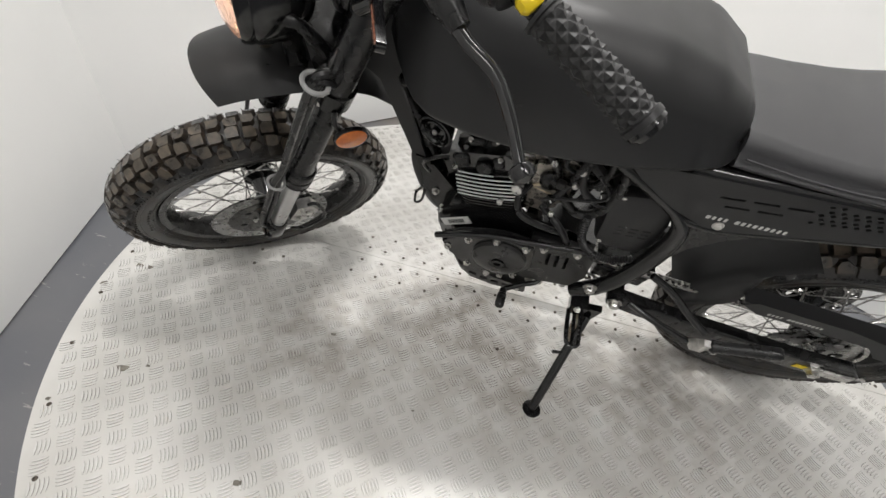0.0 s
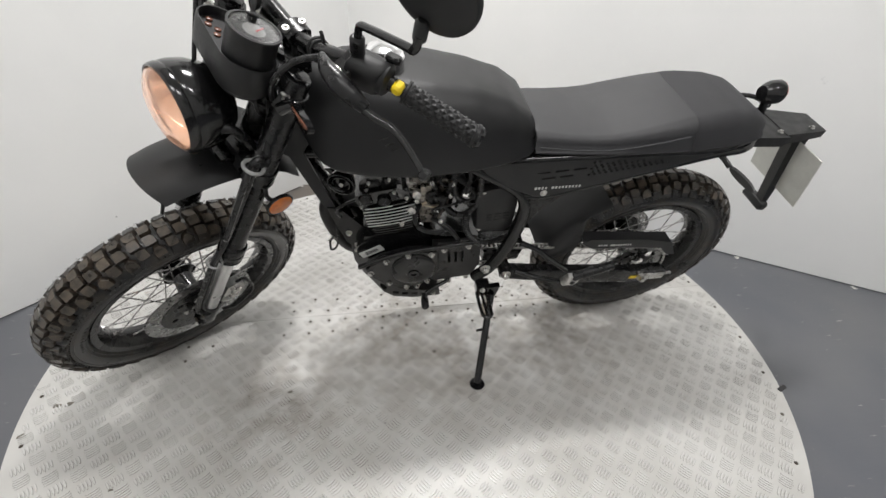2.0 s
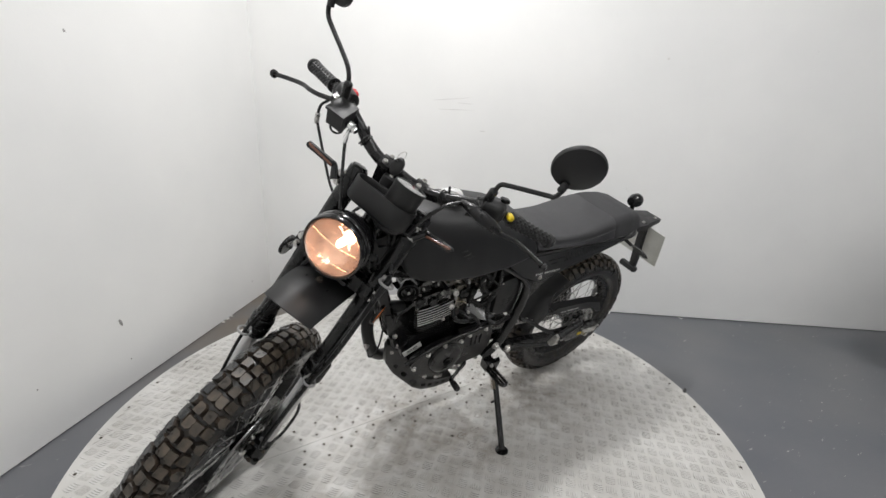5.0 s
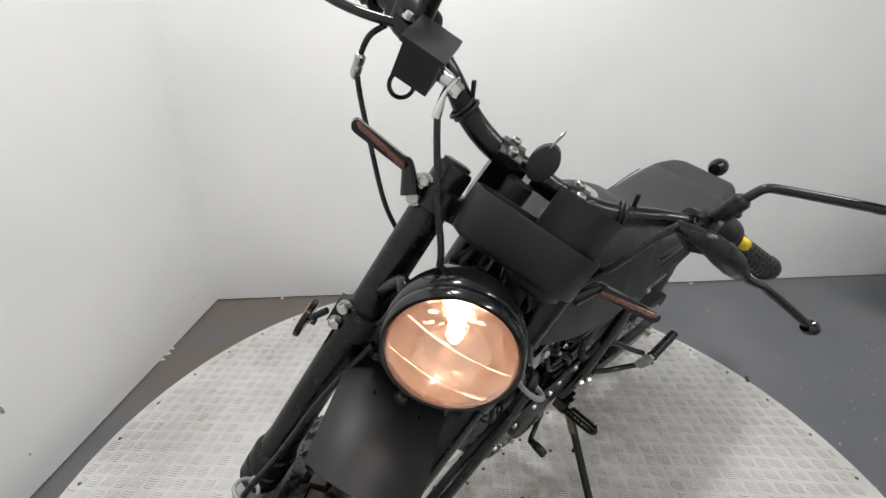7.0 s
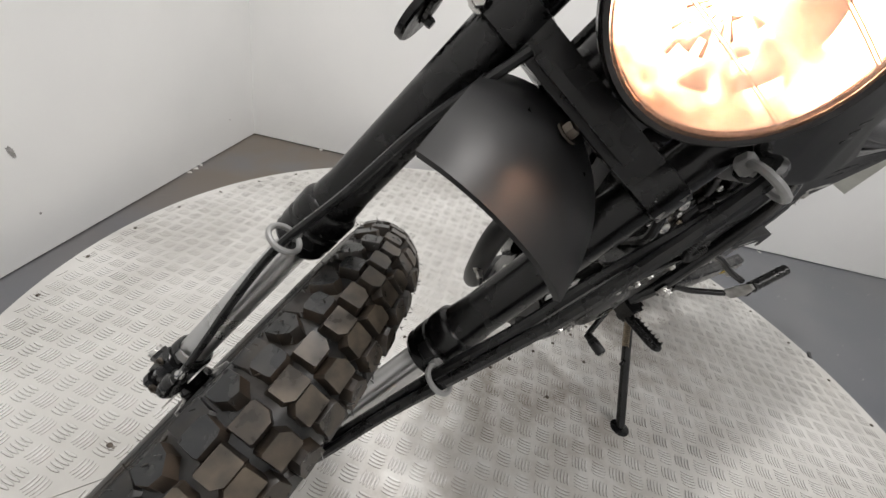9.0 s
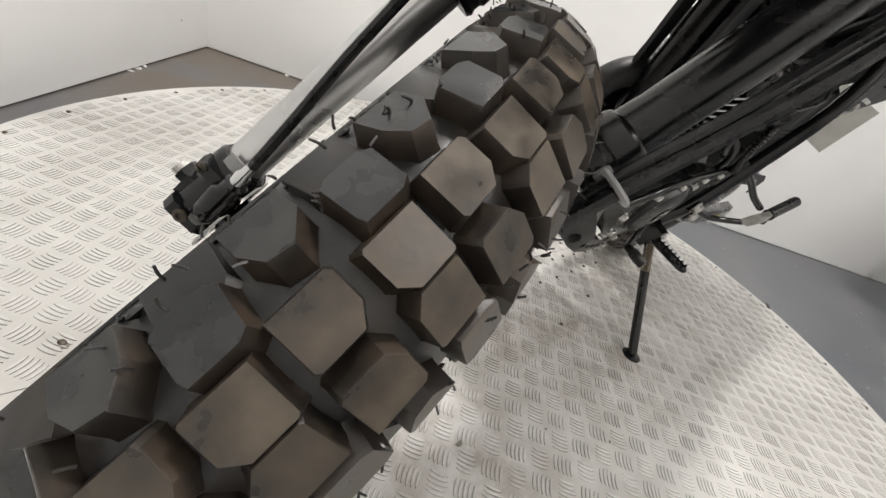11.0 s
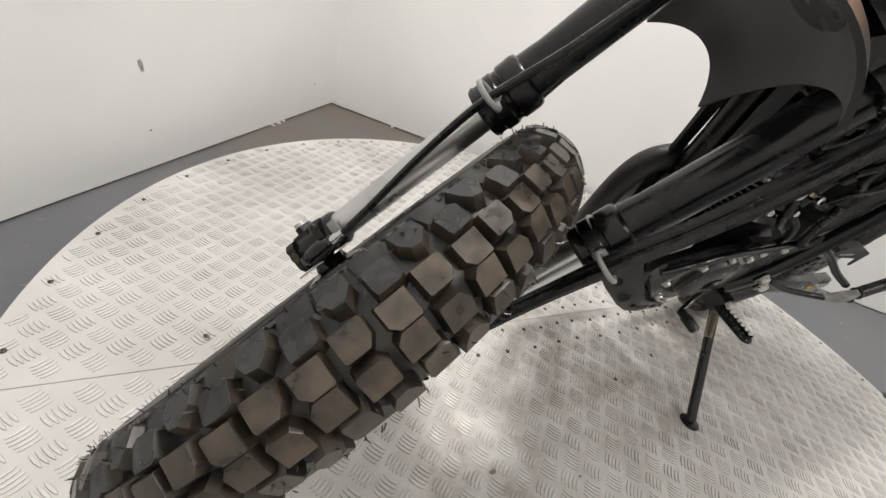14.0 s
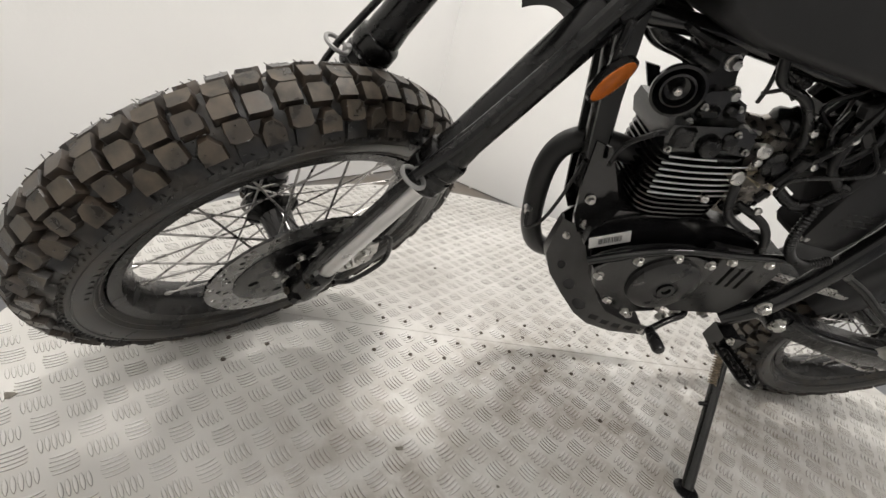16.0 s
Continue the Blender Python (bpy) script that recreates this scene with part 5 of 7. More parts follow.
TANK_TOP = [(0.462, 0.822), (0.470, 0.842), (0.483, 0.858), (0.53, 0.886), (0.60, 0.906), (0.68, 0.919), (0.76, 0.926), (0.84, 0.928), (0.90, 0.918), (0.93, 0.902)]
TANK_LOW = [(0.462, 0.797), (0.475, 0.778), (0.59, 0.762), (0.72, 0.752), (0.86, 0.749), (0.895, 0.760), (0.93, 0.825)]
TANK_W = [(0.462, 0.084), (0.470, 0.100), (0.483, 0.112), (0.52, 0.124), (0.60, 0.134), (0.70, 0.138), (0.80, 0.128), (0.87, 0.108), (0.91, 0.085), (0.93, 0.060)]
g = Geo()
rings = []
for k in range(49):
    x = 0.462 + (0.93 - 0.462) * (k / 48) ** 1.35
    w, z0, z1 = lerp(TANK_W, x), lerp(TANK_LOW, x), lerp(TANK_TOP, x)
    rt = min(0.062, (z1 - z0) * 0.45, w * 0.75)
    rings.append(rounded(x, w, z0, z1, rt, min(0.016, (z1 - z0) * 0.2), 0.012, 8, 0.018))
loft(g, rings)
tank = bp("fuel_tank", g, MATTE, "matte black fuel tank", sharp=50)
g = Geo()
lathe(g, (0.766, 0.012, 0.928), (0.03, 0, 1), [(0.036, -0.008), (0.037, 0.008), (0.038, 0.011), (0.036, 0.015), (0.031, 0.017), (0.030, 0.021), (0.027, 0.027), (0.018, 0.031), (0.0, 0.032)], 36)
for k in range(5):
    a = 2 * math.pi * k / 5
    lathe(g, (0.766 + 0.033 * math.cos(a), 0.012 + 0.033 * math.sin(a), 0.943), (0, 0, 1), [(0.003, 0), (0.003, 0.003), (0.0015, 0.0035)], 8)
bp("filler_cap", g, CHROME, "chrome filler cap", tank)
# worn badge left as three faint strokes
g = Geo()
for k in range(3):
    box(g, (0.775 - 0.012 * k, 0.1325 - 0.0006 * k, 0.850 - 0.012 * k), (0.020, 0.0012, 0.003), 0.0005, (0, 20, 0))
bp("badge_stroke", g, SATIN, "", tank)

# -- seat --
SEAT_TOP = [(-0.085, 0.812), (-0.074, 0.834), (-0.052, 0.850), (-0.02, 0.864), (0.03, 0.871), (0.085, 0.870), (0.133, 0.864), (0.19, 0.851), (0.24, 0.839), (0.30, 0.827), (0.34, 0.823), (0.40, 0.823), (0.468, 0.828)]
SEAT_LOW = [(-0.085, 0.800), (-0.04, 0.797), (0.08, 0.796), (0.30, 0.787), (0.468, 0.782)]
SEAT_W = [(-0.085, 0.066), (-0.070, 0.084), (-0.04, 0.098), (0.03, 0.114), (0.12, 0.124), (0.24, 0.124), (0.36, 0.115), (0.468, 0.106)]


def cushion(x0, x1, n, puff):
    rings = []
    for k in range(n + 1):
        x = x0 + (x1 - x0) * k / n
        e = min(k, n - k) / n
        s = puff * max(0, 1 - e * 14)
        w, z0, z1 = lerp(SEAT_W, x) - s, lerp(SEAT_LOW, x), lerp(SEAT_TOP, x) - s
        h = z1 - z0
        rings.append(rounded(x, w, z0, z1, min(0.034, h * 0.45), min(0.010, h * 0.2), 0.006, 7, 0.010))
    return loft(Geo(), rings)


seat = bp("seat", cushion(0.132, 0.468, 24, 0.0012), SEAT, "black vinyl rider seat", sharp=50)
bp("pillion_pad", cushion(-0.085, 0.1315, 24, 0.0012), SEAT2, "charcoal textured pillion pad", seat, 50)
for side in (1, -1):
    g = Geo()
    tube(g, [(x, side * (lerp(SEAT_W, x) - 0.003), lerp(SEAT_TOP, x) - 0.026) for x in (0.46, 0.38, 0.30, 0.22, 0.15)], 0.0016, 6, 4)
    bp("piping", g, SEAT, "stitched edge piping", seat)
# near-black block painting the shade in the gap between tank and seat
g = Geo()
hull(g, [(x, y_, z) for x, z in ((0.462, 0.79), (0.475, 0.79), (0.462, 0.810), (0.473, 0.814)) for y_ in (-0.082, 0.082)])
bp("seat_gasket", g, DARK, "", seat)

# -- frame --
def pipe(name, pts, r, material=GLOSS, label="", parent=None, smooth=6, n=14):
    return bp(name, tube(Geo(), pts, r, n, smooth), material, label, parent)


HEAD_LOW, HEAD_TOP = PIV + 0.565 * FA, PIV + 0.745 * FA
pipe("head_tube", [HEAD_LOW, HEAD_TOP], 0.030, SATIN, "black steering head", smooth=0, n=24)
pipe("top_tube", [PIV + 0.68 * FA, (0.80, 0, 0.87), (0.60, 0, 0.80), (0.46, 0, 0.77)], 0.02, SATIN)
pipe("down_tube", [(0.965, 0, 0.775), (0.905, 0, 0.62), (0.868, 0, 0.50)], 0.019, SATIN, "black frame down tube")
for side in (1, -1):
    g = Geo()
    sheet(g, [(0.985, 0.845), (1.005, 0.765), (0.965, 0.735), (0.905, 0.555), (0.880, 0.548), (0.935, 0.745), (0.90, 0.80), (0.91, 0.86)], side * 0.026, side * 0.032)
    bp("neck_gusset", g, MATTE, "flat black neck gusset")
    g = Geo()
    hull(g, [(x, side * y_, z) for x, z in ((0.908, 0.585), (0.880, 0.580), (0.848, 0.500), (0.800, 0.474), (0.802, 0.452), (0.850, 0.425), (0.872, 0.455), (0.893, 0.52)) for y_ in (0.030, 0.036)])
    mount = bp("engine_mount", g, GLOSS, "black front engine mount")
    g = Geo()
    for x, z in ((0.866, 0.494), (0.848, 0.446), (0.809, 0.464)):
        g = Geo()
        bolt(g, (x, side * 0.037, z), (0, side, 0), 0.0062, 0.007)
        bp("mount_bolt", g, ZINC, "", mount)
    y = side * 0.105
    pipe("frame_loop", [(0.66, y * 0.75, 0.790), (0.60, y * 0.95, 0.755), (0.53, y, 0.715), (0.475, y, 0.675), (0.452, y, 0.630), (0.452, y, 0.560), (0.468, y, 0.470), (0.495, y, 0.400), (0.528, y * 0.92, 0.345)], [0.0105, 0.0105, 0.011, 0.012, 0.0145, 0.0165, 0.0170, 0.0170, 0.0165], GLOSS, "glossy black frame tube beside the airbox", n=16)
    pipe("seat_rail", [(0.475, y, 0.672), (0.415, y, 0.668), (0.30, y, 0.701), (0.16, y, 0.742), (0.05, y * 0.98, 0.772), (-0.03, y * 0.9, 0.779), (-0.08, y * 0.6, 0.780)], 0.0095, GLOSS, "glossy black seat rail")
    pipe("upper_rail", [(0.60, y * 0.9, 0.766), (0.46, y, 0.772), (0.25, y, 0.781), (0.05, y, 0.789), (-0.06, y * 0.7, 0.792)], 0.0095, GLOSS, "glossy black upper rail")
    g = Geo()
    sheet(g, [(0.475, 0.676), (0.415, 0.672), (0.365, 0.682), (0.368, 0.668), (0.398, 0.642), (0.424, 0.606), (0.438, 0.560), (0.446, 0.495), (0.464, 0.495), (0.462, 0.62)], side * 0.100, side * 0.110)
    bp("frame_gusset", g, SATIN, "satin black frame gusset")
    # side panel with slots and a drilled field
    slots = [[(x, z), (x - 0.030, z + 0.0035), (x - 0.030, z + 0.0075), (x, z + 0.004)] for x, z in ((0.455, 0.740), (0.415, 0.745), (0.375, 0.749), (0.440, 0.725), (0.400, 0.730))]
    dots = []
    for i in range(15):
        for j in range(5):
            x, z = 0.335 - 0.0125 * i - 0.006 * (j % 2), 0.735 + 0.0085 * j + 0.0022 * i
            if z < 0.772 + 0.00 and z > 0.712 + (0.335 - x) * 0.19:
                dots.append([(x - 0.0042, z), (x, z + 0.0030), (x + 0.0042, z), (x, z - 0.0030)])
    g = Geo()
    sheet(g, [(0.590, 0.768), (0.560, 0.742), (0.500, 0.700), (0.440, 0.674), (0.410, 0.675), (0.30, 0.707), (0.16, 0.746), (0.060, 0.781), (0.060, 0.787), (0.30, 0.778)], side * 0.112, side * 0.1155, slots + dots)
    panel = bp("side_panel", g, MATTE, "matte black side panel with slots and drilled field")
    # near-black sheet paints the shade seen through slots and holes
    g = Geo()
    hull(g, [(x, side * yy, z) for x, z in ((0.56, 0.755), (0.42, 0.69), (0.12, 0.757), (0.12, 0.775), (0.50, 0.767)) for yy in (0.100, 0.104)])
    bp("panel_backing", g, DARK, "", panel)
    g = Geo()
    bolt(g, (0.424, side * 0.1156, 0.686), (0, side, 0), 0.006, 0.004)
    bp("panel_bolt", g, ZINC, "", panel)
    if side > 0:
        x = 0.446
        for k, wd in enumerate((7, 5, 5, 5, 0, 7, 6, 5, 6, 5, 6, 5, 5, 5)):
            if wd:
                g = Geo()
                box(g, (x, 0.1162, 0.700 + (0.446 - x) * 0.04), (wd * 0.0008, 0.0006, 0.0072), 0.0002)
                bp("pale_bar", g, PALE, "pale bar of the maker's strip", panel)
            x -= 0.0078

# -- engine --
g = Geo()
hull(g, [(x, min(y_, 0.060), z) for x, z in ((0.828, 0.500), (0.838, 0.450), (0.820, 0.405), (0.790, 0.350), (0.755, 0.312), (0.660, 0.290), (0.545, 0.320), (0.520, 0.390), (0.530, 0.480), (0.60, 0.510), (0.70, 0.520)) for y_ in (-0.085, 0.078)])
crank = bp("crankcase", g, CAST, "black engine crankcase")
# left covers: generator cover with a raised round, sprocket cover with slots
g = Geo()
base = [(0.832, 0.412), (0.822, 0.430), (0.79, 0.452), (0.745, 0.470), (0.69, 0.480), (0.64, 0.470), (0.632, 0.400), (0.660, 0.340), (0.720, 0.318), (0.775, 0.338), (0.815, 0.378)]
c0 = (0.745, 0.410)
loft(g, [[(x, 0.078, z) for x, z in base], [(x, 0.098, z) for x, z in base], [(c0[0] + (x - c0[0]) * 0.95, 0.103, c0[1] + (z - c0[1]) * 0.95) for x, z in base]])
cover = bp("generator_cover", g, CAST, "glossy black generator cover", crank)
g = Geo()
lathe(g, (0.706, 0.102, 0.410), (0, 1, 0), [(0.058, 0), (0.056, 0.009), (0.050, 0.013), (0.030, 0.017), (0.020, 0.017), (0.019, 0.014), (0.0, 0.014)], 44)
bp("cover_boss", g, CASE, "satin round boss", crank)
g = Geo()
lathe(g, (0.706, 0.116, 0.410), (0, 1, 0), [(0.014, 0), (0.014, 0.005), (0.0075, 0.005), (0.007, 0.002), (0.0, 0.002)], 20)
bp("inspection_plug", g, GLOSS, "", crank)
g = Geo()
slots = [[(x, 0.425), (x + 0.007, 0.424), (x + 0.012, 0.470), (x + 0.005, 0.471)] for x in (0.570, 0.588, 0.606)]
sheet(g, [(0.642, 0.495), (0.560, 0.502), (0.532, 0.480), (0.525, 0.410), (0.545, 0.360), (0.640, 0.345), (0.668, 0.360)], 0.088, 0.100, slots)
bp("sprocket_cover", g, CASE, "satin black sprocket cover with three slots", crank)
# near-black block behind the slots paints the shade inside the cover
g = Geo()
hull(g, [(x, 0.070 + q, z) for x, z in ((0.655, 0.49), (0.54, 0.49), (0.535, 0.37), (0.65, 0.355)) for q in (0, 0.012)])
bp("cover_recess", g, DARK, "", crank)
g = Geo()
tube(g, [(0.846, 0.094, 0.420), (0.80, 0.100, 0.452), (0.745, 0.100, 0.474), (0.690, 0.100, 0.486), (0.62, 0.098, 0.492), (0.545, 0.095, 0.502)], 0.007, 10, 6)
bp("cover_ridge", g, GLOSS, "glossy raised ridge", crank)
g = Geo()
for x, z in ((0.818, 0.402), (0.770, 0.350), (0.722, 0.327), (0.665, 0.350), (0.660, 0.468), (0.720, 0.468), (0.776, 0.448), (0.628, 0.480), (0.565, 0.490)):
    g = Geo()
    bolt(g, (x, 0.103 if x > 0.645 else 0.100, z), (0, 1, 0), 0.0062, 0.006)
    bp("cover_bolt", g, ZINC, "zinc cover bolt", crank)
for x, z in ((0.690, 0.300), (0.62, 0.305), (0.60, 0.318), (0.55, 0.335)):
    g = Geo()
    bolt(g, (x, 0.080, z), (0, 1, 0), 0.008, 0.009)
    bp("sump_bolt", g, ZINC, "", crank)
# barcode sticker on the upper front of the case
g = Geo()
hull(g, [(x, y_, z) for x, z in ((0.846, 0.425), (0.850, 0.455), (0.838, 0.480), (0.79, 0.505), (0.75, 0.505), (0.74, 0.46), (0.79, 0.425)) for y_ in (0.02, 0.064)])
bp("front_case", g, GLOSS, "glossy black case shoulder", crank)
m_st = pose(0.812, 0.0645, 0.4462, 0, 29, 0)
g = Geo()
hull(g, [m_st @ Vector((x, y_, z)) for x in (-0.032, 0.032) for y_ in (0, 0.0010) for z in (-0.0115, 0.0115)])
bp("sticker", g, STICKER, "white barcode sticker", crank)
g = Geo()
xx = -0.018
rng = random.Random(3)
while xx < 0.018:
    w = rng.choice((0.0008, 0.0013, 0.0018))
    hull(g, [m_st @ Vector((xx + a, 0.0011 + b, c)) for a in (0, w) for b in (0, 0.0002) for c in (-0.006, 0.006)])
    xx += w + rng.choice((0.0010, 0.0016))
ob = bp("barcode", g, INK, "", crank)

# cylinder with fins
TILT_ = Matrix.Translation((0.745, 0, 0.50)) @ Matrix.Rotation(radians(11), 4, "Y")


def fin(x0, x1, yw, z, thick, g):
    n = 20
    ring_ = []
    for k in range(n):
        a = 2 * math.pi * k / n
        cx, cy = math.cos(a), math.sin(a)
        sx = math.copysign(abs(cx) ** 0.45, cx)
        sy = math.copysign(abs(cy) ** 0.45, cy)
        ring_.append(((x0 + x1) / 2 + (x1 - x0) / 2 * sx, yw * sy))
    loft(g, [[TILT_ @ Vector((p[0], p[1], z)) for p in ring_], [TILT_ @ Vector((p[0], p[1], z + thick)) for p in ring_]])


g = Geo()
hull(g, [TILT_ @ Vector((x, y_, z)) for x in (-0.052, 0.050) for y_ in (-0.055, 0.055) for z in (0.0, 0.15)])
cyl = bp("cylinder", g, CAST, "black finned cylinder")
for k in range(12):
    z = 0.011 + 0.0093 * k
    grow = 0.004 * math.sin(math.pi * k / 11)
    g = Geo()
    fin(-0.066 - grow, 0.064 + grow, 0.066 + grow, z, 0.0028, g)
    bp("fin", g, CAST, "", cyl)
    if k >= 5:
        g = Geo()
        x1 = 0.060 if k < 11 else 0.054
        tube(g, [TILT_ @ Vector((x, 0.0672 + grow - 0.0052 * (x / 0.066) ** 2, z + 0.0015)) for x in ((-0.062, -0.035, -0.005, 0.025, x1) if k < 11 else (-0.010, 0.020, x1))], 0.0014, 6, 4)
        bp("polished_fin_edge", g, BRIGHT, "fin edge polished bright", cyl)
# head and cover
g = Geo()
hull(g, [TILT_ @ Vector((x, y_, z)) for x, z in ((-0.054, 0.118), (0.062, 0.118), (0.070, 0.140), (0.066, 0.156), (-0.030, 0.158), (-0.054, 0.140)) for y_ in (-0.058, 0.058)])
head = bp("cylinder_head", g, CAST, "black cylinder head")
g = Geo()
hull(g, [TILT_ @ Vector((x, y_, z)) for x, z in ((-0.040, 0.150), (0.058, 0.150), (0.050, 0.180), (0.028, 0.194), (0.006, 0.196), (-0.026, 0.180)) for y_ in (-0.040, 0.040)])
bp("rocker_cover", g, CAST, "", head)
g = Geo()
lathe(g, TILT_ @ Vector((0.006, 0.056, 0.130)), (0, 1, 0), [(0.016, 0), (0.0155, 0.008), (0.012, 0.012), (0.0, 0.013)], 24)
bp("head_boss", g, SATIN, "", head)
for x, z, sx, sz in ((0.046, 0.140, 0.030, 0.030), (-0.018, 0.138, 0.022, 0.026), (0.020, 0.168, 0.030, 0.018), (-0.010, 0.172, 0.018, 0.020)):
    g = Geo()
    box(g, TILT_ @ Vector((x, 0.056 if z < 0.15 else 0.040, z)), (sx, 0.016, sz), 0.005, (0, 11, 0))
    bp("head_lug", g, SATIN, "", head)
for x, z in ((-0.046, 0.126), (0.060, 0.124), (0.040, 0.156), (-0.022, 0.150), (0.030, 0.176), (-0.016, 0.176)):
    g = Geo()
    bolt(g, TILT_ @ Vector((x, 0.060 if z < 0.152 else 0.044, z)), (0, 1, 0), 0.0034, 0.005)
    bp("head_bolt", g, ZINC, "", head)
g = Geo()
tube(g, [TILT_ @ Vector((0.062, 0.050, 0.14)), (0.862, 0.070, 0.63), (0.885, 0.06, 0.60), (0.878, 0.045, 0.56)], 0.0035, 8, 6)
bp("plug_lead", g, HOSE, "", head)

# horn on its bracket
HC = Vector((0.865, 0.057, 0.680))
HN = Vector((0.30, 1, -0.08)).normalized()
g = Geo()
lathe(g, HC, HN, [(0.018, -0.030), (0.024, -0.020), (0.0295, -0.005), (0.0310, 0.001), (0.0308, 0.005), (0.0275, 0.006), (0.0250, 0.000), (0.0215, -0.003), (0.0200, 0.003), (0.0175, 0.004), (0.0140, -0.004), (0.0065, -0.006), (0.006, 0.004), (0.0, 0.004)], 48)
horn = bp("horn", g, GLOSS, "round black horn")
g = Geo()
lathe(g, HC + HN * 0.004, HN, [(0.0042, 0), (0.0042, 0.003), (0.002, 0.004), (0.0, 0.003)], 12)
bp("horn_nut", g, ZINC, "", horn)
g = Geo()
hull(g, [(x, y_, z) for x, z in ((0.880, 0.690), (0.900, 0.69), (0.880, 0.665), (0.865, 0.665)) for y_ in (0.018, 0.022)])
bp("horn_bracket", g, GLOSS, "", horn)

# carburettor, intake and hoses behind the cylinder
g = Geo()
lathe(g, (0.715, 0.012, 0.640), (-1, 0, 0.05), [(0.026, 0), (0.026, 0.02), (0.022, 0.028), (0.030, 0.040), (0.030, 0.085), (0.034, 0.09), (0.034, 0.11)], 20)
hull(g, [(x, y_, z) for x, z in ((0.690, 0.655), (0.625, 0.660), (0.620, 0.585), (0.635, 0.560), (0.680, 0.560), (0.692, 0.590)) for y_ in (-0.028, 0.050)])
carb = bp("carburettor", g, DULL, "stained dark cast carburettor")
g = Geo()
lathe(g, (0.655, 0.012, 0.655), (-0.05, 0, 1), [(0.026, 0), (0.026, 0.020), (0.022, 0.026), (0.010, 0.030), (0.006, 0.036)], 22)
lathe(g, (0.660, 0.050, 0.625), (0, 1, 0), [(0.020, 0), (0.020, 0.008), (0.014, 0.013), (0.006, 0.014)], 18)
bp("carburettor_cap", g, SATIN, "", carb)
g = Geo()
hull(g, [(x, y_, z) for x, z in ((0.700, 0.585), (0.640, 0.590), (0.632, 0.545), (0.655, 0.525), (0.690, 0.530)) for y_ in (-0.02, 0.044)])
bp("float_bowl", g, DULL, "", carb)
g = Geo()
hull(g, [(x, y_ + q, z) for x, y_, z in ((0.690, 0.052, 0.602), (0.640, 0.044, 0.622), (0.652, 0.046, 0.606), (0.690, 0.052, 0.598)) for q in (0, 0.0016)])
hull(g, [(x, y_ + q, z) for x, y_, z in ((0.690, 0.053, 0.600), (0.650, 0.053, 0.586), (0.652, 0.053, 0.592)) for q in (0, 0.0012)])
bp("brass_bracket", g, BRASS, "bright brass-tinted bracket", carb)
for k, pts in enumerate((
    [(0.66, 0.012, 0.71), (0.66, 0.02, 0.745), (0.70, 0.04, 0.765), (0.76, 0.05, 0.78)],
    [(0.69, 0.05, 0.60), (0.705, 0.075, 0.585), (0.690, 0.085, 0.55), (0.64, 0.085, 0.53), (0.60, 0.08, 0.52)],
    [(0.63, 0.05, 0.64), (0.60, 0.07, 0.655), (0.585, 0.075, 0.70), (0.60, 0.07, 0.76)],
    [(0.64, 0.05, 0.60), (0.605, 0.075, 0.585), (0.575, 0.08, 0.60), (0.56, 0.085, 0.66), (0.57, 0.08, 0.75)],
    [(0.772, 0.058, 0.745), (0.762, 0.060, 0.728), (0.748, 0.060, 0.719), (0.718, 0.060, 0.714), (0.700, 0.060, 0.706), (0.680, 0.060, 0.690), (0.662, 0.060, 0.668), (0.650, 0.058, 0.640)],
    [(0.66, 0.055, 0.555), (0.62, 0.085, 0.545), (0.59, 0.09, 0.50), (0.585, 0.07, 0.44)],
    [(0.60, 0.06, 0.72), (0.62, 0.075, 0.69), (0.61, 0.08, 0.65), (0.58, 0.085, 0.63)],
)):
    pipe("hose", pts, 0.0062 if k != 3 else 0.0085, HOSE, "black rubber hose", carb, 6, 10)
for k, (x, y_, z) in enumerate(((0.60, 0.062, 0.70), (0.625, 0.066, 0.725), (0.585, 0.064, 0.66))):
    g = Geo()
    box(g, (x, y_, z), (0.028, 0.018, 0.020), 0.004, (10 * k, 25 * k, 15))
    bp("connector", g, PLASTIC if k % 2 else SATIN, "black wiring connector", carb)
for x, y_, z in ((0.622, 0.066, 0.640), (0.700, 0.064, 0.625), (0.668, 0.066, 0.680), (0.640, 0.072, 0.560)):
    g = Geo()
    lathe(g, (x, y_, z), (0.1, 1, 0.3), [(0.0058, 0), (0.0058, 0.005), (0.003, 0.007)], 6)
    bp("hose_clamp", g, ZINC, "", carb)

g = Geo()
lathe(g, (0.618, 0.0, 0.645), (-1, 0, 0.1), [(0.034, 0), (0.040, 0.006), (0.036, 0.014), (0.040, 0.022), (0.037, 0.030), (0.044, 0.070)], 22)
bp("intake_boot", g, HOSE, "black rubber intake boot", carb)
pipe("engine_stay", [(0.930, 0.020, 0.735), (0.85, 0.030, 0.742), (0.70, 0.038, 0.740), (0.60, 0.040, 0.735)], 0.012, GLOSS, "black frame stay over the engine", None, 6, 12)
for yy in (-0.022, 0.028):
    g = Geo()
    sheet(g, [(0.845, 0.738), (0.800, 0.738), (0.786, 0.706), (0.768, 0.680), (0.800, 0.672), (0.828, 0.700)], yy - 0.002, yy + 0.002)
    stay = bp("head_stay", g, SATIN, "black engine stay plate", head)
for x, z in ((0.804, 0.719), (0.776, 0.687)):
    g = Geo()
    bolt(g, (x, 0.030, z), (0, 1, 0), 0.0075, 0.009)
    bp("stay_bolt", g, ZINC, "large zinc bolt", stay)
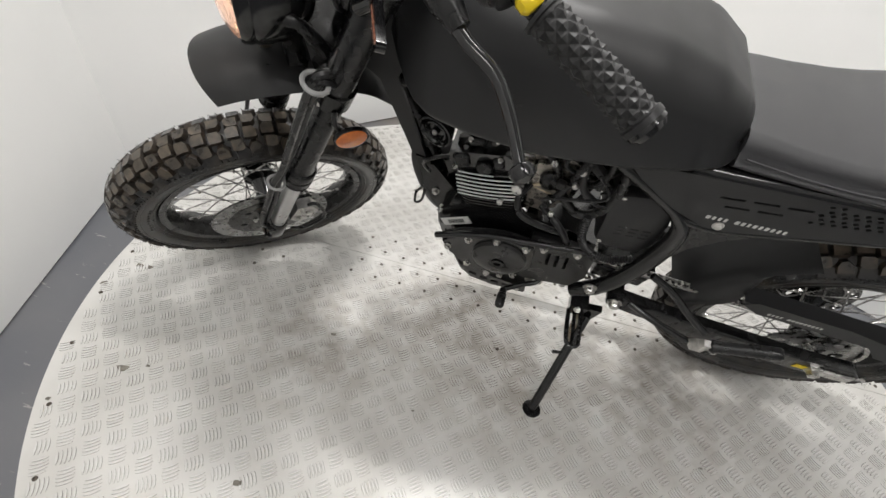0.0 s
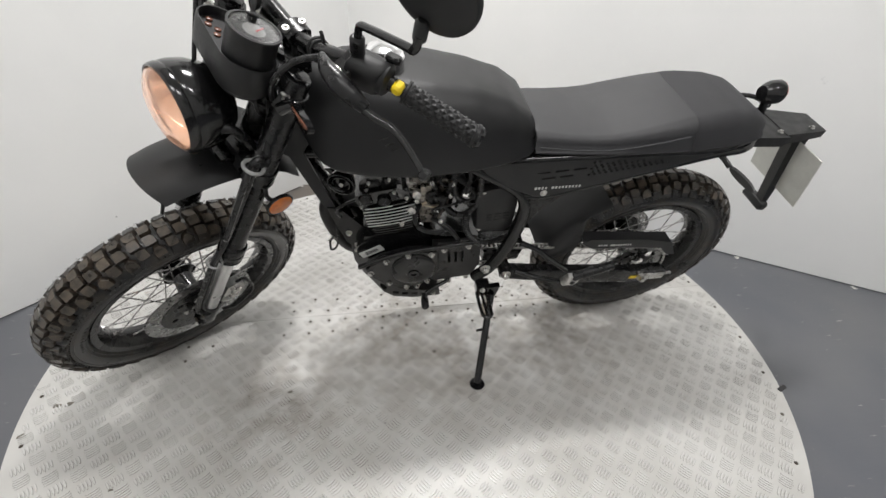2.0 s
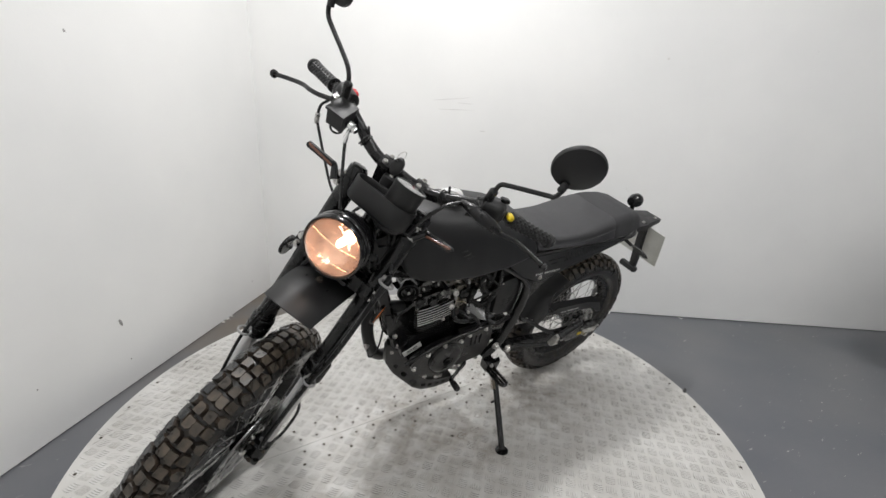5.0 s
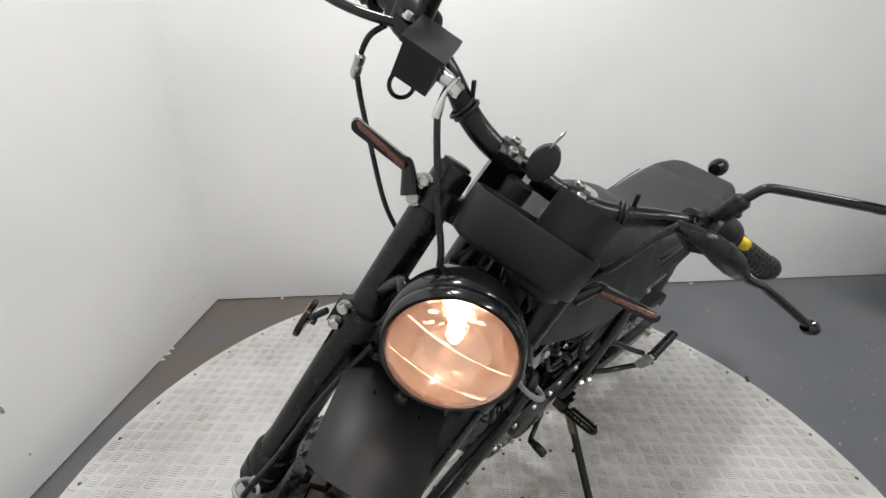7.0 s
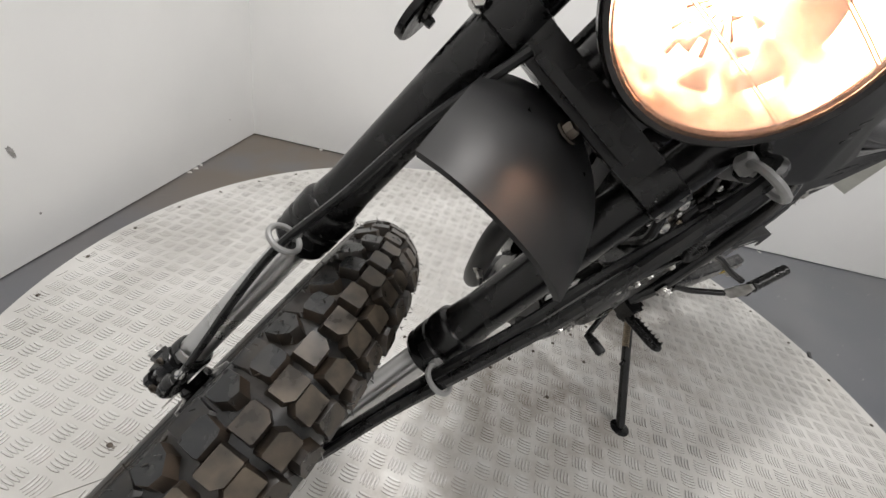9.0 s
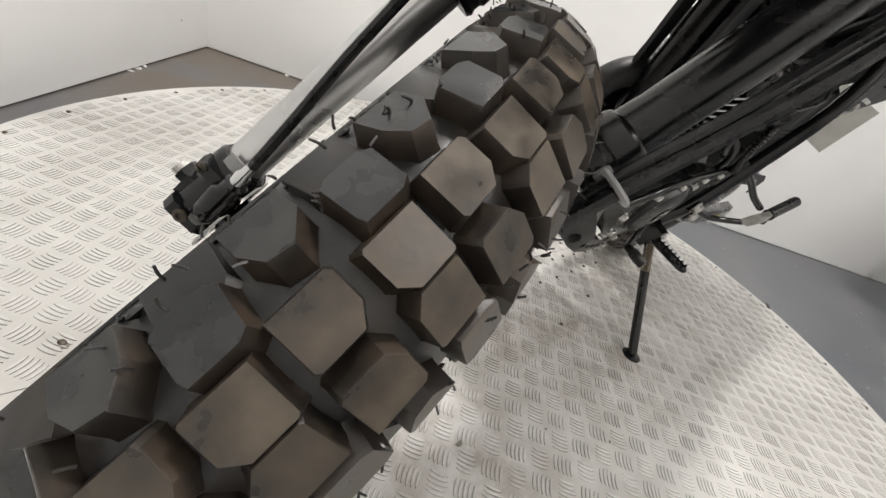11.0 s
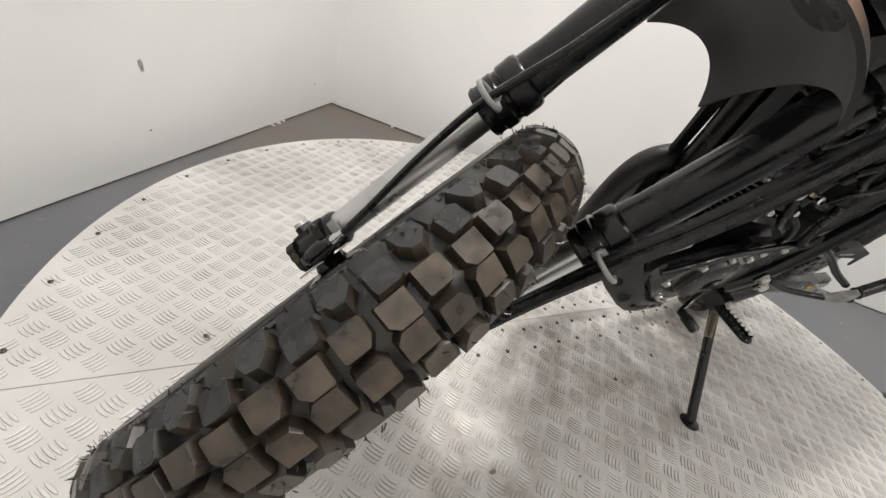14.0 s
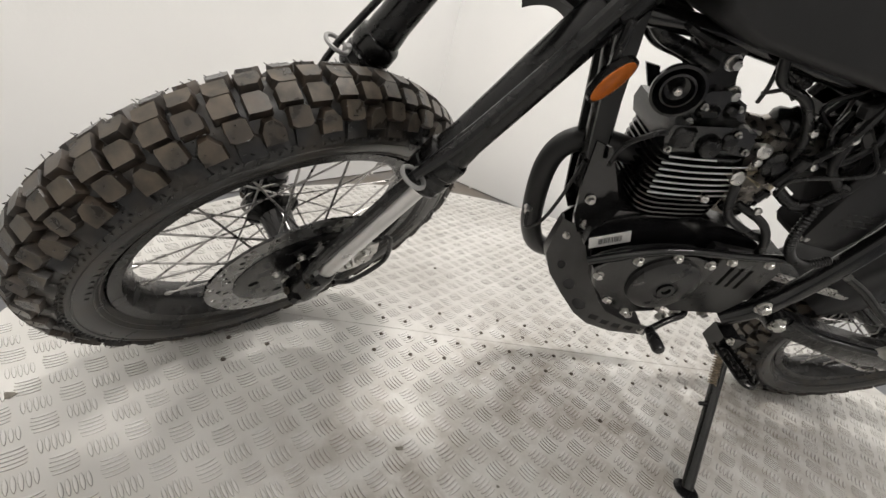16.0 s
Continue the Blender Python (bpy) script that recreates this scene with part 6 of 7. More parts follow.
for pts in ([(0.766, 0.050, 0.735), (0.757, 0.050, 0.712), (0.752, 0.048, 0.690)], [(0.758, 0.050, 0.702), (0.740, 0.052, 0.712), (0.728, 0.052, 0.722)]):
    pipe("thin_wire", pts, 0.0026, HOSE, "", carb, 6, 8)
g = Geo()
for q in range(5):
    tube(g, [(0.925, -0.03 + 0.012 * q, 0.760 - 0.006 * q), (0.880, 0.045 - 0.016 * q, 0.738 + 0.004 * q), (0.820, 0.040 - 0.010 * q, 0.735 - 0.005 * q), (0.750, 0.030 - 0.012 * q, 0.742), (0.690, 0.030, 0.735 - 0.008 * q)], 0.0045 + 0.0008 * (q % 3), 8, 6)
tube(g, [(0.930, 0.012, 0.742), (0.900, 0.022, 0.722), (0.865, 0.026, 0.716), (0.822, 0.028, 0.708)], 0.009, 10, 6)
tube(g, [(0.925, -0.010, 0.735), (0.895, 0.000, 0.712), (0.850, 0.006, 0.706), (0.815, 0.012, 0.694)], 0.007, 10, 6)
bp("wiring_loom", g, HOSE, "black wiring and hoses under the tank", head)
rng = random.Random(17)
for k in range(8):
    x0, z0 = rng.uniform(0.575, 0.655), rng.uniform(0.69, 0.75)
    x1, z1 = rng.uniform(0.56, 0.66), rng.uniform(0.54, 0.66)
    y0 = rng.uniform(0.02, 0.085)
    pts = [(x0, y0, z0), (x0 + rng.uniform(-0.03, 0.03), y0 + rng.uniform(-0.01, 0.02), (z0 * 2 + z1) / 3), (x1 + rng.uniform(-0.03, 0.02), y0 + rng.uniform(-0.01, 0.015), (z0 + z1 * 2) / 3), (x1, y0, z1)]
    pipe("wire", pts, rng.choice((0.0028, 0.0035, 0.005, 0.0065)), HOSE, "", carb, 6, 8)
for k in range(5):
    g = Geo()
    p = (rng.uniform(0.565, 0.66), rng.uniform(0.045, 0.085), rng.uniform(0.60, 0.70))
    box(g, p, (rng.uniform(0.014, 0.034), rng.uniform(0.012, 0.02), rng.uniform(0.012, 0.024)), 0.003, (rng.uniform(-30, 30), rng.uniform(-50, 50), rng.uniform(-20, 20)))
    bp("connector", g, rng.choice((PLASTIC, GLOSS, SATIN)), "black wiring connector", carb)
for k, (x, y_, z, r) in enumerate(((0.712, 0.070, 0.600, 0.010), (0.690, 0.074, 0.555, 0.008), (0.735, 0.074, 0.560, 0.006), (0.655, 0.078, 0.600, 0.007), (0.625, 0.080, 0.690, 0.006), (0.600, 0.082, 0.730, 0.006), (0.700, 0.060, 0.640, 0.010))):
    g = Geo()
    lathe(g, (x, y_, z), (0.15, 1, 0.25), [(r, -0.012), (r, 0.004), (r * 0.7, 0.006), (r * 0.3, 0.005)], 6 if k % 2 else 14)
    bp("hose_fitting", g, CHROME if k % 2 else ZINC, "", carb)
g = Geo()
hull(g, [(x, y_, z) for x, z in ((0.722, 0.655), (0.700, 0.655), (0.688, 0.625), (0.692, 0.604), (0.712, 0.600), (0.722, 0.625)) for y_ in (-0.035, 0.036)])
bp("inlet_flange", g, ALLOY, "bright cast inlet flange", carb)

# airbox cover inside the frame loop
g = Geo()
prof = [(0.568, 0.660), (0.560, 0.678), (0.500, 0.690), (0.478, 0.680), (0.462, 0.630), (0.460, 0.560), (0.475, 0.528), (0.540, 0.530), (0.556, 0.545)]
cx, cz = 0.513, 0.607
loft(g, [[(x, 0.03, z) for x, z in prof], [(x, 0.080, z) for x, z in prof], [(cx + (x - cx) * 0.93, 0.092, cz + (z - cz) * 0.93) for x, z in prof], [(cx + (x - cx) * 0.80, 0.0955, cz + (z - cz) * 0.80) for x, z in prof]])
air = bp("airbox_cover", g, PLASTIC, "black airbox cover with small vents")
# vents are solid bars, the openings' shade put into their near-black colour
for j in range(3):
    for i in range(3):
        g = Geo()
        box(g, (0.488 + 0.020 * i, 0.0955, 0.585 + 0.010 * j - 0.002 * i), (0.014, 0.003, 0.0035), 0.001, (0, 8, 0))
        bp("vent", g, DARK, "", air)
g = Geo()
bolt(g, (0.552, 0.088, 0.668), (0, 1, 0), 0.005, 0.005)
bolt(g, (0.545, 0.088, 0.545), (0, 1, 0), 0.005, 0.005)
bp("cover_screw", g, ZINC, "", air)
g = Geo()
line_ = spline([(0.585, 0.090, 0.600), (0.578, 0.098, 0.550), (0.555, 0.102, 0.518), (0.515, 0.102, 0.505), (0.475, 0.098, 0.520)], 36)
tube(g, line_, [0.0080 if k % 2 else 0.0060 for k in range(73)], 10, 0)
bp("ribbed_hose", g, HOSE, "ribbed black drain hose", air)
# battery box and an added dark block that close the middle of the frame
g = Geo()
hull(g, [(x, y_, z) for x, z in ((0.56, 0.75), (0.34, 0.762), (0.36, 0.715), (0.44, 0.695), (0.56, 0.69)) for y_ in (-0.075, 0.075)])
hull(g, [(x, y_, z) for x, z in ((0.56, 0.71), (0.470, 0.705), (0.478, 0.57), (0.56, 0.58)) for y_ in (-0.075, 0.075)])
bp("battery_box", g, PLASTIC, "black plastic battery box")
# block added only to keep the gap below the chain dark
g = Geo()
hull(g, [(x, y_, z) for x, z in ((0.500, 0.400), (0.440, 0.430), (0.405, 0.44), (0.385, 0.42), (0.395, 0.36), (0.500, 0.36)) for y_ in (-0.075, 0.055)])
bp("swing_arm_bridge", g, SATIN, "added black block closing the gap ahead of the rear tyre")

# -- exhaust and bash plate --
pipe("exhaust_header", [(0.815, -0.010, 0.560), (0.850, -0.016, 0.562), (0.888, -0.028, 0.556), (0.915, -0.036, 0.530), (0.922, -0.038, 0.485), (0.906, -0.042, 0.410), (0.880, -0.050, 0.345), (0.835, -0.070, 0.292), (0.760, -0.095, 0.268), (0.620, -0.115, 0.258), (0.45, -0.125, 0.29)], 0.0190, MATTE, "matte black exhaust header", None, 8, 20)
g = Geo()
lathe(g, (0.906, -0.052, 0.405), (0.45, 1, 0.1), [(0.009, 0.012), (0.009, 0.026), (0.006, 0.030), (0.0055, 0.046)], 6)
bp("exhaust_sensor", g, ZINC, "steel exhaust sensor")
pipe("sensor_lead", [(0.924, -0.010, 0.410), (0.922, 0.006, 0.392), (0.905, 0.010, 0.410), (0.897, 0.012, 0.46), (0.895, 0.014, 0.54)], 0.003, HOSE, "", None, 6, 8)
NOSE = [(0.60, 0.0885), (0.745, 0.0900), (0.765, 0.0880), (0.786, 0.0780), (0.809, 0.0540), (0.840, 0.0300), (0.868, 0.0060)]
FRONT = [(0.868, 0.425), (0.866, 0.385), (0.862, 0.345), (0.842, 0.312), (0.815, 0.290), (0.785, 0.272), (0.755, 0.260), (0.700, 0.248), (0.622, 0.250)]
for side in (1, -1):
    def bend(p):
        return (p[0], side * (lerp(NOSE, p[0]) + p[1]), p[2])

    holes = [circle2(0.836, 0.345, 0.009, 14, 0.006), circle2(0.812, 0.318, 0.012, 14, 0.008), circle2(0.786, 0.296, 0.013, 14, 0.010)]
    holes += [[(x - 0.009, z - 0.006), (x + 0.009, z - 0.004), (x + 0.009, z + 0.008), (x - 0.009, z + 0.006)] for x, z in ((0.752, 0.280), (0.724, 0.271), (0.696, 0.266), (0.668, 0.264))]
    back = [(0.622, 0.276), (0.660, 0.279), (0.700, 0.288), (0.740, 0.303), (0.768, 0.326), (0.788, 0.350), (0.806, 0.375), (0.822, 0.400), (0.836, 0.430)]
    g = Geo()
    sheet(g, FRONT + back, -0.0012, 0.0012, holes, bend)
    bash = bp("bash_plate_side", g, COATED, "scuffed black bash plate side with round holes")
    for x, z in ((0.853, 0.402), (0.640, 0.264)):
        g = Geo()
        bolt(g, (x, side * (lerp(NOSE, x) + 0.0016), z), (1.0 if x > 0.8 else 0.0, side, 0), 0.0052, 0.005)
        bp("plate_bolt", g, ZINC, "", bash)
g = Geo()
loft(g, [[(x, -lerp(NOSE, x), z), (x, lerp(NOSE, x), z), (x - 0.003, lerp(NOSE, x) - 0.001, z + 0.002), (x - 0.003, 0.001 - lerp(NOSE, x), z + 0.002)] for x, z in FRONT])
bp("bash_plate", g, COATED, "scuffed black bash plate under the engine")

# -- swing arm, chain and rear brake --
for side in (1, -1):
    g = Geo()
    prof = [(0.445, 0.395), (0.30, 0.372), (0.05, 0.345), (-0.060, 0.345), (-0.085, 0.325), (-0.080, 0.290), (0.02, 0.283), (0.20, 0.298), (0.40, 0.345), (0.455, 0.360)]
    y0, y1 = side * 0.092, side * 0.118
    loft(g, [[(x, y0, z) for x, z in prof], [(x, y0 + side * 0.003, 0.33 + (z - 0.33) * 1.0) for x, z in prof], [(x, y1 - side * 0.004, z) for x, z in prof], [(0.18 + (x - 0.18) * 0.985, y1, 0.335 + (z - 0.335) * 0.86) for x, z in prof]])
    arm = bp("swing_arm", g, SATIN, "black box swing arm")
    g = Geo()
    lathe(g, (0.0, side * 0.118, RR), (0, side, 0), [(0.016, 0), (0.016, 0.004), (0.012, 0.005), (0.012, 0.016), (0.007, 0.018)], 6)
    box(g, (-0.040, side * 0.120, RR), (0.075, 0.006, 0.030), 0.003)
    tube(g, [(-0.06, side * 0.112, RR), (-0.105, side * 0.112, RR)], 0.005, 8, 0)
    bp("chain_adjuster", g, ZINC, "steel chain adjuster", arm)
g = Geo()
box(g, (0.022, 0.1188, 0.312), (0.030, 0.0012, 0.014), 0.0004, (0, -3, 0))
bp("label_sticker", g, YELLOW, "small yellow warning sticker")
tube_ax = tube(Geo(), [(0, -0.13, RR), (0, 0.13, RR)], 0.0085, 14, 0)
bp("rear_axle", tube_ax, ZINC, "steel rear axle")
pipe("swing_arm_pivot", [(0.448, -0.12, 0.378), (0.448, 0.12, 0.378)], 0.018, SATIN, "", None, 0)
g = Geo()
bolt(g, (0.448, 0.120, 0.378), (0, 1, 0), 0.011, 0.010)
bp("pivot_bolt", g, ZINC, "large zinc pivot bolt")
g = Geo()
bolt(g, (0.512, 0.118, 0.412), (0, 1, 0), 0.0105, 0.010)
bp("frame_bolt", g, ZINC, "large zinc frame bolt")

# rear sprocket and chain
place = lambda p: (p[0], p[1], RR + p[2])  # noqa: E731
teeth = []
for k in range(84):
    a = 2 * math.pi * k / 84
    r = 0.092 if k % 2 else 0.086
    teeth.append((r * math.cos(a), r * math.sin(a)))
g = Geo()
sheet(g, teeth, 0.066, 0.071, [circle2(0.055 * math.cos(a), 0.055 * math.sin(a), 0.013, 10) for a in np.linspace(0, 2 * math.pi, 7)[:-1]] + [circle2(0, 0, 0.03, 20)], place)
bp("rear_sprocket", g, STEEL, "steel rear sprocket")
rF, cF = 0.030, (0.560, 0.420)
top0, top1 = Vector((cF[0], 0.069, cF[1] + rF)), Vector((0.0, 0.069, RR + 0.090))
bot0, bot1 = Vector((0.0, 0.069, RR - 0.090)), Vector((cF[0], 0.069, cF[1] - rF))
path_ = [top0.lerp(top1, k / 44) for k in range(44)]
path_ += [Vector((0.090 * math.cos(a), 0.069, RR + 0.090 * math.sin(a))) for a in np.linspace(math.pi / 2, 3 * math.pi / 2, 23)]
path_ += [bot0.lerp(bot1, k / 44) - Vector((0, 0, 0.012 * math.sin(math.pi * k / 44))) for k in range(1, 44)]
gl = Geo()
for yy in (-0.0065, 0.0065):
    hull(gl, [(x, yy + q, z) for q in (-0.0008, 0.0008) for x, z in [(sx * 0.0064 + 0.0045 * math.cos(a), 0.0045 * math.sin(a)) for sx in (-1, 1) for a in np.linspace(0, 2 * math.pi, 7)[:-1]]])
lathe(gl, (0, -0.006, 0), (0, 1, 0), [(0.0038, 0), (0.0038, 0.012)], 8)
me = gl.mesh("chain_link")
me.materials.append(ZINC)
chain = pipe("chain_roller_line", [path_[0], path_[len(path_) // 2 - 22]], 0.0022, SATIN, "dark drive chain", None, 0, 6)
for k in range(len(path_) - 1):
    p, q = path_[k], path_[k + 1]
    ob = new("chain_link", me)
    ob.parent = chain
    d = q - p
    ob.matrix_local = pose(*((p + q) / 2), 0, -math.degrees(math.atan2(d.z, d.x)), 0)
g = Geo()
sheet(g, [(0.245, 0.470), (0.225, 0.486), (0.05, 0.474), (-0.040, 0.452), (-0.078, 0.395), (-0.050, 0.398), (-0.015, 0.430), (0.060, 0.438), (0.205, 0.448)], 0.098, 0.101)
hull(g, [(x, y_, z) for x, z in ((0.245, 0.480), (-0.035, 0.456), (-0.035, 0.452), (0.245, 0.476)) for y_ in (0.062, 0.100)])
guard = bp("chain_guard", g, MATTE, "matte black chain guard")
x = 0.190
for k, wd in enumerate((7, 5, 5, 5, 0, 7, 6, 5, 6, 5, 6, 5, 5, 5)):
    if wd:
        g = Geo()
        box(g, (x, 0.1016, 0.4595 - (0.19 - x) * 0.03), (wd * 0.00075, 0.0005, 0.0066), 0.0002)
        bp("pale_bar", g, PALE, "pale bar of the maker's strip", guard)
    x -= 0.0074

# rear hugger
g = Geo()
outer, inner = [], []
for k in range(17):
    a = radians(12 + 43 * k / 16)
    ro, ri = [], []
    for j in range(13):
        w = -1 + 2 * j / 12
        e = min(1.0, (1 - abs(w)) / 0.28)
        skirt = 0.075 * math.sin(math.pi * min(1, (k + 1.5) / 13))
        rr = RR + 0.024 + 0.003 * math.sin(math.pi * k / 16) - skirt * (1 - e) ** 1.4
        yy = 0.080 * max(-1, min(1, w * 1.22))
        ro.append(((rr + 0.003) * math.cos(a), yy, RR + (rr + 0.003) * math.sin(a)))
        ri.append((rr * math.cos(a), yy * 0.965, RR + rr * math.sin(a)))
    outer.append(ro + ri[::-1])
loft(g, outer)
bp("rear_hugger", g, MATTE, "matte black inner mudguard over the rear tyre", sharp=60)

# -- foot controls --
g = Geo()
hull(g, [(x, y_, z) for x, z in ((0.525, 0.33), (0.485, 0.33), (0.490, 0.295), (0.520, 0.290)) for y_ in (0.095, 0.130)])
peg = bp("foot_peg_bracket", g, GLOSS, "black foot peg bracket")
g = Geo()
rim_ = [(-0.0135, 0.126), (-0.0145, 0.165), (-0.0135, 0.200), (-0.0085, 0.212), (0.0, 0.2155), (0.0085, 0.212), (0.0135, 0.200), (0.0145, 0.165), (0.0135, 0.126)]
tube(g, [(0.507 + x, y_, 0.3035 + 0.115 * (y_ - 0.125)) for x, y_ in rim_], 0.0048, 8, 3)
tube(g, [(0.507, 0.118, 0.3035), (0.507, 0.213, 0.3135)], 0.0042, 8, 0)
for k in range(8):
    for sx in (-1, 1):
        hull(g, [(0.507 + sx * 0.0135 + dx, 0.132 + 0.0108 * k + dy, 0.306 + 0.0012 * k + dz) for dx in (-0.0025, 0.0025) for dy, dz in ((-0.004, 0.0), (0.004, 0.0), (0.0, 0.010))])
bp("serrated_peg", g, SATIN, "serrated black foot peg", peg)
g = Geo()
bolt(g, (0.507, 0.131, 0.322), (0, 0.2, 1), 0.006, 0.006)
bp("peg_pin", g, ZINC, "", peg)
g = Geo()
tube(g, [(0.600, 0.088, 0.345), (0.612, 0.104, 0.342), (0.640, 0.114, 0.334), (0.674, 0.128, 0.318)], 0.0058, 10, 5)
shift = bp("gear_lever", g, GLOSS, "black gear lever")
g = Geo()
lathe(g, (0.674, 0.126, 0.317), (0.05, 1, 0.10), [(0.007, 0), (0.0085, 0.002), (0.0085, 0.014), (0.0105, 0.016), (0.0105, 0.044), (0.008, 0.048)], 16)
bp("lever_rubber", g, HOSE, "rubber toe piece", shift)

# side stand
FOOT = Vector((0.527, 0.322, 0.106))
UP = Vector((0, -math.sin(radians(LEAN)), math.cos(radians(LEAN))))  # true up, in the machine's own axes
PIVOT = Vector((0.470, 0.115, 0.285))
g = Geo()
tube(g, [PIVOT + (FOOT - PIVOT) * 0.03, FOOT + UP * 0.006], 0.0105, 16, 0)
hull(g, [PIVOT + Vector((x, y_, z)) for x, z in ((-0.02, 0.03), (0.022, 0.025), (0.016, -0.025), (-0.012, -0.028)) for y_ in (-0.012, 0.004)])
stand = bp("side_stand", g, GLOSS, "glossy black side stand, folded out")
g = Geo()
u, v, d = frame_of(UP)
lathe(g, FOOT - UP * 0.0045, UP, [(0.021, 0), (0.024, 0.002), (0.022, 0.007), (0.012, 0.010)], 22)
bp("stand_foot", g, GLOSS, "", stand)
g = Geo()
tube(g, [PIVOT.lerp(FOOT, 0.40) + Vector((-0.004, 0, 0)), PIVOT.lerp(FOOT, 0.40) + Vector((0.030, 0.006, 0.004))], 0.004, 10, 0)
bp("stand_peg", g, GLOSS, "", stand)
g = Geo()
a0, a1 = PIVOT + Vector((0.022, -0.002, 0.02)), PIVOT.lerp(FOOT, 0.26) + Vector((0.016, 0.006, 0.003))
u, v, d = frame_of(a1 - a0)
tube(g, [a0 + (a1 - a0) * (k / 160) + 0.0072 * (math.cos(k * 0.72) * u + math.sin(k * 0.72) * v) for k in range(161)], 0.0014, 6, 0)
bp("stand_spring", g, RUSTY, "coiled return spring", stand)

# passenger peg on its bent hanger
g = Geo()
tube(g, [(0.430, 0.112, 0.505), (0.390, 0.126, 0.492), (0.350, 0.150, 0.472), (0.312, 0.176, 0.460)], 0.0072, 10, 6)
tube(g, [(0.420, 0.115, 0.385), (0.375, 0.136, 0.382), (0.340, 0.158, 0.395), (0.310, 0.182, 0.415)], 0.0072, 10, 6)
hang = bp("passenger_peg_hanger", g, GLOSS, "glossy black bent passenger peg hanger")
g = Geo()
hull(g, [(x, y_, z) for x in (0.288, 0.318) for y_, z in ((0.172, 0.408), (0.196, 0.418), (0.206, 0.446), (0.204, 0.468), (0.192, 0.470), (0.180, 0.440))])
bp("peg_joint", g, ALLOY, "cast alloy peg joint", hang)
g = Geo()
bolt(g, (0.303, 0.204, 0.446), (0.2, 1, 0.2), 0.006, 0.004)
bp("peg_pin", g, SATIN, "", hang)
g = Geo()
lathe(g, (0.305, 0.197, 0.458), (-0.82, 0.02, 0.42), [(0.009, 0), (0.0135, 0.006)] + [(0.0125 - 0.0014 * (k % 2), 0.010 + 0.005 * k) for k in range(18)] + [(0.012, 0.102), (0.009, 0.106), (0, 0.108)], 18)
bp("folded_passenger_peg", g, HOSE, "ribbed rubber passenger peg", hang)

# -- tail --
g = Geo()
hull(g, [(x, y_, z) for x, hw, z in ((-0.06, 0.070, 0.790), (-0.06, 0.070, 0.765), (-0.180, 0.062, 0.783), (-0.180, 0.060, 0.755)) for y_ in (-hw, hw)])
hull(g, [(x, y_, z) for x, hw, z in ((-0.175, 0.055, 0.785), (-0.175, 0.055, 0.755), (-0.302, 0.036, 0.782), (-0.306, 0.034, 0.762)) for y_ in (-hw, hw)])
tail = bp("tail_tray", g, PLASTIC, "black plastic tail tray")
for x, y_ in ((-0.10, 0.05), (-0.16, 0.045), (-0.26, 0.03)):
    g = Geo()
    bolt(g, (x, y_, 0.787), (0, 0, 1), 0.005, 0.004)
    bp("tray_screw", g, ZINC, "", tail)
g = Geo()
lathe(g, (-0.100, 0, 0.862), (-1, 0, 0.1), [(0.006, -0.020), (0.016, -0.018), (0.023, -0.006), (0.026, 0.004), (0.026, 0.020), (0.024, 0.024)], 28)
tube(g, [(-0.098, 0, 0.858), (-0.110, 0, 0.835), (-0.125, 0, 0.79)], 0.009, 10, 5)
lamp = bp("tail_lamp", g, GLOSS, "small round black tail lamp")
g = Geo()
lathe(g, (-0.100, 0, 0.862), (-1, 0, 0.1), [(0.024, 0.0242), (0.020, 0.029), (0.0, 0.034)], 24)
bp("tail_lens", g, RED, "dark red lens", lamp)
# plate hanger and number plate
g = Geo()
hull(g, [(x, y_, z) for x, z in ((-0.255, 0.765), (-0.303, 0.765), (-0.352, 0.560), (-0.372, 0.500), (-0.358, 0.496), (-0.335, 0.56)) for y_ in (-0.016, 0.012)])
hanger = bp("plate_hanger", g, PLASTIC, "black plate hanger", None)
g = Geo()
box(g, (-0.360, -0.018, 0.497), (0.026, 0.085, 0.028), 0.006, (0, -12, 0))
bp("hanger_foot", g, PLASTIC, "", hanger)
pz = Vector((0.057, 0, 0.159)).normalized()
pn = Vector((0.159, 0, -0.057)).normalized()
o_ = Vector((-0.349, 0, 0.570))
g = Geo()
hull(g, [o_ + pz * h + Y * w + pn * e for h in (0.0, 0.170) for w in (-0.105, 0.092) for e in (0, -0.003)])
bp("number_plate", g, PLATE, "blank-backed pale number plate", tail)
# rear indicators on the rails
for side in (1, -1):
    g = Geo()
    tube(g, [(0.030, side * 0.095, 0.772), (0.018, side * 0.112, 0.765), (0.010, side * 0.130, 0.757)], 0.006, 10, 4)
    a, b = Vector((0.008, side * 0.132, 0.756)), Vector((-0.038, side * 0.178, 0.730))
    way = (b - a).normalized()
    upv = Vector((0.1, 0, 1)).normalized()
    fw = way.cross(upv).normalized()
    mid = (a + b) / 2
    r0 = [mid + way * 0.038 * math.cos(q) + upv * 0.0085 * math.sin(q) - fw * 0.005 for q in np.linspace(0, 2 * math.pi, 17)[:-1]]
    r1 = [p + fw * 0.010 for p in r0]
    loft(g, [r0, r1])
    ind = bp("rear_indicator", g, GLOSS, "black strip rear indicator")
# helmet hoop on the right of the seat
pipe("helmet_hoop", [(-0.06, -0.105, 0.722), (-0.09, -0.122, 0.750), (-0.14, -0.132, 0.772), (-0.21, -0.126, 0.776), (-0.26, -0.105, 0.760)], 0.006, GLOSS, "thin black hoop beside the seat")

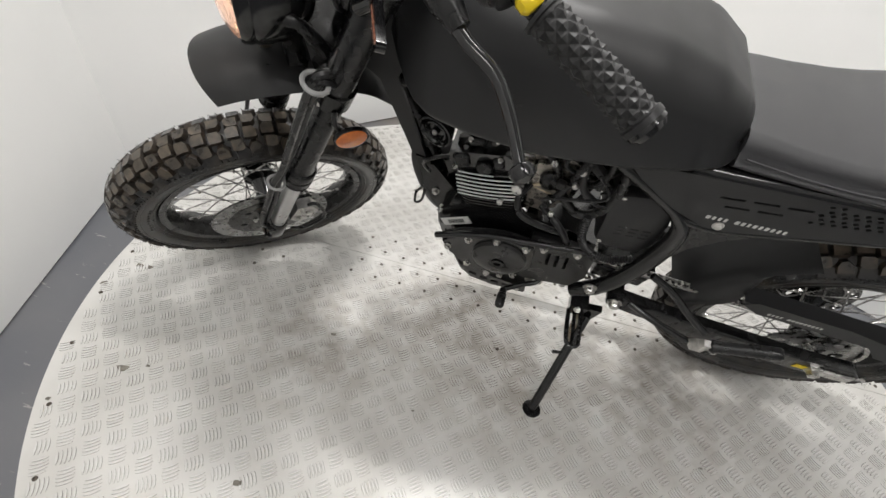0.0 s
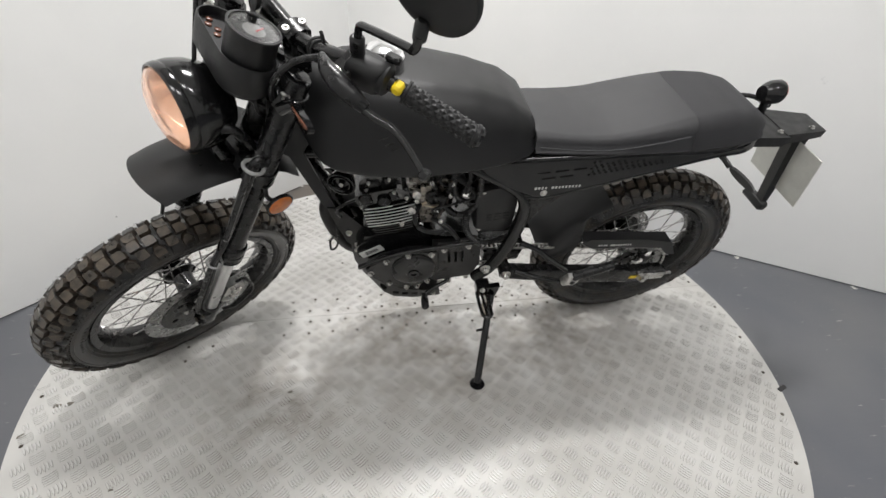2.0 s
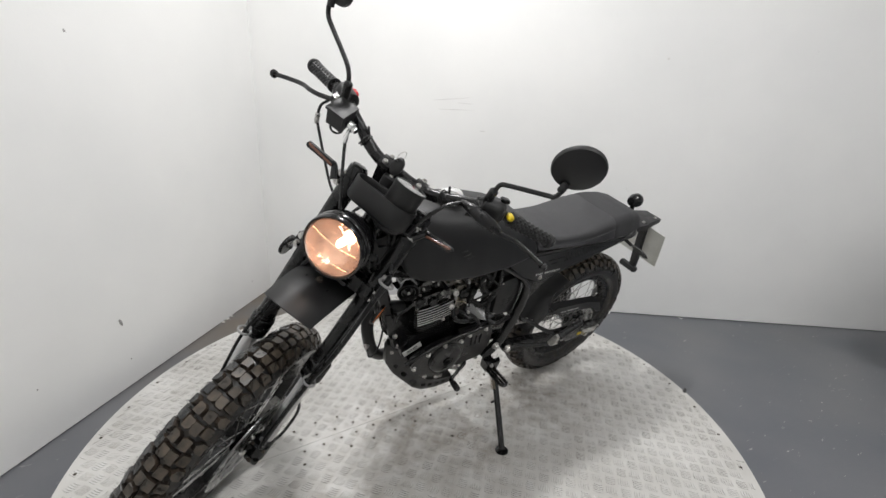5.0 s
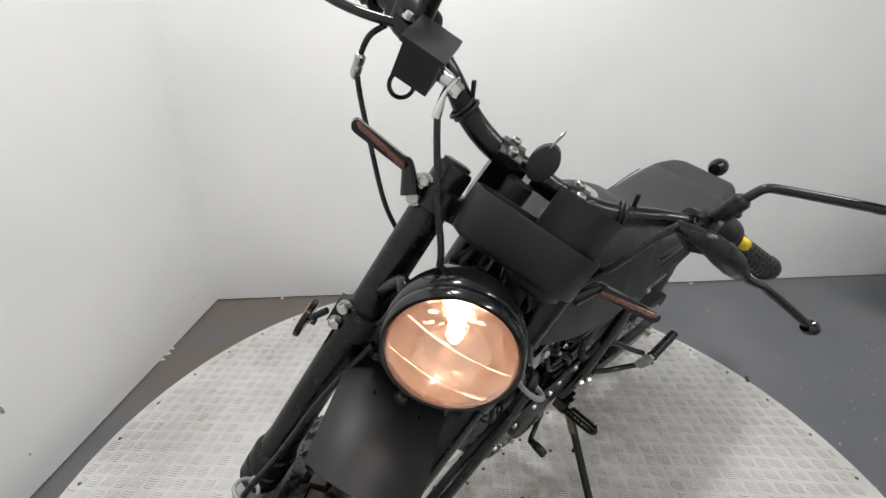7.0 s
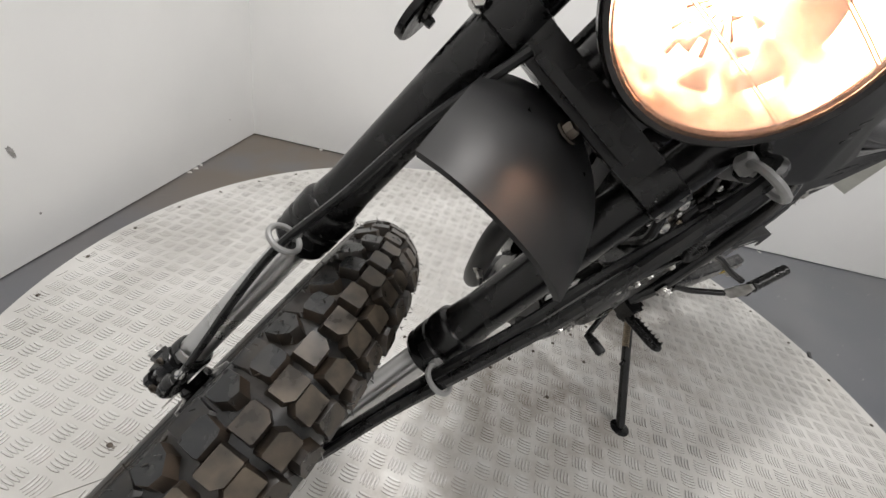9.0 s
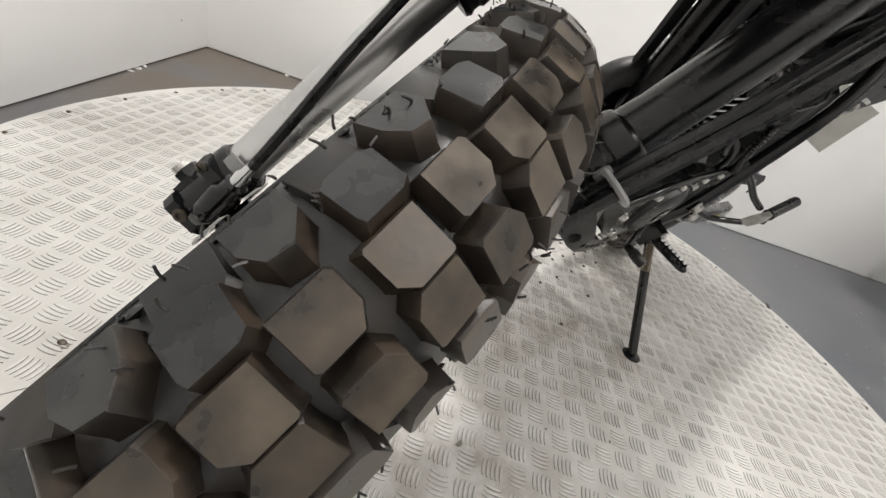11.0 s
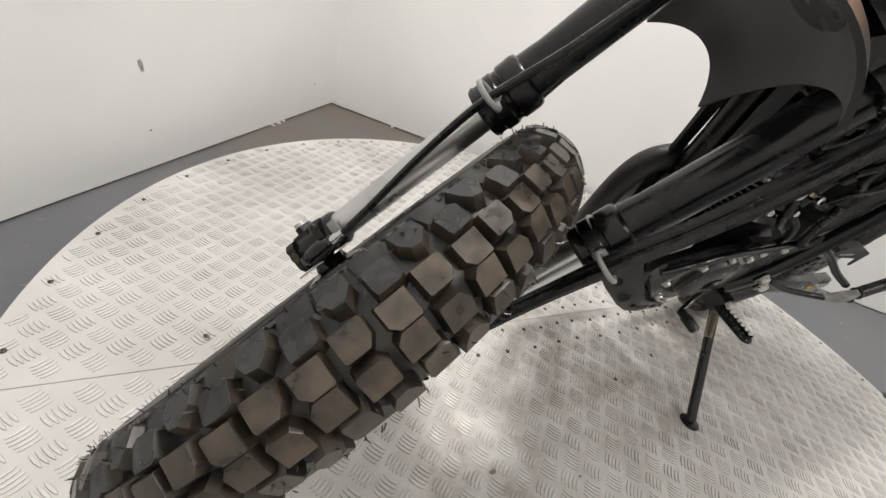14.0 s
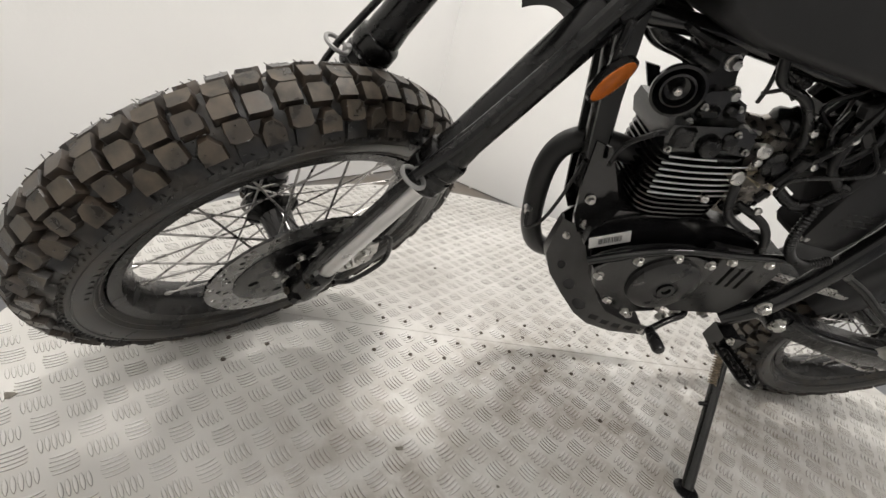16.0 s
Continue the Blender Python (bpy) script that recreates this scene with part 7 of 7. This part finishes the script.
# ---- marks on the walls ----


def on_wall(u, out, along, z, w, h, rot=0, proud=0.0006):
    p = CORNER + u * along + out * proud
    return pose(p.x, p.y, z, 0, 0, math.degrees(math.atan2(u.y, u.x))) @ Matrix.Rotation(radians(rot), 4, "Y") @ Matrix.Diagonal((w, 1, h, 1))


SMUDGE = mat("grey_wall_smudge", (0.68, 0.675, 0.66), 0.6, var=0.2, scale=60)
MARK = mat("dark_wall_mark", (0.34, 0.33, 0.32), 0.6, var=0.3, scale=90)
CHIP = mat("bare_white_plaster_chip", (0.74, 0.73, 0.70), 0.7, var=0.08, scale=60, bump=0.4)
NB, NL = Vector((UR.y, -UR.x)), Vector((-UL.y, UL.x))


def blot(seed, n=14, rough=0.25):
    """A flat ragged patch about one unit across, in x and z."""
    rng = random.Random(seed)
    rim = [(0.5 * (1 + rng.uniform(-rough, rough)) * math.cos(2 * math.pi * k / n), 0.5 * (1 + rng.uniform(-rough, rough)) * math.sin(2 * math.pi * k / n)) for k in range(n)]
    return loft(Geo(), [[(x, e, z) for x, z in rim] for e in (-0.0004, 0.0004)])


wall_back, wall_left = bpy.data.objects["wall_back"], bpy.data.objects["wall_left"]
rows = (
    (UR, NB, wall_back, 1.19, 1.218, 0.215, 0.004, -5, SMUDGE, "scuff"), (UR, NB, wall_back, 1.22, 1.160, 0.190, 0.004, 0, SMUDGE, "scuff"), (UR, NB, wall_back, 1.27, 1.196, 0.09, 0.003, 4, SMUDGE, "scuff"),
    (UR, NB, wall_back, 1.383, 1.045, 0.034, 0.006, 3, SMUDGE, "scuff"), (UR, NB, wall_back, 2.37, 1.465, 0.016, 0.012, 0, SMUDGE, "smudge"),
    (UL, NL, wall_left, 1.126, 0.242, 0.012, 0.032, 20, MARK, "smudge"), (UL, NL, wall_left, 1.118, 1.321, 0.008, 0.012, 0, MARK, "mark"), (UL, NL, wall_left, 1.464, 0.158, 0.006, 0.006, 0, MARK, "mark"),
    (UL, NL, wall_left, 1.111, 0.065, 0.007, 0.006, 0, MARK, "mark"), (UL, NL, wall_left, 0.208, 0.075, 0.006, 0.008, 0, MARK, "mark"),
)
for k, (u, out, parent, along, z, w, h, rot, material, name) in enumerate(rows):
    ob = part(name, blot(k + 5), material, parent, "grey rub mark" if material is SMUDGE else "small dark mark")
    ob.matrix_local = on_wall(u, out, along, z, w, h, rot)

# plaster broken away along the foot of the wall
floor_ob = bpy.data.objects["floor"]
rng = random.Random(21)
for x, y, size in ((1.225, -1.365, 0.026), (1.20, -1.40, 0.034), (1.175, -1.425, 0.020), (0.62, -1.548, 0.02), (0.30, -1.296, 0.016), (-0.9, -0.36, 0.022), (-1.25, -0.08, 0.03)):
    g = Geo()
    hull(g, [(x + size * rng.uniform(-0.5, 0.5), y + size * rng.uniform(-0.5, 0.5), FLOOR_Z + q) for q in (0.0003, 0.004 * rng.random() + 0.001) for _ in range(6)])
    part("plaster_chip", g, CHIP, floor_ob, "chip of white plaster")

# ---- a second motorcycle parked by the back wall ----

parked = tagged(new("parked_motorcycle"), "dark motorcycle parked on the floor by the back wall", "motorcycle")
parked.location = (-1.775, 0.935, FLOOR_Z)
parked.rotation_euler = (radians(-5), 0, radians(148))
# own axes: x ahead, away from the table, y to its left, z up; it leans on its stand


def pk(name, g, material, label="", parent=None, sharp=38):
    return part(name, g, material, parent or parked, label, None, sharp)


def parked_wheel(x, R):
    g = Geo()
    s_ = 0.055
    lathe(g, (x, 0, R), Y, [(R - s_ + s_ * math.cos(a), s_ * math.sin(a)) for a in np.linspace(-2.5, 2.5, 25)], 64, True)
    tyre = pk("tyre", g, RUBBER, "black road tyre")
    g = Geo()
    ri = R - 2 * s_ + 0.006
    lathe(g, (x, 0, R), Y, [(ri + 0.008, -0.04), (ri, -0.032), (ri - 0.012, 0), (ri, 0.032), (ri + 0.008, 0.04), (ri - 0.01, 0.034), (ri - 0.022, 0), (ri - 0.01, -0.034)], 56, True)
    rim = pk("rim", g, ALLOY, "grey cast rim")
    for k in range(5):
        a = 2 * math.pi * k / 5
        g = Geo()
        tube(g, [(x + 0.03 * math.cos(a), 0, R + 0.03 * math.sin(a)), (x + ri * 0.97 * math.cos(a), 0, R + ri * 0.97 * math.sin(a))], [0.016, 0.011], 8, 0)
        pk("cast_spoke", g, ALLOY, "", rim)
    g = Geo()
    lathe(g, (x, -0.07, R), Y, [(0.012, 0), (0.035, 0.01), (0.035, 0.13), (0.012, 0.14)], 20)
    pk("hub", g, SATIN, "", rim)


parked_wheel(0.0, 0.285)
parked_wheel(1.32, 0.305)
for side in (-1, 1):
    g = Geo()
    tube(g, [(0.0, side * 0.085, 0.305), (0.46, side * 0.10, 0.40)], [0.020, 0.028], 12, 0)
    pk("swing_arm", g, SATIN, "black swing arm")
    g = Geo()
    tube(g, [(0.10, side * 0.12, 0.40), (0.24, side * 0.12, 0.66)], [0.026, 0.026], 14, 0)
    pk("shock", g, CHROME, "chrome rear shock")
    g = Geo()
    tube(g, [(1.32, side * 0.10, 0.305), (1.05, side * 0.10, 0.86)], 0.026, 14, 0)
    pk("fork_leg", g, SATIN, "black fork leg")
g = Geo()
tube(g, [(0.02, -0.17, 0.265), (0.05, -0.17, 0.27), (0.28, -0.165, 0.31), (0.50, -0.14, 0.29), (0.80, -0.10, 0.26)], [0.030, 0.044, 0.046, 0.028, 0.022, 0.022], 18, 5)
pk("silencer", g, SATIN, "black silencer with a chrome rim")
g = Geo()
hull(g, [(x, y_, z) for x, z in ((0.42, 0.28), (0.82, 0.25), (0.90, 0.45), (0.84, 0.66), (0.55, 0.68), (0.42, 0.45)) for y_ in (-0.13, 0.13)])
pk("engine", g, CAST, "dark engine block")
g = Geo()
loft(g, [[(x, y_, z) for _, x, y_, z in [(0, p[0], p[1], p[2]) for p in rounded(xx, w, z0, z1, 0.05, 0.02, 0.01, 6, 0.01)]] for xx, w, z0, z1 in ((0.56, 0.08, 0.72, 0.86), (0.70, 0.13, 0.70, 0.93), (0.92, 0.12, 0.72, 0.95), (1.02, 0.07, 0.78, 0.92))])
pk("fuel_tank", g, GLOSS, "black fuel tank")
g = Geo()
loft(g, [[tuple(p) for p in rounded(xx, w, z0, z1, 0.03, 0.015, 0.006, 6, 0.01)] for xx, w, z0, z1 in ((0.14, 0.07, 0.76, 0.80), (0.20, 0.11, 0.75, 0.83), (0.36, 0.12, 0.73, 0.83), (0.56, 0.10, 0.72, 0.80))])
pk("seat", g, SEAT, "black seat")
g = Geo()
hull(g, [(x, y_, z) for x, z, y0 in ((0.27, 0.43, 0.20), (0.40, 0.40, 0.20), (0.66, 0.46, 0.17), (0.62, 0.60, 0.15), (0.34, 0.56, 0.17)) for y_ in (y0, y0 + 0.02)])
pk("side_panel", g, WHITEPL, "white side panel")
g = Geo()
tube(g, [(0.98, -0.36, 1.06), (1.02, -0.2, 1.07), (1.06, 0, 1.02), (1.02, 0.2, 1.07), (0.98, 0.36, 1.06)], 0.013, 12, 6)
pk("handlebar", g, SATIN, "black handlebar")
g = Geo()
lathe(g, (1.16, 0, 0.92), (1, 0, -0.1), [(0.02, -0.09), (0.07, -0.05), (0.085, 0), (0.08, 0.02), (0, 0.03)], 28)
pk("headlight", g, GLOSS, "round headlight")
g = Geo()
tube(g, [(0.55, 0.14, 0.30), (0.60, 0.28, 0.006)], 0.011, 10, 0)
pk("side_stand", g, SATIN, "side stand")
